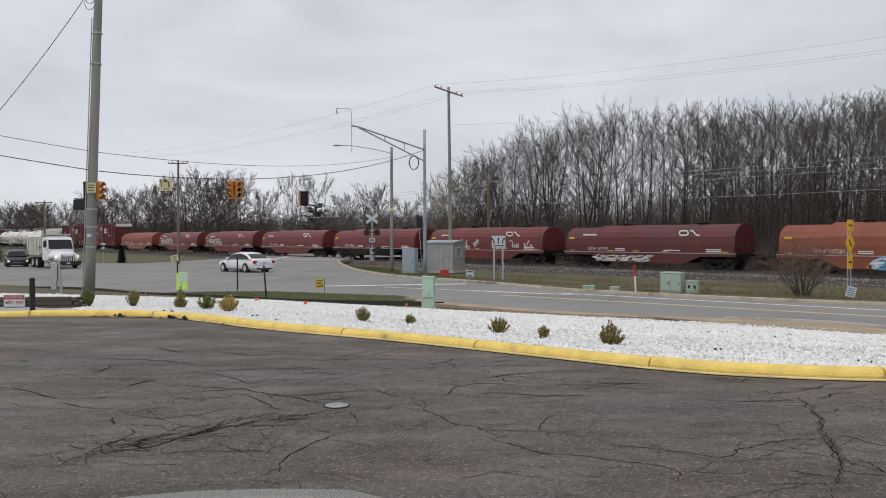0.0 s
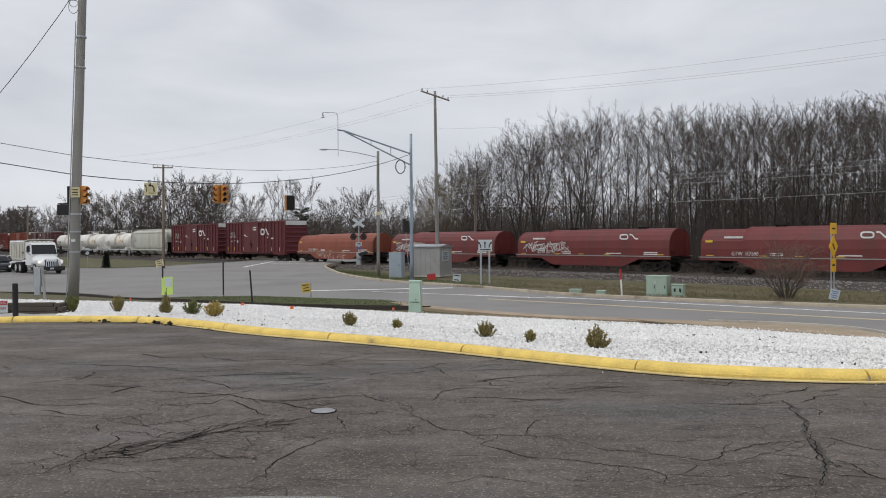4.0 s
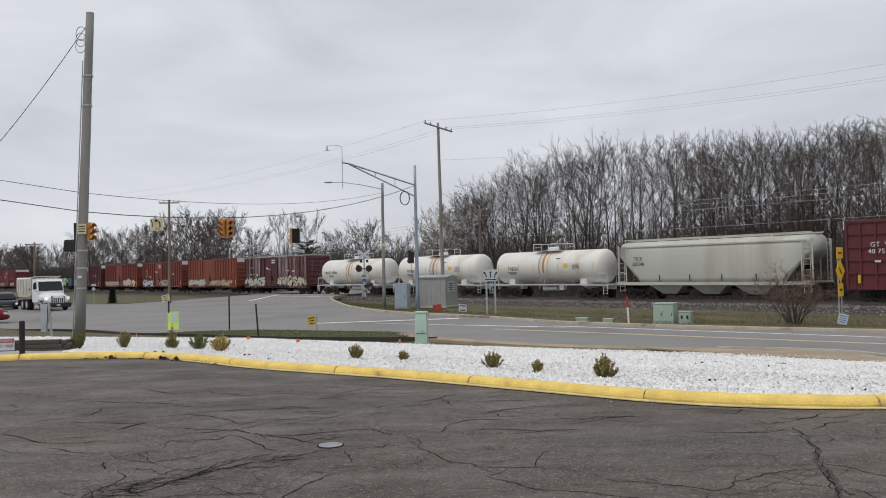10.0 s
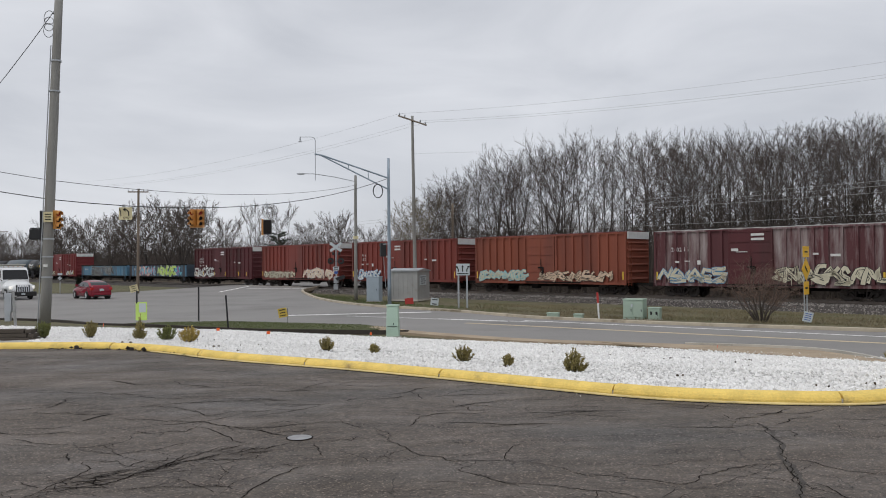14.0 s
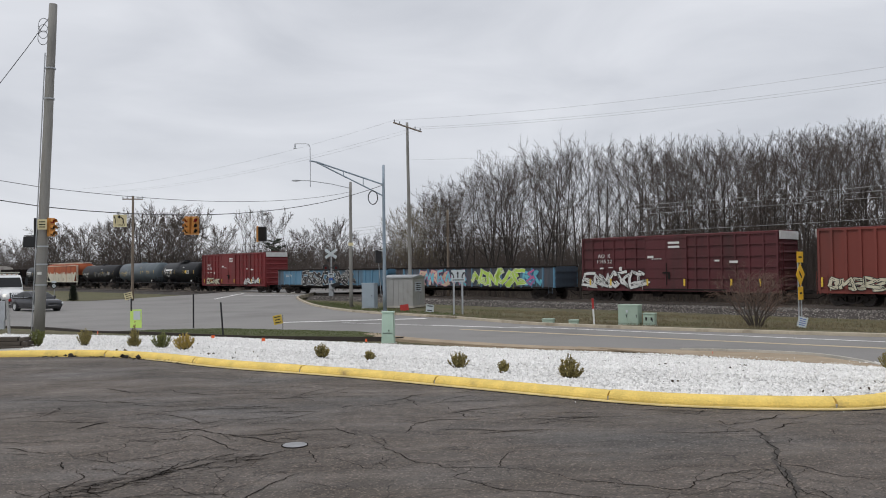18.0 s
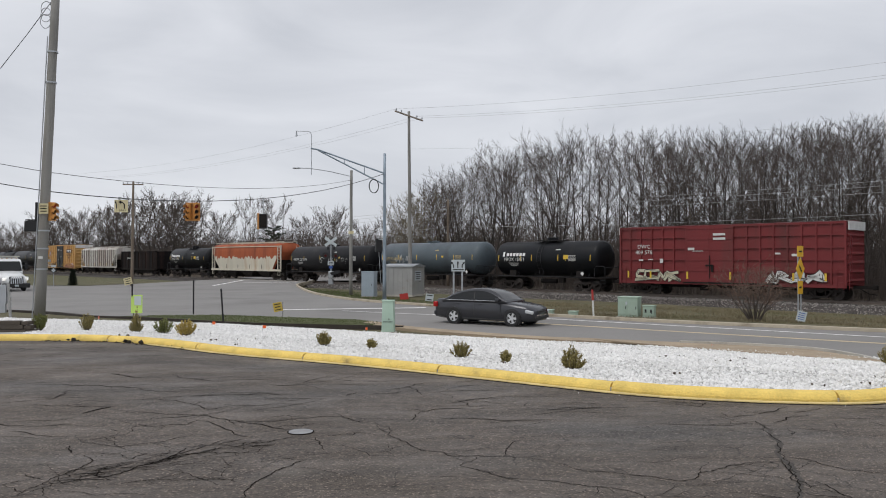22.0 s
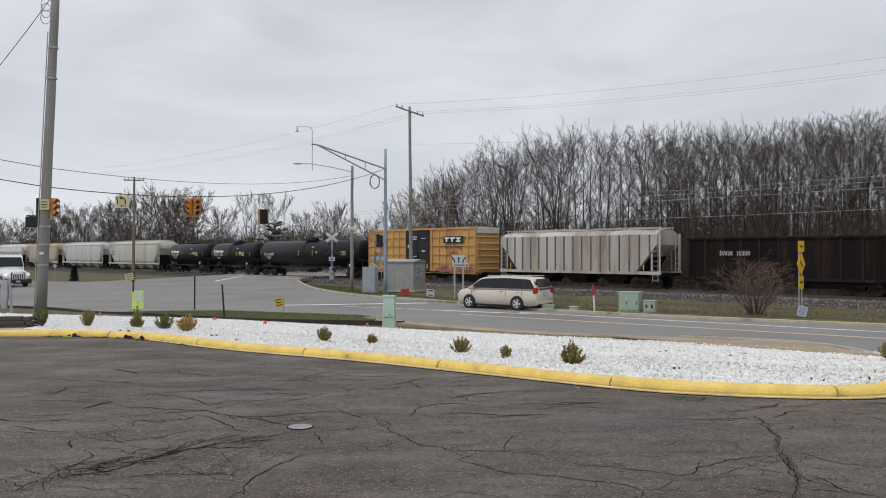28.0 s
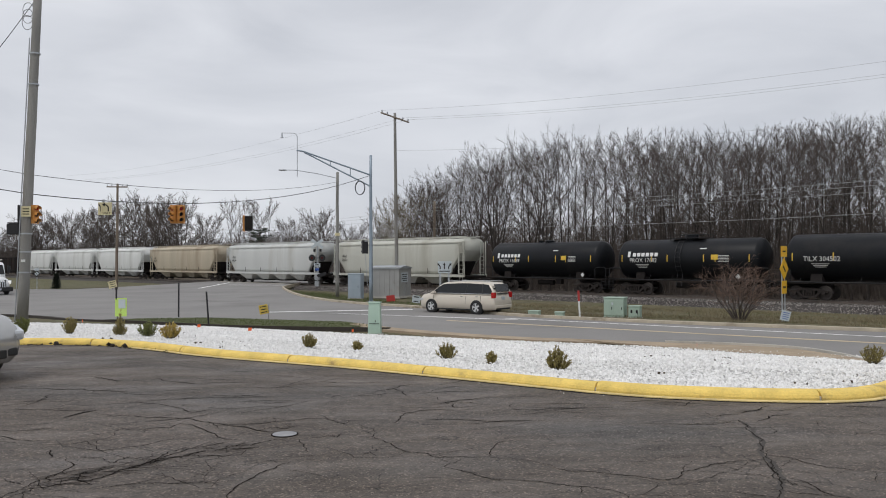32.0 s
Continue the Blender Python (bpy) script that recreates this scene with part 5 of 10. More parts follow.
    for dx in (0,):
        bm.faces.new([bm.verts.new((L / 2 - 1.6 + a, -1.40, 1.45 + b)) for a, b in ((0, -0.18), (0.18, 0), (0, 0.18), (-0.18, 0))])
    part("placard", bm, M["white_dull"], car)
    if number:
        a = math.asin(-0.12 / r)
        ob_y = -(r + 0.012) * math.cos(a)
        side_words(car, number, -L / 2 + 2.5, zc - 0.1, 0.32, ob_y - 0.012, cm, 0.95)
    if logo_bar:
        bm = bmesh.new()
        for k in range(6):
            on_shell(-L / 2 + 1.75 + 0.36 * k, 0.33, 0.27, 0.27, bm)
        on_shell(-L / 2 + 1.3, 0.36, 0.22, 0.42, bm)
        part("emblem", bm, M["white"], car, "white lettering block")
    if tag:
        scrawl(car, tag[0], tag[1], zc - 0.5, zc + 0.3, -(r + 0.02), M["g_white"], seed, 8, 0.04)
    return car


def hopper_car(s, L, top, side, label, bays=3, curved=True, ribs=0, lower=None, frame_m=None, number=None, seed=1, num_m=None):
    car = new_car("hopper_car", label, s)
    W = 1.55
    fm = frame_m or side
    z_sill = 1.32
    eave = top - 0.45
    inset = 1.75
    bm = bmesh.new()

    def section(x, zb):
        if curved:
            pts = []
            for k in range(9):
                t = k / 8
                z = zb + (eave - zb) * t
                bulge = 0.10 * math.sin(math.pi * min(1, max(0, (z - z_sill) / (eave - z_sill))))
                pts.append((x, -(W - 0.13 + bulge) if t < 1 else -(W - 0.16), z))
        else:
            pts = [(x, -W, zb + (eave - zb) * k / 8) for k in range(9)]
        roofp = [(x, -W * 0.72, eave + 0.27), (x, -W * 0.3, top - 0.06), (x, W * 0.3, top - 0.06), (x, W * 0.72, eave + 0.27)]
        return pts + roofp + [(x, -p[1], p[2]) for p in reversed(pts)]

    xs = [(-L / 2 + 0.35, eave - 0.75), (-L / 2 + 0.35 + inset, z_sill), (L / 2 - 0.35 - inset, z_sill), (L / 2 - 0.35, eave - 0.75)]
    loft(bm, [section(x, zb) for x, zb in xs])
    recalc(bm)
    part("body", bm, side, car, smooth=curved)
    if lower is not None:
        lb = bmesh.new()
        rows = []
        rnd = random.Random(seed)
        for k in range(61):
            x = -L / 2 + 1.0 + k * (L - 2.0) / 60
            zm = z_sill + 1.45 + rnd.uniform(-0.28, 0.28)
            zb = z_sill + max(0.0, (abs(x) - (L / 2 - 0.35 - inset)) / inset * (eave - 0.75 - z_sill))
            zm = max(zm, zb + 0.05)
            cols = []
            for q in range(6):
                z = zb + (zm - zb) * q / 5
                bulge = 0.10 * math.sin(math.pi * min(1, max(0, (z - z_sill) / (eave - z_sill))))
                cols.append((x, -(W - 0.115 + bulge), z))
            rows.append(cols)
        loft(lb, rows, closed=False)
        part("lower_side", lb, lower, car, "cream paint left below the rust")
    for yy in (-1, 1):
        bm = bmesh.new()
        box(bm, (L - 0.1, 0.1, 0.24), (0, yy * (W - 0.05), z_sill - 0.1))
        part("side_sill", bm, fm, car)
        bm = bmesh.new()
        box(bm, (L - 0.9, 0.07, 0.1), (0, yy * (W - 0.1), eave))
        part("top_chord", bm, fm, car)
    if ribs:
        bm = bmesh.new()
        for yy in (-1, 1):
            for i in range(ribs):
                x = -L / 2 + 0.5 + (i + 0.5) * (L - 1.0) / ribs
                zb = z_sill + max(0.0, (abs(x) - (L / 2 - 0.35 - inset)) / inset * (eave - 0.75 - z_sill))
                box(bm, (0.09, 0.11, eave - zb - 0.02), (x, yy * (W + 0.03), (eave + zb) / 2))
        # ribs darkened to carry their side shadows as well as rust
        part("side_ribs", bm, M["hop_rib_dark"], car)
    bm = bmesh.new()
    zr = top + 0.1
    box(bm, (L - 0.6, 0.7, 0.05), (0, 0, zr - 0.08))
    part("running_board", bm, fm, car)
    bm = bmesh.new()
    for y in (-0.95, 0.95):
        box(bm, (L - 0.7, 0.05, 0.06), (0, y, zr))
        for i in range(13):
            x = -L / 2 + 0.5 + i * (L - 1.0) / 12
            box(bm, (0.05, 0.05, 0.3), (x, y, zr - 0.14))
    part("roof_rail", bm, fm, car)
    bm = bmesh.new()
    for i in range(bays * 2):
        x = -L / 2 + 2.4 + (i + 0.5) * (L - 4.8) / (bays * 2)
        tube(bm, [(x, 0, top - 0.1), (x, 0, top + 0.06)], 0.36, 12)
    part("hatch_cover", bm, fm, car)
    span = L - 2 * inset - 1.6
    w = span / bays
    for i in range(bays):
        x = -span / 2 + (i + 0.5) * w
        bm = bmesh.new()
        loft(bm, [[(x - w * 0.47, -W + 0.2, z_sill - 0.1), (x + w * 0.47, -W + 0.2, z_sill - 0.1), (x + w * 0.47, W - 0.2, z_sill - 0.1), (x - w * 0.47, W - 0.2, z_sill - 0.1)],
                  [(x - w * 0.16, -0.8, 0.42), (x + w * 0.16, -0.8, 0.42), (x + w * 0.16, 0.8, 0.42), (x - w * 0.16, 0.8, 0.42)]])
        # ribbed or two-tone cars: dark bay colour covers grime and the shade underneath
        ou = part("hopper_bay", recalc(bm), fm if lower is None and not ribs else M["under"], car)
        bm = bmesh.new()
        box(bm, (w * 0.4, 1.8, 0.12), (x, 0, 0.38))
        tube(bm, [(x, -1.35, 0.4), (x, 1.35, 0.4)], 0.04, 6)
        part("outlet_gate", bm, M["under"], ou)
    bm = bmesh.new()
    box(bm, (L, 0.5, 0.3), (0, 0, 0.95))
    for e in (-1, 1):
        box(bm, (1.5, 2.8, 0.1), (e * (L / 2 - 0.75), 0, 1.15))
        box(bm, (0.1, 2.9, 0.25), (e * (L / 2 - 0.1), 0, 1.1))
        loft(bm, [[(e * (L / 2 - 0.4 - inset * 0.95), y, 1.2), (e * (L / 2 - 0.4 - inset * 0.85), y, 1.2), (e * (L / 2 - 0.6), y, eave - 0.8), (e * (L / 2 - 0.7), y, eave - 0.8)] for y in (-1.2, 1.2)])
    part("underframe", recalc(bm), M["under"], car)
    for e in (-1, 1):
        for y in (-1.45, 1.45):
            bm = bmesh.new()
            box(bm, (0.1, 0.08, eave - 1.0), (e * (L / 2 - 0.15), y, (eave + 1.1) / 2 + 0.05))
            box(bm, (0.08, 0.07, eave - 1.4), (e * (L / 2 - 0.85), y, (eave + 1.4) / 2))
            part("end_post", bm, fm, car)
        ladder(car, e * (L / 2 - 0.5), -1.5, 0.55, eave + 0.1, fm, 0.45, "x")
        ladder(car, e * (L / 2 - 0.08), 0.9, 0.6, eave + 0.1, fm, 0.45, "y")
    add_bogies(car, L / 2 - 1.7)
    add_couplers(car, L / 2, 1.1)
    f = -W - 0.03 if not ribs else -W - 0.1
    if number:
        for i, wd in enumerate(number):
            side_words(car, wd, -L / 2 + 2.0, 3.1 - 0.4 * i, 0.3, -(W - 0.02), num_m or M["black_metal"], 0.9)
    bm = bmesh.new()
    for x in np.linspace(-L / 2 + 1.4, L / 2 - 1.4, 6):
        flat_bar(bm, x, f - 0.01, z_sill + 0.32, 0.08, 0.5)
    part("reflector", bm, M["reflector"] if ribs else M["under"], car)
    return car


def gondola_car(s, L, H, side, label, nribs=14, seed=1, tags=(), number=None, cap=None, full=False):
    car = new_car("gondola_car", label, s)
    W, z0 = 1.5, 1.0
    zt = z0 + H
    for yy in (-1, 1):
        bm = bmesh.new()
        box(bm, (L, 0.06, H), (0, yy * W, z0 + H / 2))
        sd = part("side_wall", bm, side, car)
        bm = bmesh.new()
        for i in range(nribs + 1):
            x = -L / 2 + 0.08 + i * (L - 0.16) / nribs
            loft(bm, [[(x - 0.1, yy * W, z), (x - 0.06, yy * (W + 0.12), z), (x + 0.06, yy * (W + 0.12), z), (x + 0.1, yy * W, z)] for z in (z0, zt)])
        part("side_ribs", recalc(bm), M["gon_rib"] if side in (M["gon_blue"], M["gon_slate"]) else M["rust_rib"], sd)
        part("top_rail", bbox((L + 0.1, 0.2, 0.16), (0, yy * (W + 0.03), zt), bevel=0.02), cap or M["under"], car)
        part("side_sill", bbox((L, 0.16, 0.18), (0, yy * (W + 0.02), z0 - 0.02)), M["under"], car)
    for e in (-1, 1):
        bm = bmesh.new()
        box(bm, (0.08, 2 * W, H), (e * (L / 2 - 0.04), 0, z0 + H / 2))
        for k in range(3):
            box(bm, (0.16, 2 * W, 0.16), (e * L / 2, 0, z0 + 0.2 + k * H / 3))
        part("end_wall", bm, side, car)
        ladder(car, e * (L / 2 - 0.4), -W - 0.16, 0.5, zt - 0.1, side, 0.42, "x")
    bm = bmesh.new()
    box(bm, (L - 0.1, 2 * W - 0.1, 0.1), (0, 0, z0 + 0.05))
    box(bm, (L - 1, 0.6, 0.35), (0, 0, 0.8))
    for q in np.linspace(-L / 2 + 3, L / 2 - 3, 7):
        box(bm, (0.15, 2.7, 0.22), (q, 0, 0.88))
    if full:
        box(bm, (L - 4.5, 2.2, 0.55), (0, 0, 0.7), taper=1.2)
    part("floor", bm, M["under"], car)
    add_bogies(car, L / 2 - 1.8)
    add_couplers(car, L / 2, 1.1)
    f = -W - (0.13 if full else 0.045)
    if number:
        for i, (wd, x) in enumerate(number):
            side_words(car, wd, x, z0 + H * 0.62 - 0.0 * i, 0.32, f)
    for k, (x0, x1, fill, line, n, f2) in enumerate(tags):
        graffiti(car, x0, x1, z0 + 0.15, zt - 0.2, f - 0.085, M[fill] if fill else None, M[line], seed + 3 * k, n, fill2=M[f2] if f2 else None)
    return car


def build_train():
    for i, (s, hood, num, tag, logo) in enumerate((
            (252.0, "coil_orange", "GTW 187201", "paint", False), (233.6, "coil_dark", "GTW 187778", "fill", True), (215.7, "coil_red", "GTW 187604", "top", True), (198.0, "coil_red", "GTW 187655", None, False),
            (180.3, "coil_red", "GTW 187690", None, True), (162.5, "coil_red", "GTW 187742", "big", True), (144.4, "coil_red", "GTW 187817", "big", True), (126.0, "coil_orange", "GTW 187819", "line", False))):
        coil_car(s, M[hood], num, 20 + i, tag, logo, frame_m=M["under"] if s == 198.0 else None)
    for s, num in ((107.6, ("GT  W", "40 75 01")), (89.2, ("GT  W", "40 75 83"))):
        box_car(s, 15.9, 5.2, M["box_maroon"], "maroon high-cube boxcar with a white end band", "panels", 17, (-0.75, 4.2), True, None, None, num, 3, None, True)
    hopper_car(71.6, 15.4, 4.5, M["hop_grey"], "pale grey covered hopper with rounded sides", 3, True, 0, None, None, ("TILX", "333348"), 5)
    for i, (s, num) in enumerate(((56.2, None), (41.7, None), (27.0, "OLNX 718240"))):
        tank_car(s, 12.2, 1.42, M["tank_white"], "white tank car with rust streaks and a railed platform", M["white_dull"], num or "718336", M["black_metal"], "platform", 30 + i, (-0.6,), False, True)
    box_car(10.4, 15.8, 4.9, M["box_worn"], "weathered maroon boxcar with peeling grey paint and graffiti", "ribs", 17, (-0.6, 3.1), False, M["roof_grey"], M["box_dark"], ("2602 16",), 40,
            [(-7.3, -2.6, 1.1, 2.1, "g_cream", "g_blue", 6), (1.2, 7.4, 1.1, 2.25, "g_cream", "g_black", 8)])
    box_car(-7.9, 15.9, 5.0, M["box_orange"], "rusty orange boxcar with pale graffiti", "ribs", 18, (-0.4, 3.0), True, M["roof_red"], None, None, 50,
            [(-7.4, -1.9, 1.1, 1.9, "g_cream", "g_cyan", 9), (-0.6, 6.6, 1.1, 1.85, "g_peach", "g_black", 11)])
    box_car(-26.3, 16.0, 5.0, M["box_red"], "oxide-red boxcar with silver graffiti", "ribs", 18, (-0.9, 3.0), True, M["roof_red"], None, ("41 6", "10 38"), 60,
            [(-7.4, -3.4, 1.05, 2.0, "g_white", "g_blue", 6), (-1.2, 3.6, 1.05, 2.0, None, "g_white", 6)])
    box_car(-44.8, 16.0, 5.0, M["box_red"], "oxide-red boxcar with cream graffiti along the sill", "ribs", 18, (-0.5, 3.0), True, M["roof_red"], None, None, 70,
            [(-7.4, -0.6, 1.05, 1.8, "g_cream", "g_black", 10), (1.4, 6.8, 1.05, 2.1, "g_peach", "g_white", 8)])
    box_car(-63.1, 15.6, 5.0, M["box_dark"], "dark maroon boxcar with large white graffiti", "panels", 15, (-0.4, 3.4), True, M["roof_red"], None, ("AO  K", "1145 22"), 80,
            [(-7.5, -2.0, 1.05, 2.3, "g_white", "g_black", 7)])
    gondola_car(-83.7, 20.0, 1.75, M["gon_slate"], "slate-blue ribbed gondola with a lime graffiti piece", 17, 90,
                ((-6.4, -0.2, "g_peach", "g_pink", 8, "g_cyan"), (0.6, 6.6, "g_lime", "g_white", 6, "g_lime"), (6.6, 8.4, "g_cyan", "g_blue", 3, "g_pink")), (("3603", -7.9), ("26", -6.0)))
    gondola_car(-105.2, 20.2, 1.75, M["gon_blue"], "worn blue ribbed gondola with white line graffiti", 17, 95,
                ((-4.8, 0.0, "g_black", "g_white", 5, None), (1.0, 4.6, "g_black", "g_white", 4, None)), (("3603 84", -7.9),))
    box_car(-126.4, 16.3, 5.1, M["box_crimson"], "red high-cube boxcar with white graffiti on the sill", "panels", 17, (-0.9, 3.6), True, M["roof_red"], None, ("DWC", "409 578"), 100,
            [(-6.6, -3.4, 1.05, 1.8, "g_cream", "g_black", 4), (3.0, 6.6, 1.05, 1.9, "g_white", "g_black", 4)])
    tank_car(-142.2, 11.2, 1.45, M["tank_black"], "black tank car with white lettering", M["black_metal"], "PROX 15453", None, "rack", 110, None, True)
    tank_car(-156.6, 14.2, 1.5, M["tank_grey"], "blue-grey tank car with a double band", M["black_metal"], "UTLX 664438", M["stencil_tan"], "low", 111, (-0.25, 0.1), False, False, True, (-4.4, -2.2))
    tank_car(-172.9, 15.2, 1.42, M["tank_soot"], "sooty black tank car with faint scrawls", M["black_metal"], "PROX  221674", None, "low", 112, (0.2,), False, False, True, (-1.2, 5.0))
    hopper_car(-190.5, 17.2, 4.6, M["hop_rust"], "covered hopper rusted orange above cream paint", 3, True, 0, M["hop_cream"], M["hop_cream"], None, 113)
    tank_car(-206.5, 11.8, 1.45, M["tank_black"], "black tank car with white lettering", M["black_metal"], "PROX 17131", None, "rack", 114, None, True)
    gondola_car(-222.6, 13.0, 2.7, M["gon_black"], "black rusty open hopper car with ribs", 10, 115, (), (("SWIX", -3.6), ("10300", -3.6 + 1.2)), M["gon_black"], True)
    hopper_car(-239.2, 15.9, 4.55, M["hop_rib"], "stained white ribbed covered hopper", 3, False, 17, None, M["hop_rib"], None, 116)
    c = box_car(-257.7, 15.4, 5.2, M["box_yellow"], "faded yellow boxcar with a black sliding door", "panels", 15, (-0.1, 3.3), True, M["box_yellow"], M["black_metal"], None, 117,
                [(-7.5, -4.6, 1.02, 1.75, "g_peach", "g_black", 4), (-4.2, -1.9, 1.05, 2.0, None, "g_black", 5), (2.4, 7.4, 1.0, 1.5, "rust_pink", "rust_pink", 7)])
    stencil_bars(c, [(4.9, 4.0, 2.6, 0.62)], -1.69, M["black_metal"], "emblem_plate")
    stencil_bars(c, [(4.1, 4.14, 0.62, 0.15), (4.04, 3.93, 0.2, 0.3), (4.85, 4.14, 0.62, 0.15), (4.79, 3.93, 0.2, 0.3), (5.6, 4.14, 0.6, 0.12), (5.6, 3.98, 0.26, 0.2), (5.58, 3.84, 0.6, 0.12)], -1.705, M["white"], "emblem")
    side_words(c, "Railcar Pooling", 4.9, 3.3, 0.3, -1.69, M["black"])
    side_words(c, "Experts", 4.9, 2.8, 0.3, -1.69, M["black"])
    for q, mm, dx in ((-1, M["red"], 0.0), (1, M["blue"], 0.0), (-1, M["g_white"], 0.16), (1, M["g_white"], 0.16)):
        bm = bmesh.new()
        strip(bm, [(-5.2 - q * 0.5 + dx, 3.15), (-5.2 + q * 0.5 + dx, 4.15)], 0.17 if not dx else 0.06, -1.69 - 0.004 * (q > 0) - 0.002 * (dx > 0))
        part("cross_stroke", bm, mm, c, "coloured stroke of a crossed mark")["kind"] = "stuff"
    for wd, x, z in (("next", -6.5, 3.85), ("load", -6.5, 3.55), ("any", -3.9, 3.85), ("road", -3.9, 3.55)):
        side_words(c, wd, x, z, 0.2, -1.69, M["g_black"])
    side_words(c, "FBOX", -6.1, 2.72, 0.3, -1.69, M["g_black"], 1.2)
    for k, wd in enumerate(("50", "47", "01")):
        stencil_bars(c, [(-6.95 + 0.85 * k, 2.2, 0.62, 0.5)], -1.688, M["plate_blue"], "number_patch")
        side_words(c, wd, -6.95 + 0.85 * k, 2.2, 0.26, -1.70, M["white"])
    stencil_bars(c, [(-0.5, 4.35, 0.9, 0.07), (-0.5, 4.22, 0.9, 0.07), (-0.5, 4.09, 0.7, 0.07), (0.9, 4.15, 0.6, 0.05), (-1.3, 3.4, 0.14, 0.3), (0.9, 3.0, 0.5, 0.05), (0.9, 2.9, 0.5, 0.05), (-0.4, 2.4, 0.6, 0.06)], -1.745)
    stencil_bars(c, [(6.6, 1.62, 0.7, 0.34)], -1.71, M["white_dull"], "notice_plate")
    stencil_bars(c, [(6.6, 1.62, 0.5, 0.2)], -1.72, M["red"], "notice_mark")
    tank_car(-277.4, 20.2, 1.51, M["tank_black"], "very long black tank car with pale lettering", M["black_metal"], "TILX 304502", None, "rack", 118)
    tank_car(-294.5, 11.3, 1.45, M["tank_black"], "black tank car with white lettering", M["black_metal"], "PROX 17682", None, "rack", 119, None, True)
    tank_car(-307.3, 11.6, 1.45, M["tank_black"], "black tank car with white lettering", M["black_metal"], "PROX 16489", None, "low", 120, (0.0,), True)
    for s, L, m, lab, b in ((-325.5, 19.5, "hop_grey", "pale grey covered hopper with four bays", 4), (-347.8, 19.8, "hop_light", "light grey covered hopper with four bays", 4), (-369.8, 19.6, "hop_tan", "stained tan covered hopper", 4),
                            (-390.7, 17.9, "hop_white", "white covered hopper with rounded sides", 3), (-409.6, 17.8, "hop_white", "white covered hopper with rounded sides", 3), (-428.6, 17.8, "hop_white", "white covered hopper with rounded sides", 3)):
        hopper_car(s, L, 4.72, M[m], lab, b, True, 0, None, None, ("4063", "63634") if b == 4 else None, int(-s))
    for s in (-447.5, -466.5):
        gondola_car(s, 16.0, 2.5, M["gon_black"], "black rusty open hopper car with ribs", 10, int(-s), (), None, M["gon_black"], True)


build_train()


def move_train():
    times = (0, 4, 8, 12, 16, 20, 24, 28, 32)
    turn = pose(0, 0, 0, 0, 0, -math.degrees(TA))
    for car, s in TRAIN:
        walk(car, [(t, Matrix.Translation(track_at(s + train_s(t), TRACK_N)) @ turn) for t in times])
    # the wheels roll: one pair of wheelsets is keyed, and all others share their keys
    total = (train_s(32) - train_s(0)) / WHEEL_R
    n = 960
    for x in (-0.89, 0.89):
        ws = [w for w, wx in WHEELS if wx == x]
        rows = [(32.0 * k / n, Matrix.Translation((x, 0, WHEEL_R)) @ Matrix.Rotation(total * k / n, 4, "Y")) for k in range(n + 1)]
        walk(ws[0], rows)
        keys = ws[0].animation_data
        for w in ws[1:]:
            w.rotation_mode = "QUATERNION"
            w.animation_data_create()
            w.animation_data.action = keys.action
            w.animation_data.action_slot = keys.action_slot

# ---- poles, signals, wires ----


def round_pole(name, base, top, r0, r1, material, label, category="pole", seg=12):
    root = thing(name, label, category)
    bm = bmesh.new()
    b, t = Vector(base), Vector(top)
    k = 8
    rnd = random.Random(int(abs(b.x) * 100))
    pts = [b.lerp(t, i / k) + Vector((rnd.uniform(-0.012, 0.012), 0, 0)) for i in range(k + 1)]
    tube(bm, pts, [r0 + (r1 - r0) * i / k for i in range(k + 1)], seg)
    part("shaft", bm, material, root, smooth=True)
    return root


def cable(name, a, b, sag, r, material, label="thin overhead cable", parent=None, n=14):
    """A hanging cable as its own thing, or as a part."""
    a, b = Vector(a), Vector(b)
    bm = bmesh.new()
    pts = [a.lerp(b, i / n) - Vector((0, 0, sag * 4 * (i / n) * (1 - i / n))) for i in range(n + 1)]
    tube(bm, pts, r, 5)
    ob = part(name, bm, material, parent)
    if parent is None:
        tagged(ob, label, "cable", "overhead cables")
    return ob


def sag_at(a, b, sag, t):
    return Vector(a).lerp(Vector(b), t) - Vector((0, 0, sag * 4 * t * (1 - t)))


TP_BASE, TP_TOP = Vector((-14.2, 31.5, -0.95)), Vector((-13.62, 31.45, 12.15))


def tp(z):
    return TP_BASE.lerp(TP_TOP, (z - TP_BASE.z) / (TP_TOP.z - TP_BASE.z))


def signal_head(parent, at, rz, h=0.72, w=0.26, m=None, name="signal_head", lit=False, faces=3):
    """A three-lens traffic light with visors; local -y is its front."""
    m = m or M["sig_yellow"]
    bm = bmesh.new()
    box(bm, (w, w * 0.55, h), (0, 0, 0), bevel=0.015)
    hd = part(name, bm, m, parent)
    hd.matrix_basis = Matrix.Translation(at) @ pose(0, 0, 0, 0, 0, rz)
    for i in range(faces):
        z = h * (0.5 - (i + 0.5) / faces)
        bm = bmesh.new()
        r = w * 0.40
        pts = []
        for k in range(13):
            a = math.pi * (-0.12 + 1.24 * k / 12)
            pts.append((r * math.cos(a), r * math.sin(a)))
        loft(bm, [[(x, -w * 0.28, z + y) for x, y in pts], [(x, -w * 0.95, z + y - 0.02) for x, y in pts]], closed=False)
        part("visor", bm, m, hd)
        bm = bmesh.new()
        tube(bm, [(0, -w * 0.26, z), (0, -w * 0.30, z)], r * 0.9, 14)
        part("lens", bm, M["lens_red"] if (lit and i == 0) else M["black"], hd)
    return hd


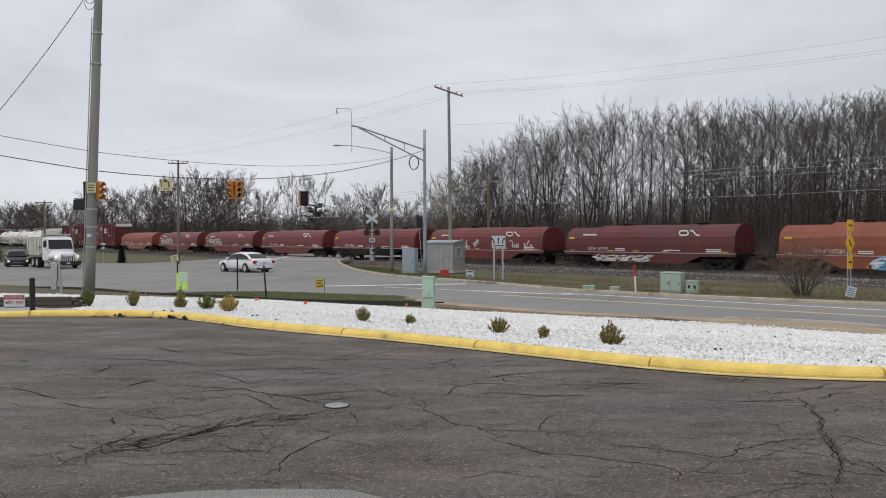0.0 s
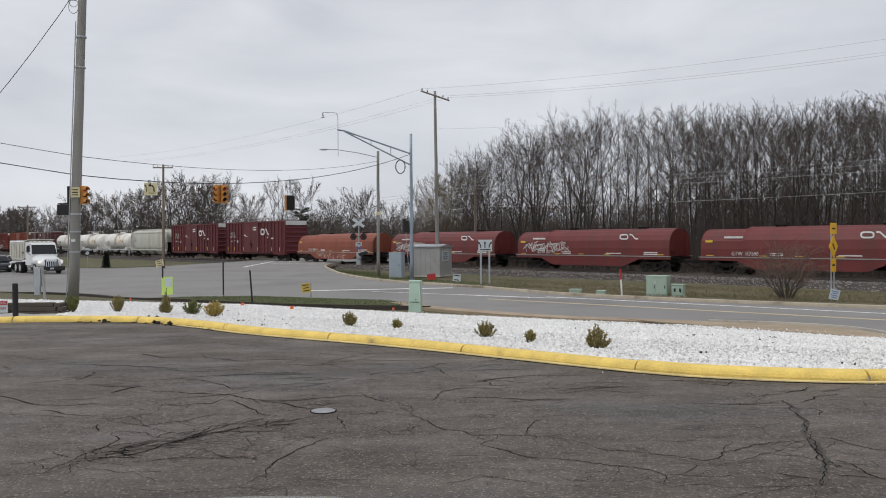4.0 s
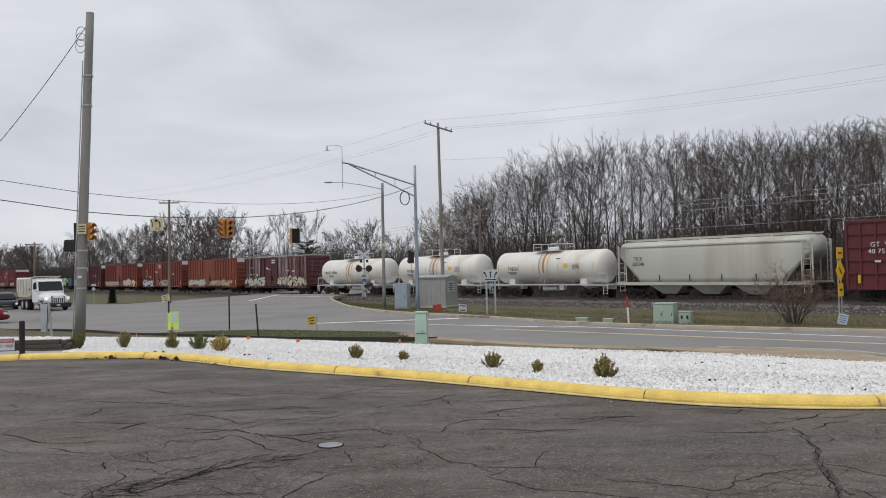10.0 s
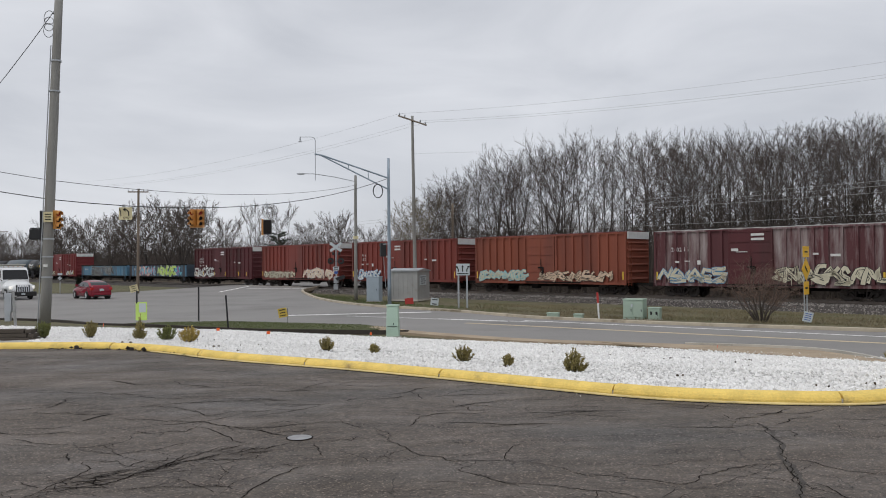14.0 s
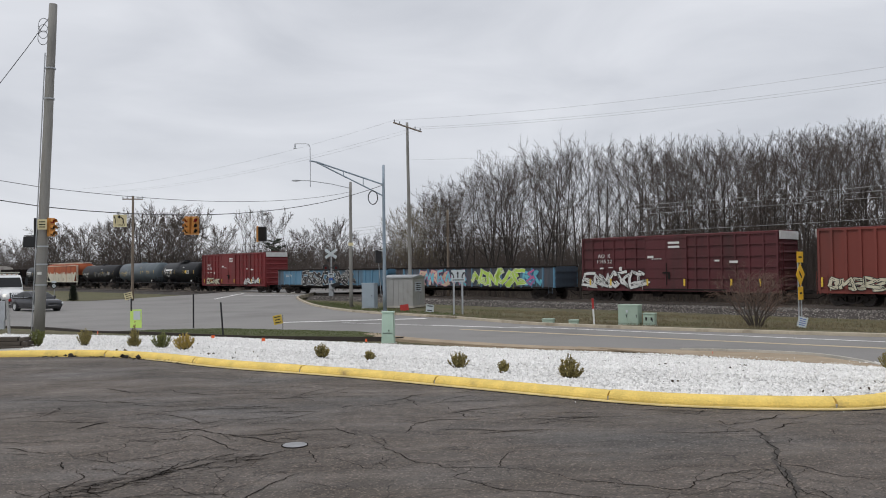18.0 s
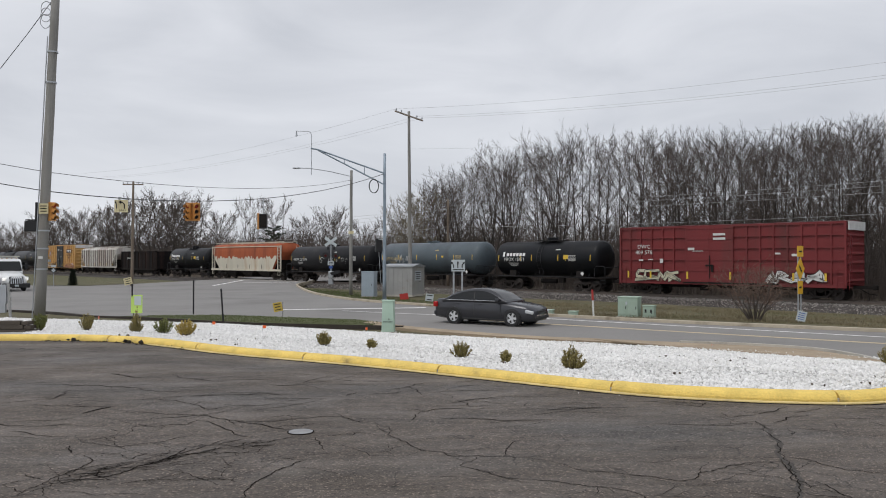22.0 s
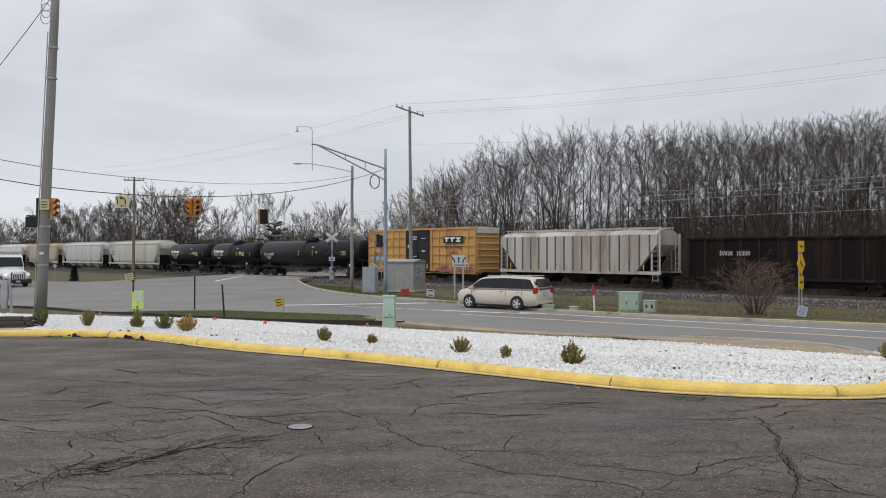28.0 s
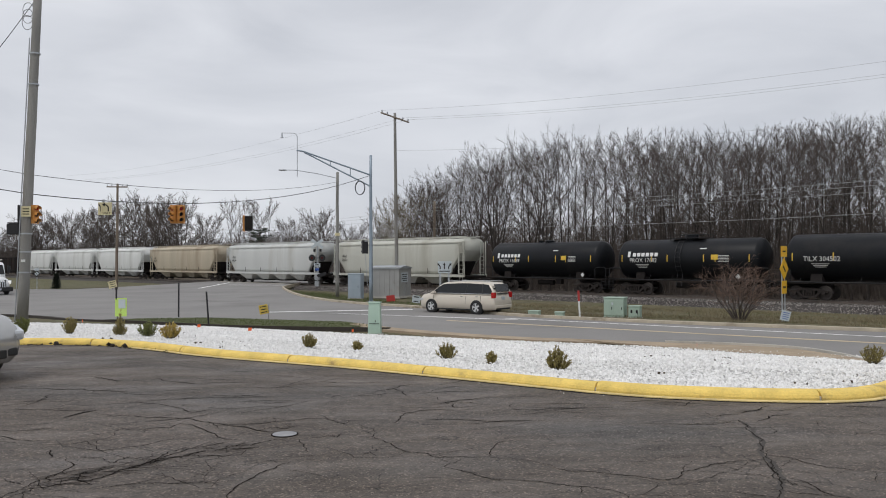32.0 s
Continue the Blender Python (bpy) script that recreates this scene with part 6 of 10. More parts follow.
M["lens_dark"] = mat("unlit_red_lens", (0.07, 0.008, 0.008), 0.25)
M["lens_red"] = mat("dark_red_lens", (0.30, 0.02, 0.015), 0.25)

tall = round_pole("strain_pole", TP_BASE, TP_TOP, 0.205, 0.15, M["pole_wood"], "tall weathered grey wooden strain pole in white stones", "pole", 16)
bm = bmesh.new()
tube(bm, [tp(-0.8) + Vector((-0.235, -0.08, 0)), tp(10.2) + Vector((-0.2, -0.08, 0))], 0.022, 8)
part("conduit", bm, M["galv"], tall, "pale conduit strapped to the pole")
bm = bmesh.new()
for z in (1.1, 1.9, 2.6, 8.4, 9.6):
    tube(bm, [tp(z) - Vector((0, 0, 0.03)), tp(z) + Vector((0, 0, 0.03))], 0.214 - 0.002 * z, 16, False)
part("strap", bm, M["galv"], tall)
bm = bmesh.new()
box(bm, (0.16, 0.01, 0.1), tp(1.55) + Vector((0.02, -0.21, 0)))
part("tag_plate", bm, M["white_dull"], tall)
signal_head(tall, tp(3.35) + Vector((-0.32, 0.05, 0)), 115, 0.72, 0.24, M["black_metal"])
signal_head(tall, tp(3.35) + Vector((0.30, -0.02, 0)), 60, 0.72, 0.26, None, lit=True)
bm = bmesh.new()
for z in (3.1, 3.6):
    tube(bm, [tp(z) + Vector((-0.34, 0, 0)), tp(z) + Vector((0.3, 0, 0))], 0.025, 6)
part("bracket", bm, M["galv"], tall)
bm = bmesh.new()
box(bm, (0.36, 0.012, 0.40), tp(3.45) + Vector((0.05, -0.23, 0)), bevel=0.003)
sp = part("sign_plate", bm, M["sign_pale"], tall, "small cream sign plate")
bm = bmesh.new()
for i in range(3):
    box(bm, (0.24, 0.004, 0.035), tp(3.45) + Vector((0.05, -0.239, 0.1 - 0.1 * i)))
part("writing_bar", bm, M["under"], sp)
bm = bmesh.new()
box(bm, (0.5, 0.26, 0.42), tp(2.78) + Vector((-0.5, 0.1, 0)), bevel=0.03)
for i in range(2):
    box(bm, (0.16, 0.3, 0.04), tp(2.78) + Vector((-0.62 + 0.24 * i, 0.1, 0.24)))
part("pedestrian_signal", bm, M["black_metal"], tall, "black pedestrian signal seen from behind")
bm = bmesh.new()
for k in range(3):
    pts = []
    for i in range(15):
        a = 2 * math.pi * i / 14
        pts.append(tp(11.3 - 0.25 * k) + Vector((-0.32 + 0.2 * math.cos(a), -0.05, 0.28 * math.sin(a))))
    tube(bm, pts, 0.012, 5)
part("cable_loop", bm, M["wire"], tall)
cable("guy_cable", tp(11.6) + Vector((-0.15, 0, 0)), (-27.5, 33.0, -0.4), 1.6, 0.014, M["wire"], "dark cable running down from the tall pole")

LP = Vector((-1.27, 55.8, -1.40))
lightpole = round_pole("mast_arm_pole", LP, LP + Vector((0, 0, 10.4)), 0.14, 0.09, M["galv_blue"], "blue-grey steel pole with a long truss mast arm", "pole", 12)
bm = bmesh.new()
tube(bm, [LP + Vector((0, 0, 0)), LP + Vector((0, 0, 0.06))], 0.26, 10)
part("base_plate", bm, M["galv"], lightpole)
tip = Vector((-6.42, 55.3, 9.25))
bm = bmesh.new()
tube(bm, [LP + Vector((-0.05, 0, 9.0)), tip + Vector((0.5, 0.1, -0.08)), tip], 0.055, 8)
tube(bm, [LP + Vector((-0.05, 0, 8.2)), tip + Vector((0.5, 0.1, -0.12))], 0.05, 8)
for f in (0.3, 0.6):
    a = (LP + Vector((-0.05, 0, 9.0))).lerp(tip + Vector((0.5, 0.1, -0.08)), f)
    b = (LP + Vector((-0.05, 0, 8.2))).lerp(tip + Vector((0.5, 0.1, -0.12)), f)
    tube(bm, [a, b], 0.03, 6)
part("truss_arm", bm, M["galv_blue"], lightpole)
bm = bmesh.new()
tube(bm, [tip + Vector((0.05, 0, -1.85)), tip + Vector((0.05, 0, 0.95)), tip + Vector((-0.05, 0, 1.15)), tip + Vector((-0.25, 0, 1.2)), tip + Vector((-1.0, 0, 1.2))], 0.025, 6)
tube(bm, [tip + Vector((-1.0, 0, 1.22)), tip + Vector((-1.0, 0, 0.95)), tip + Vector((-1.0, 0, 0.86))], [0.03, 0.06, 0.13], 8)
part("sensor_rod", bm, M["galv"], lightpole)
signal_head(lightpole, LP + Vector((-0.42, 0.1, 3.9)), 200, 0.95, 0.42, M["black_metal"], "signal_head")
bm = bmesh.new()
tube(bm, [LP + Vector((-0.45, 0, 4.3)), LP + Vector((0, 0, 4.3))], 0.03, 6)
tube(bm, [LP + Vector((-0.4, 0.05, 3.4)), LP + Vector((-0.25, 0, 1.2)), LP + Vector((-0.12, 0, 1.0))], 0.02, 5)
part("bracket", bm, M["galv"], lightpole)

UP = Vector((0.64, 63.7, -1.45))
util = round_pole("utility_pole", UP, UP + Vector((-0.12, 0, 14.95)), 0.17, 0.11, M["pole_wood"], "slender wooden utility pole with a single crossarm", "pole", 10)
arm_dir = Vector((0.70, 0.70, -0.11)).normalized()
arm_c = UP + Vector((-0.1, -0.14, 14.55))
bm = bmesh.new()
a, b = arm_c - arm_dir * 1.6, arm_c + arm_dir * 1.6
loft(bm, [[p + Vector(q) for q in ((-0.05, -0.05, -0.06), (0.05, -0.05, -0.06), (0.05, 0.05, 0.06), (-0.05, 0.05, 0.06))] for p in (a, b)])
part("crossarm", recalc(bm), M["pole_dark"], util)
for k in (-1.5, -0.9, 0.9, 1.5):
    bm = bmesh.new()
    tube(bm, [arm_c + arm_dir * k + Vector((0, 0, 0.05)), arm_c + arm_dir * k + Vector((0, 0, 0.16)), arm_c + arm_dir * k + Vector((0, 0, 0.26))], [0.02, 0.06, 0.045], 8)
    part("insulator", bm, M["galv"], util)
for k in (-1.5, 0.9, 1.5):
    p = arm_c + arm_dir * k + Vector((0, 0, 0.2))
    cable("power_line", p, p + RD * 44 + RN * (1.0) + Vector((0, 0, 0.2)), 0.7, 0.008, M["wire_grey"], "thin grey power line")
    cable("power_line", p, p - RD * 52 + RN * 9 + Vector((0, 0, -1.5)), 0.9, 0.007, M["wire_grey"], "thin grey power line")
cable("power_line", UP + Vector((-0.1, 0, 11.9)), UP + RD * 44 + Vector((0, 0, 12.1)), 0.8, 0.007, M["wire_grey"], "thin grey power line")

WP = Vector((-4.16, 63.9, -1.40))
wood = round_pole("street_lamp", WP, WP + Vector((0.02, 0, 10.1)), 0.15, 0.11, M["pole_wood"], "grey-brown wooden street-lamp pole with a long arm", "street lamp", 10)
bm = bmesh.new()
tube(bm, [WP + Vector((0, 0, 9.6)), WP + Vector((-1.6, -0.2, 9.95)), WP + Vector((-3.3, -0.35, 10.2)), WP + Vector((-4.0, -0.4, 10.2))], 0.03, 7)
part("arm", bm, M["galv"], wood)
bm = bmesh.new()
c = WP + Vector((-4.3, -0.42, 10.18))
loft(bm, [[c + Vector((x, w * math.cos(t), 0.5 * w * math.sin(t) + 0.02)) for t in [2 * math.pi * k / 8 for k in range(8)]] for x, w in ((-0.35, 0.05), (-0.2, 0.14), (0.1, 0.15), (0.35, 0.06))])
part("lamp_head", recalc(bm), M["galv"], wood)
bm = bmesh.new()
box(bm, (0.42, 0.02, 0.24), WP + Vector((0.02, -0.17, 5.05)))
part("sign_plate", bm, M["sign_pale"], wood)

# signal span wire from the strain pole to the mast pole
SPAN_A, SPAN_B = tp(4.15), LP + Vector((-0.08, 0, 8.95))
SPAN_SAG = 1.02
cable("span_wire", SPAN_A, SPAN_B, SPAN_SAG, 0.019, M["wire"], "thin dark signal span cable")
cable("span_wire", SPAN_A, (-33, 25, 7.9), 0.2, 0.018, M["wire"], "thin dark signal span cable")
cable("messenger_wire", WP + Vector((0, 0, 9.3)), tp(4.9), 0.66, 0.012, M["wire"], "thin black cable between poles")
cable("messenger_wire", tp(4.9), (-34, 27, 9.3), 0.3, 0.012, M["wire"], "thin black cable between poles")
bm = bmesh.new()
cc = LP + Vector((-0.76, -0.3, 8.05))
for q in range(3):
    tube(bm, [cc + Vector((0.33 * math.cos(2 * math.pi * i / 24) + 0.01 * q, 0.03 * q, 0.48 * math.sin(2 * math.pi * i / 24))) for i in range(25)], 0.03, 6)
tagged(part("cable_coil", bm, M["wire"]), "spare cable coil hung from the span wire", "cable coil")


def on_span(x_over_y):
    """The place on the span wire seen under that slope x / y."""
    lo, hi = 0.0, 1.0
    for _ in range(40):
        mid = (lo + hi) / 2
        p = sag_at(SPAN_A, SPAN_B, SPAN_SAG, mid)
        if p.x / p.y < x_over_y:
            lo = mid
        else:
            hi = mid
    return sag_at(SPAN_A, SPAN_B, SPAN_SAG, lo)


def hanger(root, p, drop):
    bm = bmesh.new()
    tube(bm, [p + Vector((0, 0, 0.05)), p - Vector((0, 0, drop))], 0.022, 6)
    box(bm, (0.12, 0.08, 0.1), p)
    part("hanger", bm, M["galv"], root)


p = on_span(-0.2636)
sig = thing("traffic_signal", "yellow four-way traffic signal hanging from the span wire", "traffic light")
hanger(sig, p, 0.12)
c = p - Vector((0, 0, 0.12 + 0.40))
for i, (dx, dy, rz) in enumerate(((-0.17, -0.1, -25), (0.17, -0.1, 30), (-0.13, 0.2, 150), (0.16, 0.2, 210))):
    signal_head(sig, c + Vector((dx, dy, 0)), rz, 0.78, 0.27, None, lit=(i < 2))
bm = bmesh.new()
box(bm, (0.6, 0.4, 0.06), c + Vector((0, 0.05, 0.41)))
box(bm, (0.6, 0.4, 0.06), c + Vector((0, 0.05, -0.41)))
part("tie_bar", bm, M["sig_yellow"], sig)

p = on_span(-0.1755)
sig2 = thing("traffic_signal", "boxy traffic signal with a black back on a long hanger", "traffic light")
hanger(sig2, p, 0.75)
c = p - Vector((0, 0, 1.25))
bm = bmesh.new()
box(bm, (0.42, 0.34, 0.82), c, bevel=0.03)
part("back_box", bm, M["black_metal"], sig2)
bm = bmesh.new()
box(bm, (0.10, 0.40, 0.88), c + Vector((-0.26, 0.02, 0)), bevel=0.02)
part("side_case", bm, M["sig_yellow"], sig2)
bm = bmesh.new()
box(bm, (0.34, 0.02, 0.70), c + Vector((0.02, -0.18, 0)))
part("door_panel", bm, M["under"], sig2)

p = on_span(-0.3535)
sgn = thing("lane_sign", "pale yellow left-turn lane sign hanging from the span wire", "traffic sign")
hanger(sgn, p, 0.12)
c = p - Vector((0, 0, 0.34))
for dx, rz, w in ((-0.15, -30, 0.20), (0.13, 8, 0.42)):
    bm = bmesh.new()
    box(bm, (w, 0.02, 0.54), (0, 0, 0), bevel=0.004)
    pn = part("panel", bm, M["sign_pale"], sgn)
    pn.matrix_basis = Matrix.Translation(c + Vector((dx, 0, 0))) @ pose(0, 0, 0, 0, 0, rz)
    bm = bmesh.new()
    strip(bm, [(w * 0.18, -0.12), (w * 0.15, 0.08), (-w * 0.05, 0.16), (-w * 0.22, 0.17)], 0.05, -0.013)
    bm.faces.new([bm.verts.new((x, -0.013, z)) for x, z in ((-w * 0.15, 0.26), (-w * 0.42, 0.17), (-w * 0.15, 0.08))])
    part("arrow", bm, M["black"], pn)
    if w > 0.4:
        writing("word", "ONLY", 0.085, M["black"], pn, pose(0, -0.014, -0.19, 90, 0, 0))

# far pole lines
pl = round_pole("utility_pole", (-28.83, 85.6, -1.5), (-28.75, 85.6, 9.8), 0.16, 0.11, M["pole_dark"], "wooden utility pole with a crossarm beside the railway", "pole", 10)
bm = bmesh.new()
box(bm, (2.35, 0.1, 0.12), (-28.75, 85.5, 9.45), (0, 1.5, -12))
part("crossarm", bm, M["pole_dark"], pl)
for k in (-1.1, -0.6, 0.6, 1.1):
    bm = bmesh.new()
    tube(bm, [(-28.75 + k, 85.5 - 0.2 * k, 9.5), (-28.75 + k, 85.5 - 0.2 * k, 9.72)], 0.05, 6)
    part("insulator", bm, M["galv"], pl)
pl2 = round_pole("utility_pole", (-77, 152, -1.5), (-77, 152, 8.6), 0.2, 0.15, M["pole_dark"], "distant wooden utility pole with a crossarm", "pole", 8)
bm = bmesh.new()
box(bm, (3.4, 0.14, 0.16), (-77, 151.8, 8.2))
part("crossarm", bm, M["pole_dark"], pl2)
rp = track_at(-60.9, 60.0, -1.6)
pl3 = round_pole("utility_pole", rp, rp + Vector((0, 0, 9.6)), 0.17, 0.13, M["pole_dark"], "wooden pole at the edge of the woods", "pole", 8)
for z in (8.9, 8.55, 8.1, 6.6):
    a = rp + Vector((0, -0.1, z))
    cable("railway_line_wire", a, a + TD * 62 + Vector((0, 0, 0.1)), 0.45, 0.011, M["wire_pale"], "grey wire along the edge of the woods")
    cable("railway_line_wire", a, a - TD * 60 + Vector((0, 0, -0.6)), 0.5, 0.011, M["wire_pale"], "grey wire along the edge of the woods")

# ---- level crossing signal ----


def crossing_signal():
    b = Vector((-7.6, 84.6, -1.2))
    root = thing("crossing_signal", "railway crossing mast with crossbuck and black flashers", "crossing signal", "", Matrix.Translation(b) @ pose(0, 0, 0, 0, 0, -8))
    bm = bmesh.new()
    tube(bm, [(0, 0, 0), (0, 0, 4.7)], 0.075, 10)
    part("mast", bm, M["galv"], root)
    part("base_box", bbox((0.5, 0.5, 0.6), (0, 0, 0.3), bevel=0.03), M["galv"], root)
    for r in (35, -35):
        bl = part("crossbuck_blade", bbox((1.5, 0.03, 0.3), (0, 0, 0), bevel=0.004), M["sign_white"], root)
        bl.matrix_basis = pose(0, -0.1 - 0.02 * (r > 0), 4.55, 0, r, 0)
    bm = bmesh.new()
    tube(bm, [(-0.7, -0.1, 3.05), (0.7, -0.1, 3.05)], 0.04, 6)
    part("flasher_bar", bm, M["black_metal"], root)
    for x in (-0.55, 0.55):
        bm = bmesh.new()
        tube(bm, [(x, -0.14, 3.05), (x, -0.17, 3.05)], 0.36, 20)
        fl = part("flasher_backboard", bm, M["black"], root)
        bm = bmesh.new()
        tube(bm, [(x, -0.17, 3.05), (x, -0.2, 3.05)], 0.14, 14)
        part("lens", bm, M["lens_dark"], fl)
    sg = part("sign_plate", bbox((0.66, 0.02, 0.42), (0, -0.1, 2.25)), M["sign_white"], root, "white sign plate below the flashers")
    bm = bmesh.new()
    box(bm, (0.4, 0.004, 0.08), (0, -0.114, 2.34))
    box(bm, (0.5, 0.004, 0.08), (0, -0.114, 2.18))
    part("writing_bar", bm, M["black"], sg)
    part("notice", bbox((0.4, 0.02, 0.24), (0, -0.1, 1.82)), M["blue"], root, "small blue notice")
    bell = bmesh.new()
    tube(bell, [(0, 0, 4.7), (0, 0, 4.82), (0, 0, 4.9)], [0.12, 0.14, 0.03], 10)
    part("bell", bell, M["black_metal"], root)
    for x in (-0.3, 0.35):
        part("side_light", bbox((0.22, 0.24, 0.3), (x, -0.05, 3.85), bevel=0.04), M["black_metal"], root)
    part("gate_mechanism", bbox((0.5, 0.5, 0.7), (0.05, -0.15, 1.05), bevel=0.04), M["galv"], root)
    bm = bmesh.new()
    prism(bm, [(0.0, 1.25), (0.9, 1.55), (1.1, 1.4), (1.0, 1.2), (0.2, 0.95)], -0.5, -0.42)
    part("counterweight", recalc(bm), M["black_metal"], root)
    return root


crossing_signal()

# ---- trackside and roadside equipment ----


def bungalow():
    root = thing("signal_bungalow", "grey steel signal bungalow with a low gable roof", "equipment shed", "", pose(0.15, 62.8, -1.42, 0, 0, -20))
    A, B_, H = 2.4, 2.9, 2.42
    part("plinth", bbox((A + 0.15, B_ + 0.15, 0.14), (0, 0, 0.07)), M["concrete"], root)
    bm = bmesh.new()
    loft(bm, [[(-A / 2, y, 0.14), (A / 2, y, 0.14), (A / 2, y, H), (0, y, H + 0.001), (-A / 2, y, H)] for y in (-B_ / 2, B_ / 2)])
    part("body", recalc(bm), M["cab_grey"], root)
    bm = bmesh.new()
    loft(bm, [[(x, -B_ / 2 - 0.1, H - 0.04), (x, 0, H + 0.14), (x, B_ / 2 + 0.1, H - 0.04), (x, B_ / 2 + 0.1, H - 0.1), (x, -B_ / 2 - 0.1, H - 0.1)] for x in (-A / 2 - 0.1, A / 2 + 0.1)])
    part("roof", recalc(bm), M["galv"], root)
    for x in (-A / 2 + 0.03, A / 2 - 0.03):
        for y in (-B_ / 2 - 0.01, B_ / 2 + 0.01):
            part("corner_trim", bbox((0.07, 0.05, H - 0.2), (x, y, H / 2 + 0.05)), M["cab_grey"], root)
    for i in range(5):
        part("wall_rib", bbox((0.03, 0.025, H - 0.35), (-A / 2 + 0.4 + i * 0.4, -B_ / 2 - 0.012, H / 2 + 0.05)), M["cab_grey"], root)
    d = part("door", bbox((0.03, 0.9, 1.9), (A / 2 + 0.015, 0.55, 1.12)), M["cab_grey"], root)
    part("handle", bbox((0.05, 0.12, 0.04), (A / 2 + 0.05, 0.2, 1.15)), M["black_metal"], d)
    sg = part("sign_plate", bbox((0.02, 1.55, 0.75), (A / 2 + 0.03, -0.2, 1.62)), M["sign_white"], root, "white notice board")
    bm = bmesh.new()
    for i in range(4):
        box(bm, (0.005, 1.25 - 0.25 * (i % 2), 0.07), (A / 2 + 0.043, -0.2, 1.86 - 0.16 * i))
    part("writing_bar", bm, M["under"], sg)


bungalow()


def cabinet(name, at, size, rz, m, label, doors=1, taper=1.0, lid=True):
    root = thing(name, label, "utility cabinet", "", Matrix.Translation(at) @ pose(0, 0, 0, 0, 0, rz))
    w, d, h = size
    part("plinth", bbox((w + 0.12, d + 0.12, 0.1), (0, 0, 0.0)), M["concrete"], root)
    part("body", bbox((w, d, h - 0.05), (0, 0, (h - 0.05) / 2 + 0.05), bevel=0.015, taper=taper), m, root)
    if lid:
        part("lid", bbox((w * taper + 0.05, d * taper + 0.05, 0.06), (0, 0, h + 0.03), bevel=0.015), m, root)
    for i in range(doors):
        x = (i - (doors - 1) / 2) * w / doors
        dr = part("door", bbox((w / doors - 0.06, 0.02, h - 0.24), (x, -d / 2 - 0.012, h / 2 + 0.02), bevel=0.005), m, root)
        part("handle", bbox((0.03, 0.03, 0.14), (x + (w / doors) * 0.32, -d / 2 - 0.035, h / 2)), M["black_metal"], dr)
    return root


cabinet("signal_cabinet", (-2.55, 61.2, -1.42), (1.05, 0.7, 1.9), -20, M["cab_blue"], "blue-grey traffic signal cabinet on a concrete pad", 1)
x1 = cabinet("transformer", (11.4, 39.0, -1.40), (1.0, 0.8, 0.98), -30, M["cab_green"], "pale green pad-mounted transformer on the verge", 2)
x2 = cabinet("utility_cabinet", (12.2, 38.35, -1.40), (0.56, 0.5, 0.58), -30, M["cab_green"], "small pale green utility box on the verge", 1)
bm = bmesh.new()
for x in (-0.12, 0.14):
    box(bm, (0.09, 0.006, 0.16), (x, -0.285, 0.36))
part("label_plate", bm, M["black"], x2)
bm = bmesh.new()
box(bm, (0.09, 0.006, 0.14), (-0.06, -0.435, 0.72))
part("label_plate", bm, M["sign_white"], x1)
cabinet("handhole_box", (7.54, 40.5, -1.42), (0.58, 0.4, 0.26), -25, M["cab_green"], "low green handhole box in the grass", 0)
cabinet("handhole_box", (8.62, 39.35, -1.42), (0.44, 0.36, 0.26), -25, M["cab_green"], "low green handhole box in the grass", 0)
g = cabinet("pedestal", (-0.58, 31.3, -1.42), (0.50, 0.42, 1.24), -8, M["cab_mint"], "mint green plastic utility pedestal in white stones", 0, 0.88)
bm = bmesh.new()
box(bm, (0.03, 0.02, 0.06), (0.05, -0.21, 0.55))
box(bm, (0.38, 0.012, 0.02), (0, -0.213, 0.45))
part("latch", bm, M["black_metal"], g)


def lane_use_sign():
    root = thing("lane_use_sign", "white three-arrow lane sign on two steel posts", "traffic sign", "", pose(3.5, 49.6, -1.42, 0, 0, -6))
    for x in (-0.27, 0.27):
        part("post", bbox((0.11, 0.06, 2.35), (x, 0, 1.17)), M["galv"], root)
    pn = part("panel", bbox((0.86, 0.02, 0.74), (0.02, -0.05, 2.52), bevel=0.005), M["sign_white"], root)
    for x, bend in ((-0.27, -1), (0.0, 0), (0.27, 1)):
        bm = bmesh.new()
        top = (x + bend * 0.08, 2.66)
        strip(bm, [(x, 2.38), (x, 2.54), top], 0.07, -0.064)
        dx, dz = (bend * 0.7, 0.7) if bend else (0, 1)
        bm.faces.new([bm.verts.new((top[0] + u, -0.064, top[1] + v)) for u, v in ((dx * 0.14, dz * 0.14), (-dz * 0.09, dx * 0.09), (dz * 0.09, -dx * 0.09))])
        part("arrow", bm, M["black"], pn)
    bm = bmesh.new()
    box(bm, (0.7, 0.004, 0.06), (0.02, -0.062, 2.26))
    part("writing_bar", bm, M["under"], pn)


lane_use_sign()


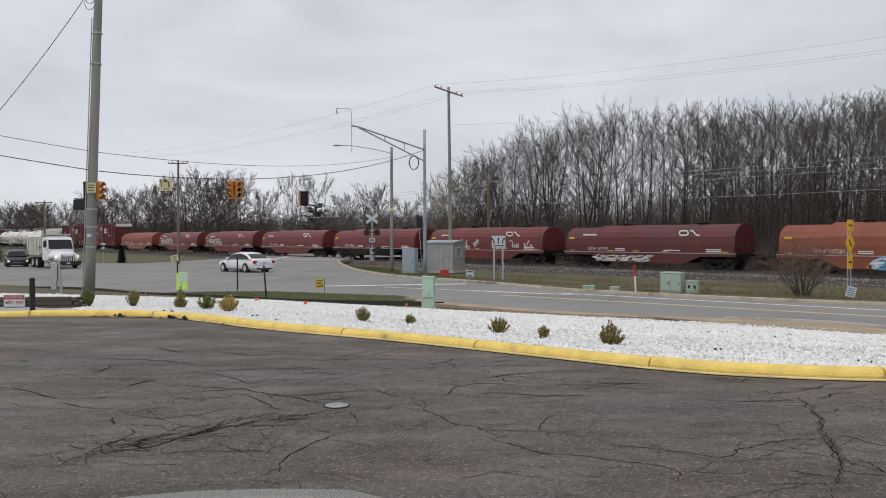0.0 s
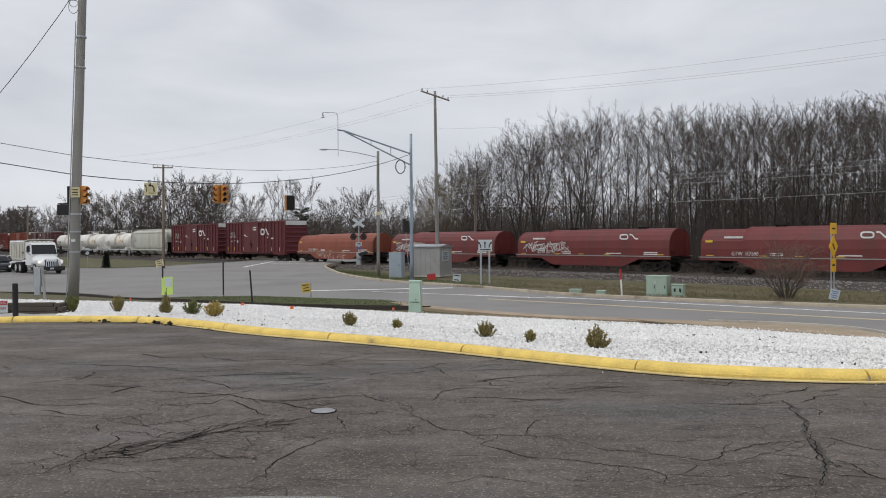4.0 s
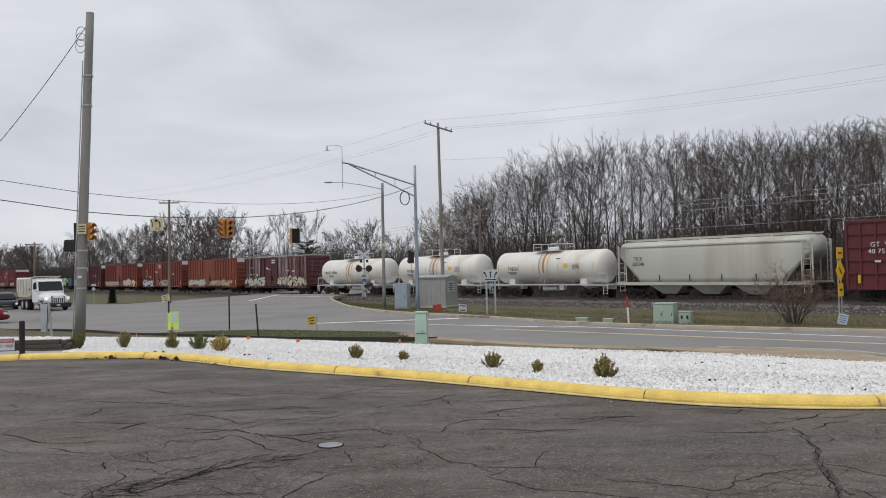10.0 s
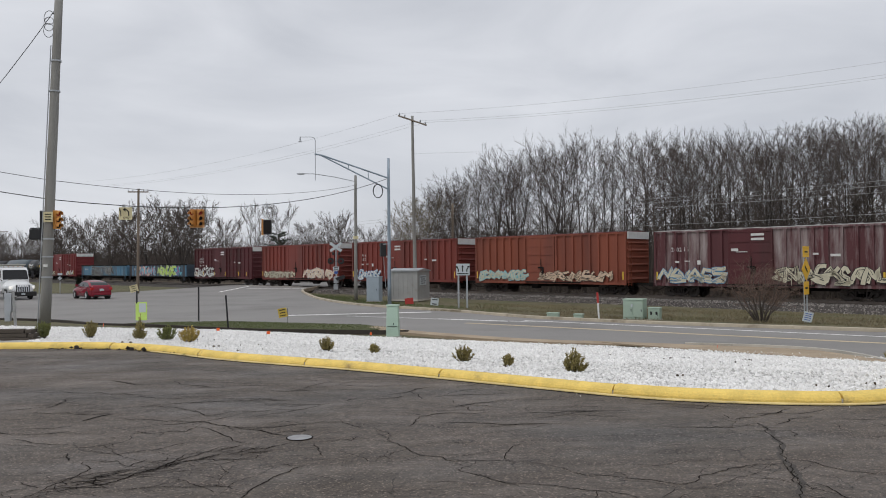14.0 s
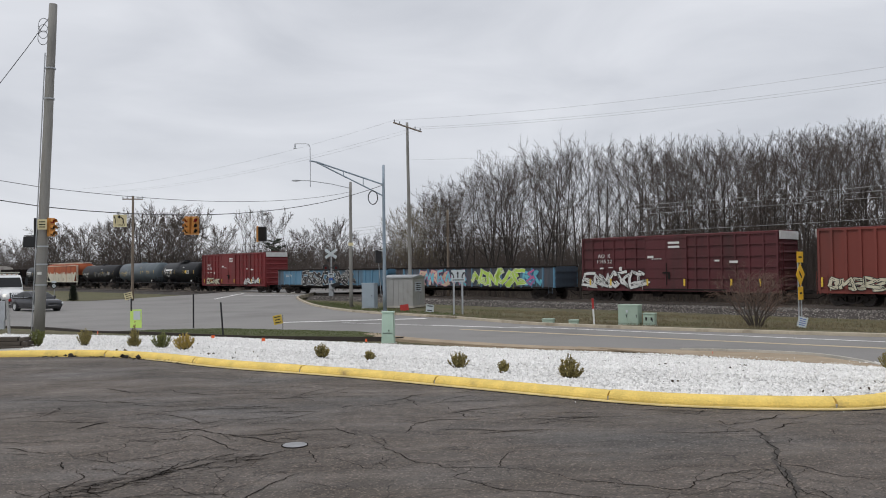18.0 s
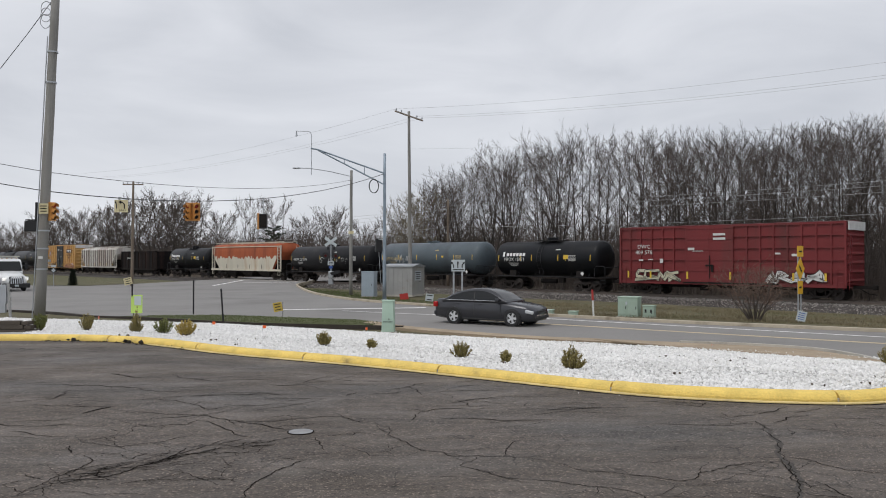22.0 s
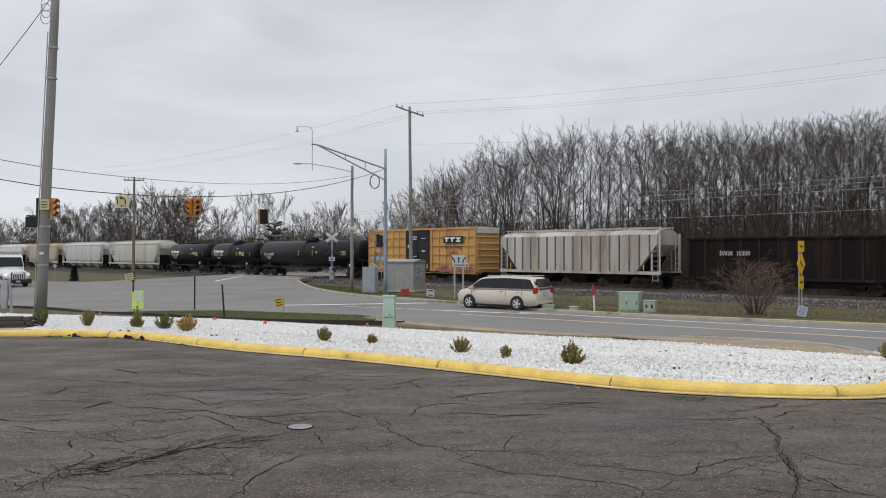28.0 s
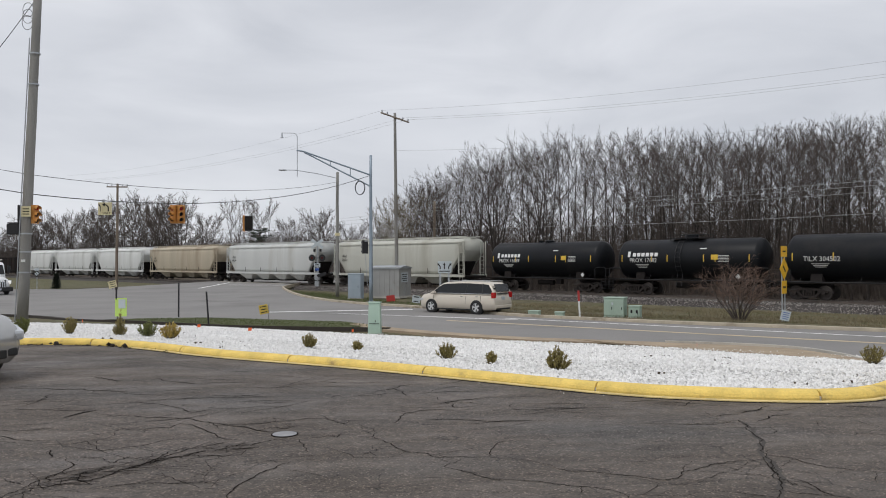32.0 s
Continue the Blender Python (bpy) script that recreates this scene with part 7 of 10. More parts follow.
def warning_sign_post():
    rz = -33 + 90
    root = thing("warning_sign", "yellow warning signs seen edge-on on twin steel posts", "traffic sign", "", pose(18.15, 35.1, -1.42, 0, 0, rz - 14))
    for x in (-0.17, 0.17):
        bm = bmesh.new()
        tube(bm, [(x, 0, 0), (x, 0, 3.45)], 0.03, 7)
        part("post", bm, M["galv"], root)
    for z, w, h, r, m in ((3.3, 0.75, 0.5, 0, "sign_yellow"), (2.5, 0.76, 0.76, 45, "sign_yellow"), (1.65, 0.6, 0.6, 0, "sign_yellow")):
        pn = part("panel", bbox((w, 0.02, h), (0, 0, 0), bevel=0.006), M[m], root)
        pn.matrix_basis = pose(0, -0.04, z, 0, r, 0)
        bm = bmesh.new()
        box(bm, (w * 0.5, 0.004, h * 0.14), (0, -0.013, 0))
        part("symbol", bm, M["black"], pn)


warning_sign_post()


M["sign_dull"] = mat("dull_yellow_board", (0.62, 0.44, 0.08), 0.6, 0, 0.12, 3, 20, 0)


def stake_sign(name, at, rz, w, h, z, m, label, posts=(0,), tilt=0, bars=0, bar_m=None, words=None):
    root = thing(name, label, "sign", "", Matrix.Translation(at) @ pose(0, 0, 0, 0, 0, rz))
    for x in posts:
        bm = bmesh.new()
        tube(bm, [(x, 0.02, -0.05), (x, 0.02, z + h / 2)], 0.014, 6)
        part("stake", bm, M["black_metal"], root)
    pn = part("panel", bbox((w, 0.012, h), (0, 0, 0), bevel=0.003), m, root)
    pn.matrix_basis = pose(0, -0.01, z, 0, tilt, 0)
    for i in range(bars):
        bm = bmesh.new()
        box(bm, (w * (0.7 - 0.1 * (i % 2)), 0.003, h * 0.28 / max(bars, 2)), (0, -0.009, h * (0.3 - 0.6 * i / max(bars - 1, 1)) if bars > 1 else 0))
        part("writing_bar", bm, bar_m or M["black"], pn)
    if words:
        for i, wd in enumerate(words):
            writing("word", wd, h * 0.2, bar_m or M["black"], pn, pose(0, -0.009, h * (0.22 - 0.4 * i), 90, 0, 0), "CENTER", 0.85)
    return root


stake_sign("red_sign", (0.12, 55.9, -1.42), -12, 0.62, 0.44, 0.26, M["red"], "small red sign standing on the verge", (-0.2, 0.2), -8)
stake_sign("notice_sign", (1.85, 53.7, -1.42), -8, 0.55, 0.5, 0.3, M["sign_white"], "small white notice on the verge", (-0.2, 0.2), 6, 2)
stake_sign("yard_sign", (18.03, 34.7, -1.42), -20, 0.40, 0.46, 0.36, M["sign_white"], "small white and blue yard sign leaning on the posts", (0,), 14, 4, M["blue"])
stake_sign("yellow_board", (-28.9, 84.6, -1.42), 0, 0.85, 0.75, 0.55, M["sign_pale"], "yellow board leaning at the pole's foot", (0,), -14, 3, M["under"])
stake_sign("yard_sign", (-6.26, 39.8, -1.40), 8, 0.44, 0.46, 0.5, M["sign_dull"], "yellow yard sign in a black metal frame", (0.25,), -10, 3)
ls = stake_sign("lime_sign", (-9.62, 28.95, -0.85), 4, 0.40, 0.66, 0.72, M["lime"], "fluorescent lime stake sign with a white paper", (-0.12,), 0, 0)
part("paper", bbox((0.24, 0.004, 0.32), (0.04, -0.024, 0.84)), M["sign_white"], ls)
bm = bmesh.new()
tube(bm, [(-0.16, 0, 1.0), (-0.16, 0, 1.45)], 0.03, 6)
part("dark_stake", bm, M["black_metal"], ls)


def post(name, at, h, r, m, label, lean=0.0, category="post"):
    root = thing(name, label, category, "", Matrix.Translation(at) @ pose(0, 0, 0, 0, lean, 0))
    bm = bmesh.new()
    tube(bm, [(0, 0, -0.05), (0, 0, h - 0.02), (0, 0, h)], [r, r, r * 0.7], 10)
    part("shaft", bm, m, root)
    return root


post("thin_post", (-11.07, 42.3, -1.42), 1.80, 0.04, M["black_metal"], "thin black post in the turf strip")
post("thin_post", (-7.94, 35.3, -1.40), 1.58, 0.038, M["black_metal"], "leaning thin black post at the turf edge", -4)
mk = post("marker_post", (9.67, 39.4, -1.42), 1.36, 0.045, M["white"], "white marker post with a red top", -3)
bm = bmesh.new()
tube(bm, [(0, 0, 0.85), (0, 0, 1.38)], 0.056, 10)
part("red_sleeve", bm, M["red"], mk)
bl = post("bollard", (-8.05, 15.4, 0.0), 0.70, 0.052, M["black"], "short black plastic bollard at the kerb")
dm = thing("diamond_sign", "small black and white diamond sign on a post", "sign", "", pose(-37.6, 87.0, -1.5))
part("post", bbox((0.06, 0.05, 1.9), (0, 0, 0.95)), M["galv"], dm)
pn = part("panel", bbox((0.5, 0.02, 0.5), (0, 0, 0)), M["black"], dm)
pn.matrix_basis = pose(0, -0.04, 1.75, 0, 45, 0)
bm = bmesh.new()
for x, z in ((0.09, 0.09), (-0.09, 0.09), (0.09, -0.09), (-0.09, -0.09)):
    box(bm, (0.15, 0.006, 0.15), (x, -0.012, z))
part("reflector", bm, M["sign_white"], pn)
part("number_plate", bbox((0.5, 0.02, 0.22), (0, -0.04, 2.2)), M["sign_white"], dm)


def meter_post():
    root = thing("meter_pedestal", "grey ribbed metal pedestal with an open lid in the stones", "utility pedestal", "", pose(-12.9, 26.2, -0.5, 0, 0, 12))
    part("body", bbox((0.2, 0.2, 0.62), (-0.05, 0, 0.85), bevel=0.01), M["galv"], root)
    part("rail", bbox((0.06, 0.12, 1.25), (0.12, 0, 0.6), (0, -4, 0)), M["cab_grey"], root)
    for i in range(6):
        part("rib", bbox((0.04, 0.16, 0.04), (0.155, -0.02, 0.3 + 0.15 * i)), M["cab_grey"], root)
    part("box", bbox((0.17, 0.18, 0.3), (-0.06, -0.01, 0.4), bevel=0.01), M["galv"], root)


meter_post()


def timber_wall():
    root = thing("timber_wall", "low retaining wall of dark weathered timbers", "retaining wall", "", pose(-7.55, 16.15, 0.0, 0, 0, 2))
    for k in range(3):
        L = 7.5 + 0.12 * k
        part("timber", bbox((L, 0.16, 0.084), (-L / 2 - 0.06 * k, 0.02 * k, 0.045 + 0.088 * k), bevel=0.012), M["timber"], root)
    for i in range(3):
        part("end_block", bbox((0.12, 0.3, 0.075), (0.06 - 0.05 * i, 0.12, 0.04 + 0.085 * i), bevel=0.01), M["timber"], root)
    sg = thing("parking_sign", "white and red parking notice fixed to the timber wall", "sign", "", pose(-8.72, 15.98, 0.2, 0, 0, 2))
    part("panel", bbox((0.42, 0.015, 0.24), (0, 0, 0)), M["sign_white"], sg)
    bd = part("red_band", bbox((0.40, 0.006, 0.075), (0, -0.011, 0.075)), M["red"], sg)
    writing("word", "NO PARKING", 0.05, M["sign_white"], bd, pose(0, -0.016, 0.075, 90, 0, 0), "CENTER", 0.85)
    writing("word", "6AM - 9AM", 0.065, M["red"], sg, pose(0, -0.011, -0.035, 90, 0, 0), "CENTER", 0.85)


timber_wall()


def house():
    root = thing("house", "small white house with a grey gable roof among trees", "house", "", pose(-38, 168, -1.5, 0, 0, 8))
    part("wall", bbox((9, 7, 3.0), (0, 0, 1.5)), M["white_dull"], root)
    bm = bmesh.new()
    loft(bm, [[(x, -4.0, 2.9), (x, 0, 5.6), (x, 4.0, 2.9), (x, 4.0, 2.75), (x, -4.0, 2.75)] for x in (-5, 1.5)])
    part("roof", recalc(bm), M["under"], root)
    bm = bmesh.new()
    loft(bm, [[(1.5, y, 2.9), (3.2, y, 4.9), (5.0, y, 2.9), (5.0, y, 2.7), (1.5, y, 2.7)] for y in (-4.2, 3)])
    part("gable", recalc(bm), M["white_dull"], root)
    for x in (-3, -0.5, 3):
        part("window", bbox((0.9, 0.05, 1.1), (x, -3.52, 1.7)), M["black_metal"], root)


house()

# ---- bare trees ----


class Branches:
    """Collects tapered branches as plain vertex and face lists."""

    def __init__(self):
        self.v, self.f = [], []

    def limb(self, pts, radii, seg):
        base = len(self.v)
        n = len(pts)
        for i, p in enumerate(pts):
            a, b = pts[max(i - 1, 0)], pts[min(i + 1, n - 1)]
            d = (b - a).normalized()
            ref = Vector((0, 0, 1)) if abs(d.z) < 0.9 else Vector((1, 0, 0))
            s = d.cross(ref).normalized()
            t = d.cross(s)
            for k in range(seg):
                an = 2 * math.pi * k / seg
                q = p + (s * math.cos(an) + t * math.sin(an)) * radii[i]
                self.v.append((q.x, q.y, q.z))
        for i in range(n - 1):
            for k in range(seg):
                k2 = (k + 1) % seg
                self.f.append((base + i * seg + k, base + i * seg + k2, base + (i + 1) * seg + k2, base + (i + 1) * seg + k))

    def spike(self, a, b, r):
        """A pointed twig of three faces."""
        base = len(self.v)
        d = (b - a).normalized()
        s = d.cross(Vector((0, 0, 1)) if abs(d.z) < 0.9 else Vector((1, 0, 0))).normalized()
        t = d.cross(s)
        for k in range(3):
            q = a + (s * math.cos(2.094 * k) + t * math.sin(2.094 * k)) * r
            self.v.append((q.x, q.y, q.z))
        self.v.append((b.x, b.y, b.z))
        self.f += [(base, base + 1, base + 3), (base + 1, base + 2, base + 3), (base + 2, base, base + 3)]

    def mesh(self, name, material):
        me = bpy.data.meshes.new(name)
        me.from_pydata(self.v, [], self.f)
        me.materials.append(material)
        return me


def wander(rnd, start, d, length, n, wob, lift):
    pts = [start.copy()]
    p, d = start.copy(), d.normalized()
    for _ in range(n):
        d = (d + Vector((rnd.uniform(-wob, wob), rnd.uniform(-wob, wob), rnd.uniform(-wob, wob) + lift))).normalized()
        p = p + d * (length / n)
        pts.append(p.copy())
    return pts


def across(rnd, d):
    """A random direction square to d."""
    v = Vector((rnd.gauss(0, 1), rnd.gauss(0, 1), rnd.gauss(0, 1)))
    v = v - d * v.dot(d)
    return v.normalized()


def tree_meshes(seed, H, spread, clear, limbs, subs, twigs, r_trunk, twig_r, m_trunk, m_twig, forks=1, open_=55):
    """Trunk mesh with ascending limbs, and a crown mesh of finer branches that fork again into pointed twigs."""
    rnd = random.Random(seed)
    T, C = Branches(), Branches()
    up = Vector((0, 0, 1))
    stems = []
    base = wander(rnd, Vector((0, 0, -0.3)), Vector((rnd.uniform(-0.05, 0.05), rnd.uniform(-0.05, 0.05), 1)), H * (0.92 if forks == 1 else clear + 0.06), 10, 0.03, 0.03)
    if forks == 1:
        rr = [max(r_trunk * (1 - 0.88 * i / 10), 0.02) for i in range(11)]
        T.limb(base, rr, 6)
        stems.append((base, rr, clear))
    else:
        T.limb(base, [r_trunk * (1.15 - 0.25 * i / 10) for i in range(11)], 6)
        for f in range(forks):
            a = 2 * math.pi * f / forks + rnd.uniform(-0.4, 0.4)
            d = Vector((math.cos(a) * 0.3, math.sin(a) * 0.3, 1))
            q = wander(rnd, base[-1 - f % 2], d, H * (0.9 - clear) * rnd.uniform(0.88, 1.06), 10, 0.06, 0.07)
            rr = [max(r_trunk * 0.6 * (1 - 0.9 * i / 10), 0.016) for i in range(11)]
            T.limb(q, rr, 5)
            stems.append((q, rr, 0.12))
    for i in range(limbs):
        pts, rr, low = stems[i % len(stems)]
        t = low + (0.99 - low) * ((i // len(stems)) + rnd.random()) / (limbs / len(stems))
        t = min(t, 0.985)
        k = min(int(t * 10), 9)
        p = pts[k].lerp(pts[k + 1], t * 10 - k)
        a = 2.4 * i + rnd.uniform(-0.5, 0.5)
        rel = (p.z / H - clear) / (1 - clear)
        tilt = radians(open_ * (1 - 0.62 * max(0.0, rel)) * rnd.uniform(0.75, 1.2))
        room = spread * math.sqrt(max(0.06, 1 - (1.35 * rel - 0.42) ** 2)) * rnd.uniform(0.7, 1.05)
        L = min(room / math.sin(tilt), (H * 1.01 - p.z) / math.cos(tilt) + 0.3)
        d = Vector((math.cos(a) * math.sin(tilt), math.sin(a) * math.sin(tilt), math.cos(tilt)))
        lp = wander(rnd, p, d, max(L, 0.9), 5, 0.065, 0.02)
        r0 = max(min(rr[k] * 0.55, 0.014 + 0.010 * L), 0.017)
        T.limb(lp, [r0, r0 * 0.82, r0 * 0.64, r0 * 0.48, r0 * 0.34, r0 * 0.2], 4)
        for j in range(subs):
            u = 0.18 + 0.82 * (j + rnd.random()) / subs
            kk = min(int(u * 5), 4)
            sp = lp[kk].lerp(lp[kk + 1], u * 5 - kk)
            sd = (lp[kk + 1] - lp[kk]).normalized()
            sd = (sd + across(rnd, sd) * rnd.uniform(0.45, 0.95) + up * 0.08).normalized()
            sl = (0.55 + 0.26 * L) * rnd.uniform(0.6, 1.1) * (1.15 - 0.45 * u)
            spp = wander(rnd, sp, sd, sl, 3, 0.07, 0.03)
            C.limb(spp, [twig_r * 2.0, twig_r * 1.6, twig_r * 1.2, twig_r * 0.8], 3)
            for w in range(twigs):
                v = 0.12 + 0.88 * (w + rnd.random()) / twigs
                k3 = min(int(v * 3), 2)
                tq = spp[k3].lerp(spp[k3 + 1], v * 3 - k3)
                td = (spp[k3 + 1] - spp[k3]).normalized()
                td = (td + across(rnd, td) * rnd.uniform(0.4, 0.95) + up * 0.08).normalized()
                tl = (0.22 + 0.34 * sl) * rnd.uniform(0.6, 1.15) * (1.2 - 0.5 * v)
                e = tq + td * tl
                C.spike(tq, e, twig_r * 0.95)
                for g in (0.35, 0.7):
                    ed = (td + across(rnd, td) * rnd.uniform(0.5, 0.9) + up * 0.1).normalized()
                    C.spike(tq.lerp(e, g), tq.lerp(e, g) + ed * tl * rnd.uniform(0.35, 0.6), twig_r * 0.7)
    return T.mesh("trunk", m_trunk), C.mesh("crown", m_twig), H


def plant(name, meshes, at, rz, scale, label, group):
    root = thing(name, label, "tree", group, Matrix.Translation(at) @ pose(0, 0, 0, 0, 0, rz) @ Matrix.Diagonal((scale[0], scale[0], scale[1], 1)))
    shared("trunk", meshes[0], root)
    shared("crown", meshes[1], root)
    return root


def build_woods():
    rnd = random.Random(11)
    slim = [tree_meshes(100 + i, 14.9, 2.9, 0.34, 18, 7, 7, 0.135, 0.0085, M[("bark_dark", "bark_dark", "bark", "bark_dark")[i % 4]], M["twig"], 1, 52) for i in range(4)]
    thin = [tree_meshes(200 + i, 14.3, 2.1, 0.46, 14, 7, 7, 0.105, 0.008, M[("bark_dark", "bark")[i % 2]], M["twig"], 1, 46) for i in range(3)]
    wide = [tree_meshes(300 + i, 13.6, 4.0, 0.22, 26, 7, 7, 0.165, 0.0085, M["bark_dark"], M["twig"], 3, 56) for i in range(3)]
    budding = [tree_meshes(350 + i, 12.0, 3.8, 0.14, 24, 8, 7, 0.15, 0.0095, M["bark"], M["twig_olive"], 3, 64) for i in range(2)]
    # the dense wood beyond the track
    for row, (n0, step) in enumerate(((61.5, 2.5), (64.0, 2.1), (67.0, 2.1), (70.5, 2.3), (74.5, 2.6), (79.0, 2.8))):
        s = -73.0 - (n0 - 62.0)
        while s < 6 - row * 3:
            s += step * rnd.uniform(0.65, 1.35) * interp(s + n0 - 62, [-70, -45, -36, -26], [1.65, 1.4, 1.0, 0.72])
            n = n0 + rnd.uniform(-1.4, 1.4)
            q = track_at(s, n)
            at = Vector((q.x, q.y, ground_z(q.x, q.y) - 0.05))
            u = s + n - 62          # trees under one u stand behind one another
            if row > 3 and u < -34:
                continue
            if u < -66:
                ms = rnd.choice(budding + wide[:1])
            elif u < -46 and rnd.random() < 0.6:
                ms = rnd.choice(wide)
            elif rnd.random() < 0.30:
                ms = rnd.choice(thin)
            else:
                ms = rnd.choice(slim)
            top = interp(u, [-76, -70, -62, -56, -50, -44, -38, -32, -26, -20, -14, -2], [7.8, 10.6, 12.9, 14.5, 15.3, 15.1, 14.6, 14.0, 13.5, 13.2, 13.4, 13.0]) * (1 + 0.0125 * (n - 62))
            hh = top / ms[2] * rnd.uniform(0.82, 0.96)
            plant("tree", ms, at, rnd.uniform(0, 360), (hh * rnd.uniform(0.85, 1.1), hh), "bare grey-brown deciduous tree in the wood", "trees of the wood")
    # undergrowth: thin saplings and brush along the edge, too many to count
    B_ = Branches()
    for i in range(5200):
        n = rnd.uniform(59.5, 78)
        s = -72 + 76 * rnd.random() ** 0.8 - (n - 62)
        q = track_at(s, n)
        z = ground_z(q.x, q.y)
        L = rnd.uniform(1.0, 5.0 + 1.5 * (s > -45))
        pts = wander(rnd, Vector((q.x, q.y, z)), Vector((rnd.uniform(-0.3, 0.3), rnd.uniform(-0.3, 0.3), 1)), L, 3, 0.13, 0.1)
        B_.limb(pts, [0.02, 0.016, 0.012, 0.006], 3)
        for j in range(10):
            p = pts[0].lerp(pts[1], rnd.random()) if j < 2 else pts[1].lerp(pts[3], rnd.random())
            e = Vector((rnd.uniform(-1, 1), rnd.uniform(-1, 1), rnd.uniform(0.3, 1.1))).normalized()
            B_.spike(p, p + e * L * rnd.uniform(0.15, 0.32), 0.010)
    ob = new("undergrowth", B_.mesh("undergrowth", M["twig"]))
    tagged(ob, "tangle of bare brush below the trees", "undergrowth", kind="stuff")
    # far wood behind: a dense belt of bare stems and twigs
    far_ = [tree_meshes(400 + i, 14.2, 5.0, 0.20, 24, 7, 7, 0.2, 0.019, M["bark_dark"], M["twig_far"], 3, 62) for i in range(4)]
    for row in range(2):
        s = -360.0
        while s < -96:
            s += rnd.uniform(3.0, 8.0)
            n = (69, 77, 88)[row] + rnd.uniform(-3, 3) + (8 if s > -130 else 0)
            q = track_at(s, n)
            hh = interp(s, [-360, -300, -245, -205, -180, -150, -120, -100], [0.85, 0.95, 0.72, 1.12, 1.08, 1.02, 0.82, 0.62]) * rnd.choice((0.6, 0.78, 0.92, 1.02)) * rnd.uniform(0.92, 1.08)
            plant("tree", rnd.choice(far_), (q.x, q.y, ground_z(q.x, q.y) - 0.1), rnd.uniform(0, 360), (hh * rnd.uniform(0.85, 1.15), hh), "distant bare deciduous tree behind the railway", "far trees")
    B2 = Branches()
    for i in range(8500):
        s, n = rnd.uniform(-420, -88), rnd.uniform(66, 98)
        q = track_at(s, n)
        L = rnd.uniform(2.2, 7.2)
        pts = wander(rnd, Vector((q.x, q.y, ground_z(q.x, q.y))), Vector((rnd.uniform(-0.4, 0.4), rnd.uniform(-0.4, 0.4), 1)), L, 2, 0.2, 0.1)
        B2.limb(pts, [0.04, 0.032, 0.02], 3)
        for j in range(13):
            p = pts[0].lerp(pts[2], 0.15 + 0.85 * rnd.random())
            e = Vector((rnd.uniform(-1, 1), rnd.uniform(-1, 1), rnd.uniform(0.2, 1.1))).normalized()
            B2.spike(p, p + e * L * rnd.uniform(0.14, 0.34), 0.026)
    for i in range(2600):     # a deeper belt, rising behind the far trees
        s, n = rnd.uniform(-430, -100), rnd.uniform(96, 135)
        q = track_at(s, n)
        L = rnd.uniform(4.0, 9.5)
        pts = wander(rnd, Vector((q.x, q.y, -1.4)), Vector((rnd.uniform(-0.3, 0.3), rnd.uniform(-0.3, 0.3), 1)), L, 2, 0.15, 0.1)
        B2.limb(pts, [0.06, 0.045, 0.02], 3)
        for j in range(6):
            p = pts[0].lerp(pts[2], 0.25 + 0.75 * rnd.random())
            B2.limb(wander(rnd, p, Vector((rnd.uniform(-1, 1), rnd.uniform(-1, 1), 0.9)), L * 0.33, 2, 0.2, 0.1), [0.03, 0.025, 0.015], 3)
    for i in range(5200):     # more brush behind the near wood
        n = rnd.uniform(80, 104)
        s = -72 + 92 * rnd.random() ** 0.85 - (n - 62)
        q = track_at(s, n)
        L = rnd.uniform(3.0, 9.0) * (1.0 if s + n - 62 > -60 else 0.75)
        pts = wander(rnd, Vector((q.x, q.y, -1.4)), Vector((rnd.uniform(-0.2, 0.2), rnd.uniform(-0.2, 0.2), 1)), L, 2, 0.12, 0.1)
        B2.limb(pts, [0.05, 0.035, 0.012], 3)
        for j in range(11):
            p = pts[0].lerp(pts[2], 0.12 + 0.88 * rnd.random())
            e = Vector((rnd.uniform(-1, 1), rnd.uniform(-1, 1), rnd.uniform(0.2, 1.2))).normalized()
            B2.spike(p, p + e * L * rnd.uniform(0.12, 0.28), 0.02)
    ob = new("far_brush", B2.mesh("far_brush", M["twig_far"]))
    tagged(ob, "belt of distant bare brush and saplings", "brush", kind="stuff")
    # leaf litter under the wood
    sheet("wood_floor", [tuple(track_at(a, b).xy) for a, b in ((-420, 62), (-96, 60), (-84, 59), (120, 59), (120, 130), (-420, 130))], lambda x, y: ground_z(x, y) + 0.06, M["woodfloor"], "brown leaf litter under the trees")


build_woods()


def pine(at, H, seed):
    """A spreading pine: whorls of limbs with needle tufts."""
    rnd = random.Random(seed)
    T, C = Branches(), Branches()
    T.limb(wander(rnd, Vector((0, 0, 0)), Vector((0.05, 0, 1)), H, 6, 0.04, 0), [0.22, 0.2, 0.17, 0.14, 0.1, 0.07, 0.03], 6)
    for i in range(34):
        t = 0.35 + 0.65 * i / 34
        a = rnd.uniform(0, 6.28)
        L = H * 0.42 * (1.25 - t) + 0.6
        lp = wander(rnd, Vector((0, 0, H * t)), Vector((math.cos(a), math.sin(a), 0.18)), L, 4, 0.14, 0.03)
        T.limb(lp, [0.06, 0.05, 0.04, 0.03, 0.02], 4)
        for j in range(16):
            p = lp[1].lerp(lp[4], rnd.random())
            for k in range(5):
                C.limb([p, p + Vector((rnd.uniform(-0.5, 0.5), rnd.uniform(-0.5, 0.5), rnd.uniform(-0.05, 0.35)))], [0.028, 0.008], 3)
    plant("pine_tree", (T.mesh("trunk", M["bark_dark"]), C.mesh("crown", M["needle"])), at, 0, (1, 1), "dark green pine among bare trees", "")


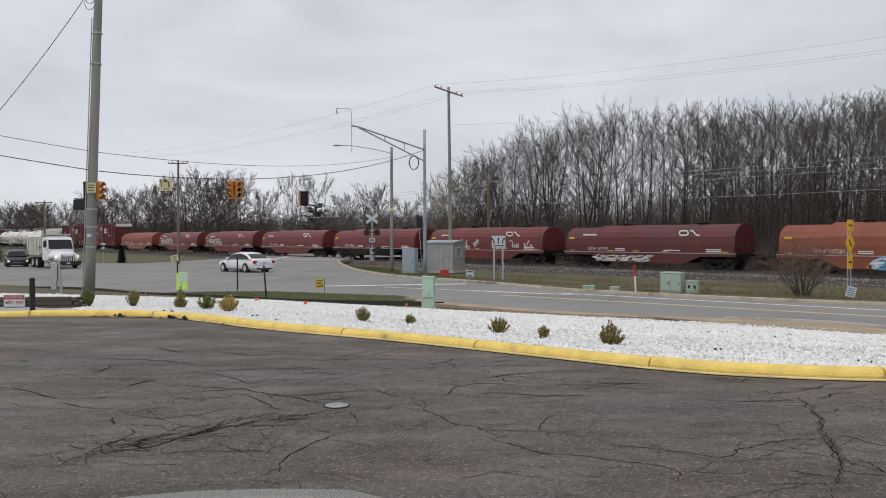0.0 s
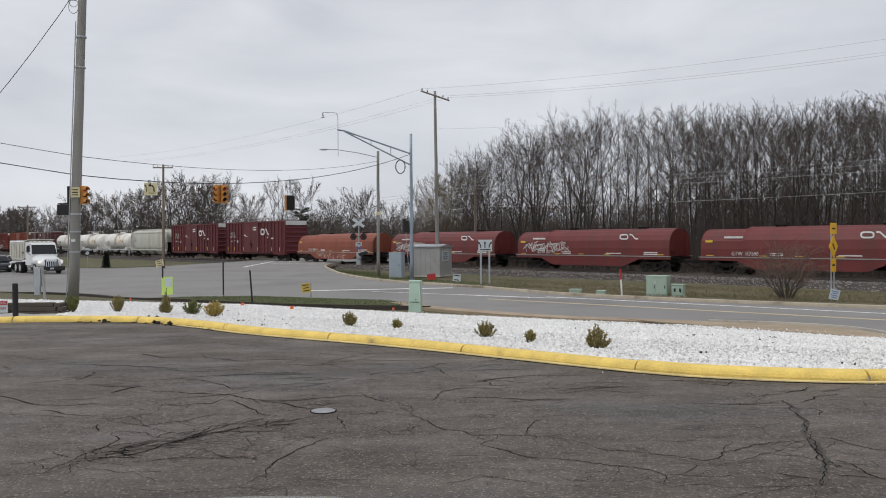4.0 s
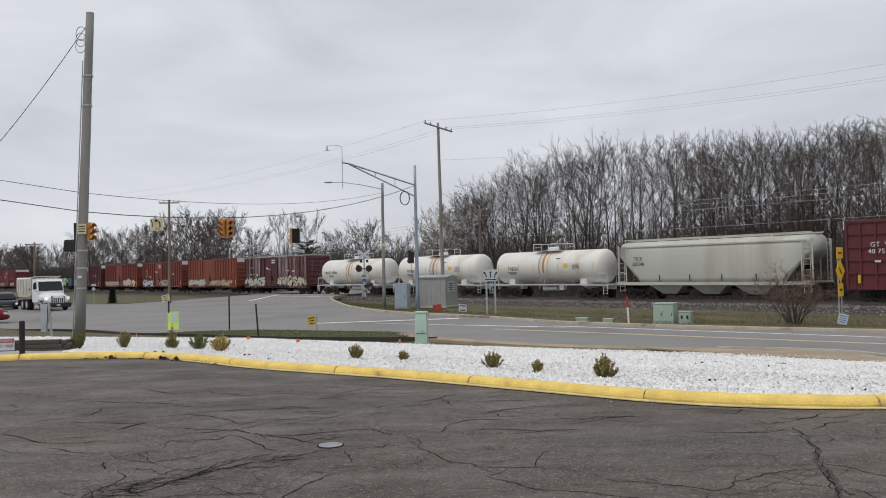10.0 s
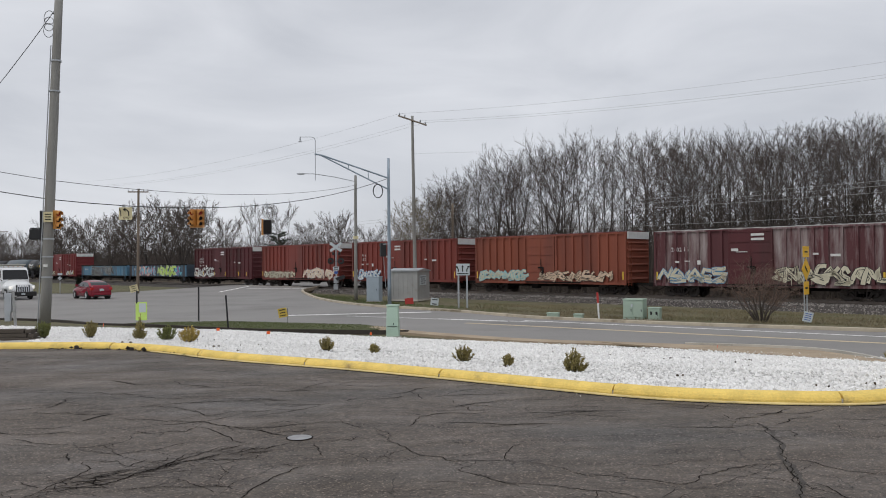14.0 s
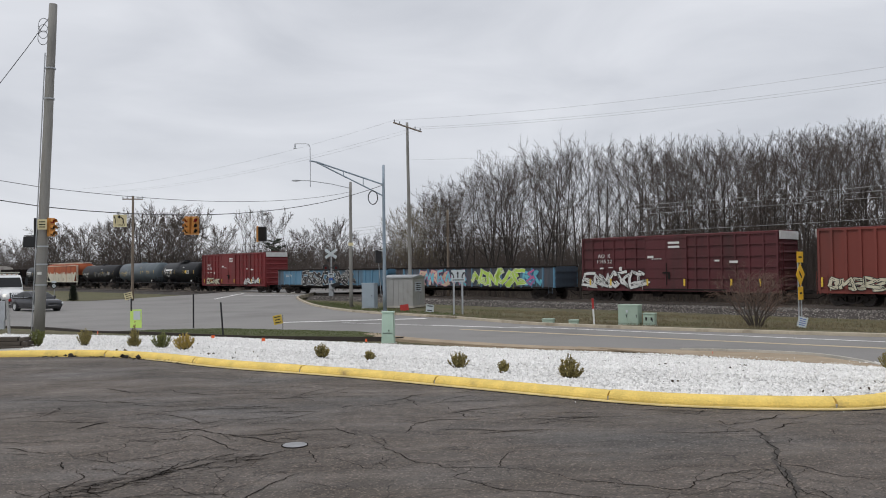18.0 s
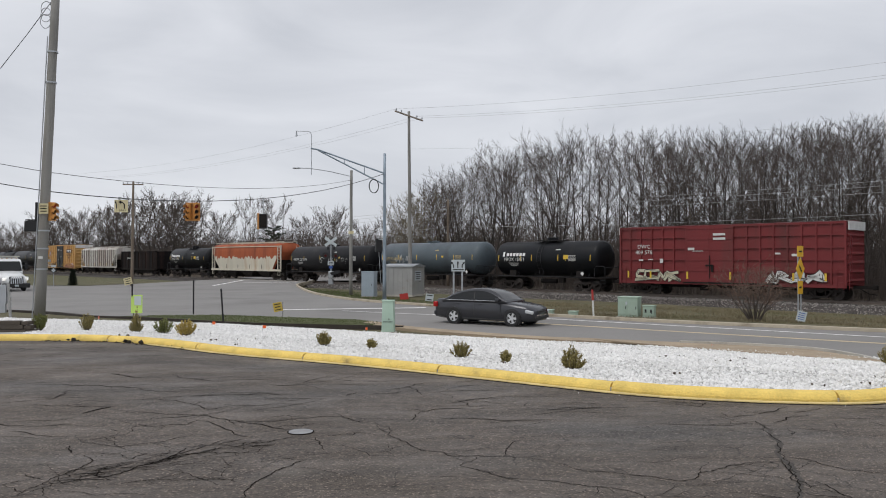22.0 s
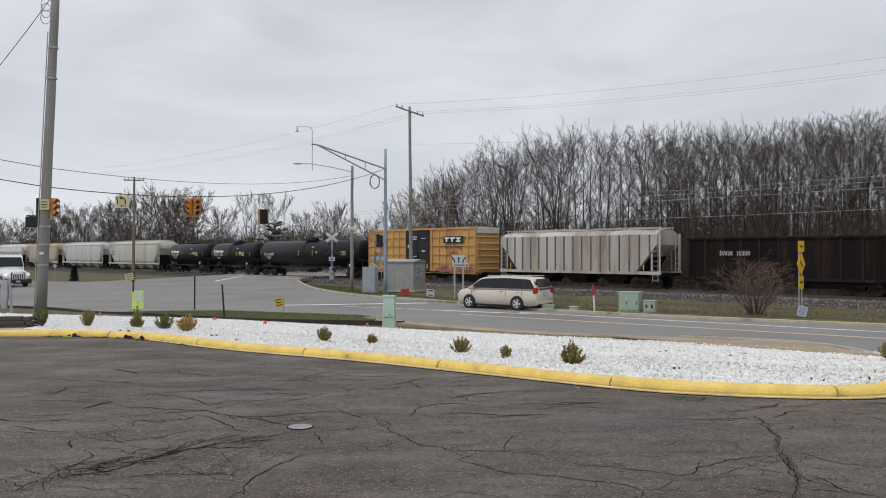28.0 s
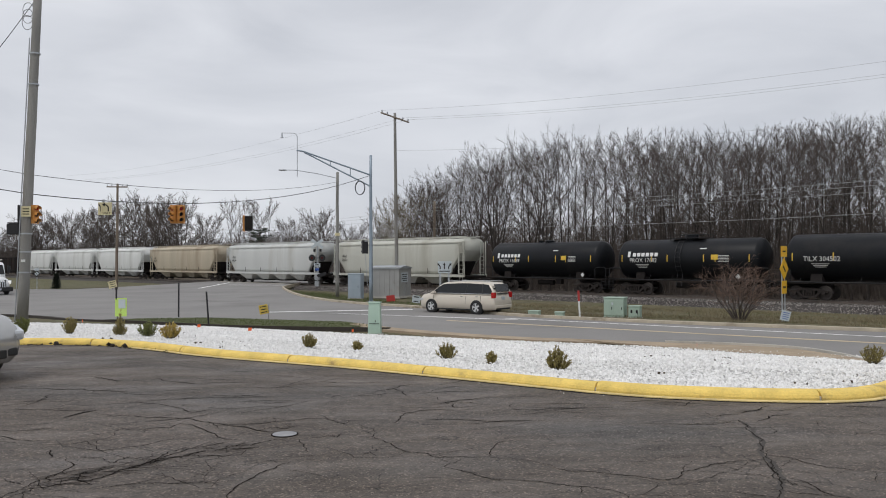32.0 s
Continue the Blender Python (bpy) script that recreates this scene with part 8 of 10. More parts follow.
pine(track_at(-112, 70, -1.5), 8.2, 3)


def small_shrub(name, at, w, h, m, seed, label, cone=0.0):
    """A low dense shrub: stems in a clump and many small leaf blades around them."""
    rnd = random.Random(seed)
    S = Branches()
    vv, ff = [], []
    stems = int(16 + 36 * w)
    for i in range(stems):
        a = 2.4 * i + rnd.uniform(-0.4, 0.4)
        e = math.sqrt((i + 0.5) / stems) * rnd.uniform(0.75, 1.08)
        r = w * 0.5 * e
        hh = h * ((1 - 0.8 * e) if cone > 0.5 else (1 - 0.42 * e * e)) * rnd.uniform(0.72, 1.04)
        top = Vector((r * math.cos(a), r * math.sin(a), max(hh, 0.06)))
        foot = Vector((0.14 * r * math.cos(a), 0.14 * r * math.sin(a), 0))
        mid = foot.lerp(top, 0.5) + Vector((0.12 * r * math.cos(a), 0.12 * r * math.sin(a), -0.02 * h))
        S.limb([foot, mid, top], [0.006, 0.004, 0.002], 3)
        axis = (top - mid).normalized()
        for j in range(int(30 + 90 * h)):
            t = 0.22 + 0.78 * rnd.random()
            p = foot.lerp(mid, t * 2) if t < 0.5 else mid.lerp(top, t * 2 - 1)
            d = (axis * 0.9 + Vector((rnd.gauss(0, 0.6), rnd.gauss(0, 0.6), rnd.gauss(0.15, 0.45)))).normalized()
            s = d.cross(Vector((rnd.gauss(0, 1), rnd.gauss(0, 1), rnd.gauss(0, 1)))).normalized()
            ll, lw = 0.045 * rnd.uniform(0.6, 1.2), 0.0075
            b = len(vv)
            for q in (p, p + d * ll * 0.5 + s * lw, p + d * ll, p + d * ll * 0.5 - s * lw):
                vv.append((q.x, q.y, q.z))
            ff.append((b, b + 1, b + 2, b + 3))
    root = thing(name, label, "shrub", "young shrubs in the white stones", Matrix.Translation(at))
    shared("stem", S.mesh("stem", M["bark"]), root)
    me = bpy.data.meshes.new("foliage")
    me.from_pydata(vv, [], ff)
    me.materials.append(m)
    shared("foliage", me, root)
    return root


for i, (x, y, w, h, mm, lab) in enumerate((
        (-7.45, 16.5, 0.36, 0.40, "shrub_green", "small green shrub in white stones"), (-6.98, 17.7, 0.34, 0.40, "shrub_olive", "small olive-brown shrub in white stones"),
        (-6.05, 18.1, 0.34, 0.62, "shrub_olive", "narrow olive shrub in white stones"), (-5.38, 17.9, 0.48, 0.36, "shrub_green", "low dark green shrub in white stones"),
        (-4.69, 17.2, 0.52, 0.38, "shrub_yellow", "golden yellow shrub in white stones"), (-1.53, 14.95, 0.34, 0.30, "shrub_olive", "sparse small shrub in white stones"),
        (-0.62, 14.76, 0.2, 0.2, "shrub_olive", "tiny sparse shrub in white stones"), (0.88, 12.5, 0.34, 0.28, "shrub_olive", "sparse spreading shrub in white stones"),
        (1.49, 11.7, 0.18, 0.19, "shrub_olive", "tiny sparse shrub in white stones"), (2.28, 10.7, 0.38, 0.46, "shrub_olive", "conical olive-green shrub in white stones"),
        (11.3, 17.7, 0.62, 0.52, "shrub_olive", "bushy olive shrub in white stones"))):
    small_shrub("shrub", (x, y, island_z(x, y) - 0.01), w, h, M[mm], 60 + i, lab, 0.8 if "conical" in lab or "narrow" in lab else 0.0)


def bare_bush():
    """The big rounded bare bush on the verge."""
    rnd = random.Random(77)
    S, C = Branches(), Branches()
    for i in range(24):
        a = 2.4 * i
        e = math.sqrt((i + 0.5) / 24)
        o = Vector((math.cos(a) * 0.22 * e, math.sin(a) * 0.22 * e, 0))
        tip = Vector((math.cos(a) * 1.75 * e, math.sin(a) * 1.75 * e, 2.75 - 1.05 * e * e)) * rnd.uniform(0.85, 1.05)
        lp = []
        for q in range(7):
            u = q / 6
            c = o * (1 - u) ** 2 + (o + Vector((math.cos(a) * 0.75 * e, math.sin(a) * 0.75 * e, 1.25))) * 2 * u * (1 - u) + tip * u * u
            lp.append(c + Vector((rnd.gauss(0, 0.05), rnd.gauss(0, 0.05), rnd.gauss(0, 0.04))) * (u > 0))
        S.limb(lp, [0.03, 0.026, 0.022, 0.017, 0.012, 0.008, 0.005], 5)
        for j in range(11):
            t = 0.3 + 0.7 * rnd.random()
            k = min(int(t * 6), 5)
            p = lp[k].lerp(lp[k + 1], t * 6 - k)
            d = (lp[k + 1] - lp[k]).normalized()
            d = (d + across(rnd, d) * rnd.uniform(0.6, 1.3)).normalized()
            sp = wander(rnd, p, d, rnd.uniform(0.35, 0.8), 3, 0.22, 0.0)
            C.limb(sp, [0.008, 0.007, 0.005, 0.003], 3)
            for w in range(9):
                p2 = sp[0].lerp(sp[3], rnd.random())
                d2 = (d + across(rnd, d) * rnd.uniform(0.6, 1.6)).normalized()
                C.spike(p2, p2 + d2 * rnd.uniform(0.15, 0.42), 0.0042)
    root = thing("bare_bush", "large rounded leafless bush on the verge", "bush", "", pose(16.75, 36.6, -1.42) @ Matrix.Diagonal((1.2, 1.1, 1.0, 1)))
    shared("stem", S.mesh("stem", M["bark"]), root)
    shared("crown", C.mesh("crown", M["twig_red"]), root)


bare_bush()
for i, (x, y, w, h) in enumerate(((-36.2, 88.5, 0.9, 1.7), (-57, 92, 2.4, 2.6), (-53, 93, 2.2, 2.2))):
    rnd = random.Random(90 + i)
    vv, ff = [], []
    for j in range(1500):
        t = rnd.random()
        a = rnd.uniform(0, 6.28)
        r = w / 2 * math.sqrt(rnd.random()) * (1.1 - 0.75 * t)
        p = Vector((r * math.cos(a), r * math.sin(a), h * t))
        d = Vector((math.cos(a), math.sin(a), 0.7)).normalized()
        s = Vector((-math.sin(a), math.cos(a), 0))
        b = len(vv)
        for q in (p, p + d * 0.1 + s * 0.04, p + d * 0.22, p + d * 0.1 - s * 0.04):
            vv.append((q.x, q.y, q.z))
        ff.append((b, b + 1, b + 2, b + 3))
    me = bpy.data.meshes.new("foliage")
    me.from_pydata(vv, [], ff)
    me.materials.append(M["needle"])
    root = thing("evergreen_shrub", "dark evergreen shrub beyond the junction", "shrub", "", pose(x, y, -1.5))
    shared("foliage", me, root)
    st = bmesh.new()
    tube(st, [(0, 0, -0.1), (0, 0, h * 0.8)], [0.06, 0.02], 6)
    part("stem", st, M["bark_dark"], root)

# ---- road vehicles ----
M["glass"] = mat("dark_car_glass", (0.008, 0.009, 0.010), 0.05, 0, 0.05, 2, 10, 0, spec=0.45)
M["car_white"] = mat("white_car_paint", (0.74, 0.75, 0.76), 0.22, 0, 0.03, 1, 10, 0)
M["car_grey"] = mat("dark_grey_car_paint", (0.06, 0.061, 0.068), 0.18, 0.35, 0.05, 1, 10, 0)
M["car_red"] = mat("red_car_paint", (0.23, 0.010, 0.026), 0.22, 0.1, 0.05, 1, 10, 0)
M["car_gold"] = mat("champagne_car_paint", (0.66, 0.60, 0.51), 0.25, 0.1, 0.04, 1, 10, 0)
M["car_silver"] = mat("silver_car_paint", (0.48, 0.48, 0.47), 0.22, 0.5, 0.04, 1, 10, 0)
M["car_dark"] = mat("dark_blue_car_paint", (0.03, 0.034, 0.045), 0.25, 0.2, 0.05, 1, 10, 0)
M["truck_white"] = mat("white_truck_paint", (0.76, 0.77, 0.77), 0.28, 0, 0.04, 1, 10, 0)
M["truck_body"] = mat("cream_dump_body", (0.54, 0.52, 0.45), 0.5, 0, 0.12, 1, 12, 0.03, (0.32, 0.29, 0.24), 0.35)
M["chrome"] = mat("chrome_trim", (0.6, 0.61, 0.62), 0.15, 0.95, 0.05, 2, 10, 0)
M["rim"] = mat("alloy_rim", (0.66, 0.67, 0.68), 0.35, 0.25, 0.06, 3, 10, 0)
M["lamp_clear"] = mat("clear_headlamp", (0.62, 0.64, 0.66), 0.12, 0.2, 0.05, 3, 10, 0)
M["lamp_on"] = glow("lit_headlamp", (1.0, 0.97, 0.9), 0.4)
M["lamp_red"] = mat("red_tail_lamp", (0.42, 0.012, 0.012), 0.18, 0, 0.05, 3, 10, 0)
M["plastic"] = mat("black_trim_plastic", (0.02, 0.02, 0.02), 0.6, 0, 0.1, 3, 10, 0)
WHEEL_TURNS = []


def car_wheel(root, x, y, r, w=0.2, spokes=5):
    """Tyre with an alloy rim; local y is the axle."""
    s = -1 if y < 0 else 1
    bm = bmesh.new()
    lathe_x(bm, [(-w / 2, r * 0.66), (-w / 2, r * 0.93), (-w / 2 + 0.03, r), (w / 2 - 0.03, r), (w / 2, r * 0.93), (w / 2, r * 0.66), (0, r * 0.64), (-w / 2, r * 0.66)], 24, False)
    ty = part("wheel", recalc(bm), M["tyre"], root, "black tyre on an alloy rim")
    ty.matrix_basis = pose(x, y, r)
    bm = bmesh.new()
    lathe_x(bm, [(s * w * 0.40, 0.02), (s * w * 0.42, r * 0.18), (s * w * 0.30, r * 0.2), (s * w * 0.30, r * 0.25)], 12)
    for k in range(spokes):
        a = 2 * math.pi * k / spokes
        c, q = math.cos(a), math.sin(a)
        pts = []
        for rr, hw in ((r * 0.12, 0.035), (r * 0.64, 0.05)):
            for t in (-hw, hw):
                pts.append((rr * c - t * q, rr * q + t * c))
        o = [pts[0], pts[1], pts[3], pts[2]]
        loft(bm, [[(px, s * w * 0.32, pz) for px, pz in o], [(px, s * w * 0.44, pz) for px, pz in o]])
    loft(bm, [[(rr * math.cos(2 * math.pi * k / 24), yy, rr * math.sin(2 * math.pi * k / 24)) for k in range(24)] for rr, yy in ((r * 0.68, s * w * 0.5), (r * 0.68, s * w * 0.44), (r * 0.61, s * w * 0.40), (r * 0.61, s * w * 0.2))], caps=False)
    part("rim", recalc(bm), M["rim"], ty)
    bm = bmesh.new()
    lathe_x(bm, [(s * w * 0.1, 0.01), (s * w * 0.12, r * 0.62)], 20)
    part("brake_disc", bm, M["under"], ty)
    return ty


def car(name, label, L, W, H, paint, prof, cab, wheels, r, lamps_on=False, scale=1.0, doors=2, rails=False):
    """prof: rows of x (share of length from the nose), deck height, half-width share, sill height.
    cab: x of windscreen foot, roof front, roof back, rear-glass foot (shares of length), belt and roof heights."""
    root = thing(name, label, "car", "", None)
    hw = W / 2

    def X(t):
        return L / 2 - t * L

    bm = bmesh.new()
    rings = []
    for t, zt, ws, zb in prof:
        w = hw * ws
        x = X(t)
        half = [(w * 0.80, zb), (w * 0.97, zb + 0.10), (w, zb + (zt - zb) * 0.45), (w * 0.985, zb + (zt - zb) * 0.72), (w * 0.93, zt - 0.045), (w * 0.80, zt)]
        rings.append([(x, -a, b) for a, b in half] + [(x, a, b) for a, b in reversed(half)])
    loft(bm, rings)
    part("body", recalc(bm), paint, root, smooth=True)
    t0, t1, t2, t3, zb_, zr = cab
    belt = hw * 0.93
    roofw = hw * 0.70
    A = [(X(t0), belt * 0.90, zb_ - 0.02), (X(t1), roofw, zr - 0.05), (X(t2), roofw * 0.97, zr - 0.06), (X(t3), belt * 0.92, zb_ + 0.01)]
    xm = X((t1 + t2) / 2 + 0.01)
    arch_t = [t0, (t0 + t1) / 2, t1, (t1 + t2) / 2, t2, (t2 + t3) / 2, t3]
    arch_z = [zb_ - 0.02, zb_ + 0.57 * (zr - zb_), zr - 0.045, zr + 0.01, zr - 0.05, zb_ + 0.62 * (zr - zb_), zb_]
    low_w = hw * 0.955

    def crown(t):
        """Roof height and half-width there, smoothed over the neighbours."""
        z = sum(interp(t + d, arch_t, arch_z) for d in (-0.03, -0.01, 0.01, 0.03)) / 4
        return z, low_w + (roofw * 1.04 - low_w) * min(1.0, max(0.0, (z - zb_) / (zr - zb_)))

    bm = bmesh.new()   # painted greenhouse
    rings = []
    for k in range(23):
        t = t0 + (t3 - t0) * k / 22
        z, w = crown(t)
        e = min(1.0, max(0.05, (z - zb_ + 0.05) / 0.35))
        half = [(low_w, zb_ - 0.06), (low_w + (w - low_w) * 0.6, zb_ + (z - zb_) * 0.55), (w, z - 0.075 * e), (w * 0.9, z - 0.022 * e), (w * 0.5, z)]
        rings.append([(X(t), -a, b) for a, b in half] + [(X(t), a, b) for a, b in reversed(half)])
    loft(bm, rings)
    part("roof", recalc(bm), paint, root, "painted roof and pillars", smooth=True)
    for s in (-1, 1):
        bm = bmesh.new()
        rows = []
        for k in range(15):
            t = t0 + 0.30 * (t1 - t0) + (t3 - 0.28 * (t3 - t2) - t0 - 0.30 * (t1 - t0)) * k / 14
            z, w = crown(t)
            za, zc = zb_ + 0.025, max(z - 0.10, zb_ + 0.04)
            row = []
            for zz in (za, (za + zc) / 2, zc):
                f = interp(zz, [zb_ - 0.06, zb_ + (z - zb_) * 0.55, max(z - 0.075, zb_ + (z - zb_) * 0.56)], [0.0, 0.6, 1.0])
                row.append((X(t), s * (low_w + (w - low_w) * f + 0.018), zz))
            rows.append(row)
        loft(bm, rows, closed=False)
        part("side_window", recalc(bm), M["glass"], root, "dark tinted side windows", smooth=True)
    for name_, ta, tb in (("windshield", t0 + 0.015, t1 - 0.004), ("rear_glass", t2 + 0.25 * (t3 - t2), t3 - 0.012)):
        bm = bmesh.new()
        rows = []
        for k in range(7):
            t = ta + (tb - ta) * k / 6
            z, w = crown(t)
            rows.append([(X(t), q * w * 0.86, z + 0.012 - 0.02 * q * q) for q in (-1, -0.5, 0, 0.5, 1)])
        loft(bm, rows, closed=False)
        part(name_, recalc(bm), M["glass"], root, smooth=True)
    for s in (-1, 1):
        def bar(name_, a, b, wd, m):
            q = bmesh.new()
            a_, b_ = Vector(a), Vector(b)
            tube(q, [a_, b_], wd, 6)
            return part(name_, q, m, root)
        bar("pillar", (xm, s * (low_w + 0.004), zb_ + 0.02), (xm - 0.05, s * roofw * 1.05, zr - 0.11), 0.028, M["plastic"])
        if doors > 2:
            x4 = X(t2 - 0.10)
            bar("pillar", (x4 - 0.1, s * (low_w + 0.004), zb_ + 0.02), (x4, s * roofw * 1.05, zr - 0.11), 0.03, M["plastic"])
        bar("belt_trim", (A[0][0] - 0.35, s * (low_w + 0.012), zb_ + 0.01), (A[3][0] + 0.25, s * (low_w + 0.012), zb_ + 0.015), 0.014, M["chrome"])
        mi = part("mirror", bbox((0.16, 0.2, 0.13), (A[0][0] - 0.35, s * (hw + 0.06), zb_ + 0.06), bevel=0.03), paint, root)
        for dx in (0.28, -0.75):
            part("door_handle", bbox((0.18, 0.03, 0.035), (xm + dx, s * (hw * 0.985), zb_ - 0.14), bevel=0.008), paint if name != "minivan" else M["chrome"], root)
        for dx in (A[0][0] - 0.25 - xm, 0.0, -1.0):
            part("door_gap", bbox((0.012, 0.012, 0.46), (xm + dx, s * (hw * 0.994), zb_ - 0.33)), M["plastic"], root)
        part("sill", bbox((L * 0.5, 0.05, 0.07), (X(0.5), s * hw * 0.95, 0.24), bevel=0.01), M["plastic"], root)
        hl = part("headlight", bbox((0.34, 0.36, 0.14), (X(0.035) - 0.05, s * hw * 0.74, prof[1][1] - 0.13), (0, 12, -s * 18), bevel=0.04), M["lamp_on"] if lamps_on else M["lamp_clear"], root)
        tl = part("taillight", bbox((0.2, 0.30, 0.22 if doors == 2 else 0.32), (X(0.985) + 0.03, s * hw * 0.80, prof[-2][1] - 0.17 if doors == 2 else 1.05), (0, 0, s * 12), bevel=0.04), M["lamp_red"], root)
        part("fog_recess", bbox((0.12, 0.26, 0.1), (X(0.012), s * hw * 0.62, 0.36), (0, 0, -s * 12), bevel=0.02), M["plastic"], root)
        if rails:
            bar("roof_rail", (A[1][0] - 0.3, s * roofw * 0.92, zr + 0.02), (A[2][0] + 0.1, s * roofw * 0.92, zr + 0.02), 0.02, M["chrome"])
    part("grille", bbox((0.06, W * 0.42, 0.16), (X(0.006), 0, prof[1][1] - 0.17), (0, 8, 0), bevel=0.02), M["plastic"], root)
    part("grille_trim", bbox((0.05, W * 0.46, 0.03), (X(0.004), 0, prof[1][1] - 0.27), bevel=0.008), M["chrome"], root)
    part("air_intake", bbox((0.05, W * 0.6, 0.12), (X(0.004), 0, 0.34), bevel=0.02), M["plastic"], root)
    part("rear_bumper", bbox((0.12, W * 0.86, 0.2), (X(0.994), 0, 0.42), bevel=0.05), paint, root)
    part("bumper_trim", bbox((0.06, W * 0.7, 0.1), (X(0.999), 0, 0.31), bevel=0.02), M["plastic"], root)
    part("number_plate", bbox((0.02, 0.32, 0.16), (X(0.998) - 0.02, 0, prof[-2][1] - 0.24 if doors == 2 else 0.88)), M["sign_white"], root)
    if doors > 2:
        part("tailgate_glass", bbox((0.03, W * 0.66, 0.44), (X(0.972) - 0.05, 0, zb_ + 0.34), (0, 21, 0), bevel=0.01), M["glass"], root)
    part("rear_window", bbox((0.02, W * 0.58, 0.06), (A[3][0] - 0.06, 0, zb_ + 0.03), (0, 50, 0)), M["plastic"], root)
    for t in wheels:
        for s in (-1, 1):
            x = X(t)
            bm = bmesh.new()
            tube(bm, [(x, s * (hw - 0.25), r), (x, s * (hw + 0.004), r)], r * 1.12, 20)
            part("wheel_arch", bm, M["plastic"], root)
            w = car_wheel(root, x, s * (hw - 0.045), r)
            WHEEL_TURNS.append((name, w, (x, s * (hw - 0.045), r), r))
    root.scale = (scale, scale, scale)
    return root


SEDAN = [(0.0, 0.60, 0.72, 0.30), (0.015, 0.72, 0.84, 0.22), (0.07, 0.82, 0.95, 0.19), (0.18, 0.90, 0.99, 0.18), (0.30, 0.97, 1.0, 0.18), (0.55, 1.0, 1.0, 0.18), (0.75, 1.02, 1.0, 0.18), (0.86, 1.04, 0.98, 0.20), (0.965, 1.03, 0.90, 0.24), (0.99, 0.96, 0.84, 0.28), (1.0, 0.70, 0.78, 0.34)]
HATCH = [(0.0, 0.58, 0.70, 0.30), (0.015, 0.70, 0.84, 0.22), (0.07, 0.82, 0.95, 0.19), (0.18, 0.93, 0.99, 0.18), (0.30, 1.0, 1.0, 0.18), (0.55, 1.02, 1.0, 0.18), (0.75, 1.05, 1.0, 0.18), (0.88, 1.10, 0.97, 0.20), (0.97, 1.12, 0.90, 0.24), (0.992, 1.0, 0.85, 0.28), (1.0, 0.70, 0.80, 0.34)]
VAN = [(0.0, 0.70, 0.74, 0.32), (0.015, 0.86, 0.86, 0.24), (0.05, 1.0, 0.95, 0.20), (0.12, 1.07, 0.99, 0.19), (0.22, 1.11, 1.0, 0.19), (0.55, 1.13, 1.0, 0.19), (0.85, 1.15, 1.0, 0.20), (0.965, 1.15, 0.97, 0.24), (0.99, 1.08, 0.93, 0.28), (1.0, 0.66, 0.90, 0.34)]
SEDAN_CAB = (0.25, 0.44, 0.68, 0.91, 0.98, 1.49)
HATCH_CAB = (0.24, 0.44, 0.70, 0.955, 1.03, 1.49)
VAN_CAB = (0.165, 0.325, 0.94, 0.985, 1.10, 1.77)

sedan_white = car("sedan", "white four-door sedan crossing the junction", 4.85, 1.86, 1.45, M["car_white"], SEDAN, SEDAN_CAB, (0.19, 0.775), 0.34, False, 1.10)
sedan_grey = car("sedan", "dark grey four-door sedan driving along the road", 4.62, 1.76, 1.5, M["car_grey"], SEDAN, SEDAN_CAB, (0.19, 0.775), 0.33, False, 1.09)
hatch_red = car("hatchback", "red hatchback turning away at the junction", 4.46, 1.75, 1.49, M["car_red"], HATCH, HATCH_CAB, (0.19, 0.795), 0.32, False, 1.12)
van = car("minivan", "champagne minivan stopping on the road", 5.15, 1.95, 1.75, M["car_gold"], VAN, VAN_CAB, (0.185, 0.783), 0.365, False, 1.0, 3, True)
suv_dark = car("crossover", "dark crossover waiting behind the dump truck", 4.6, 1.85, 1.65, M["car_dark"], HATCH, (0.24, 0.40, 0.80, 0.96, 1.05, 1.64), (0.19, 0.79), 0.35, True, 1.1)
suv_dark.matrix_basis = pose(-42.8, 78.8, ROAD_Z, 0, 0, -58)
lot_car = car("parking_sedan", "beige-silver sedan rolling into the lot", 4.9, 1.85, 1.45, M["car_silver"], SEDAN, SEDAN_CAB, (0.19, 0.775), 0.33, False, 1.0)


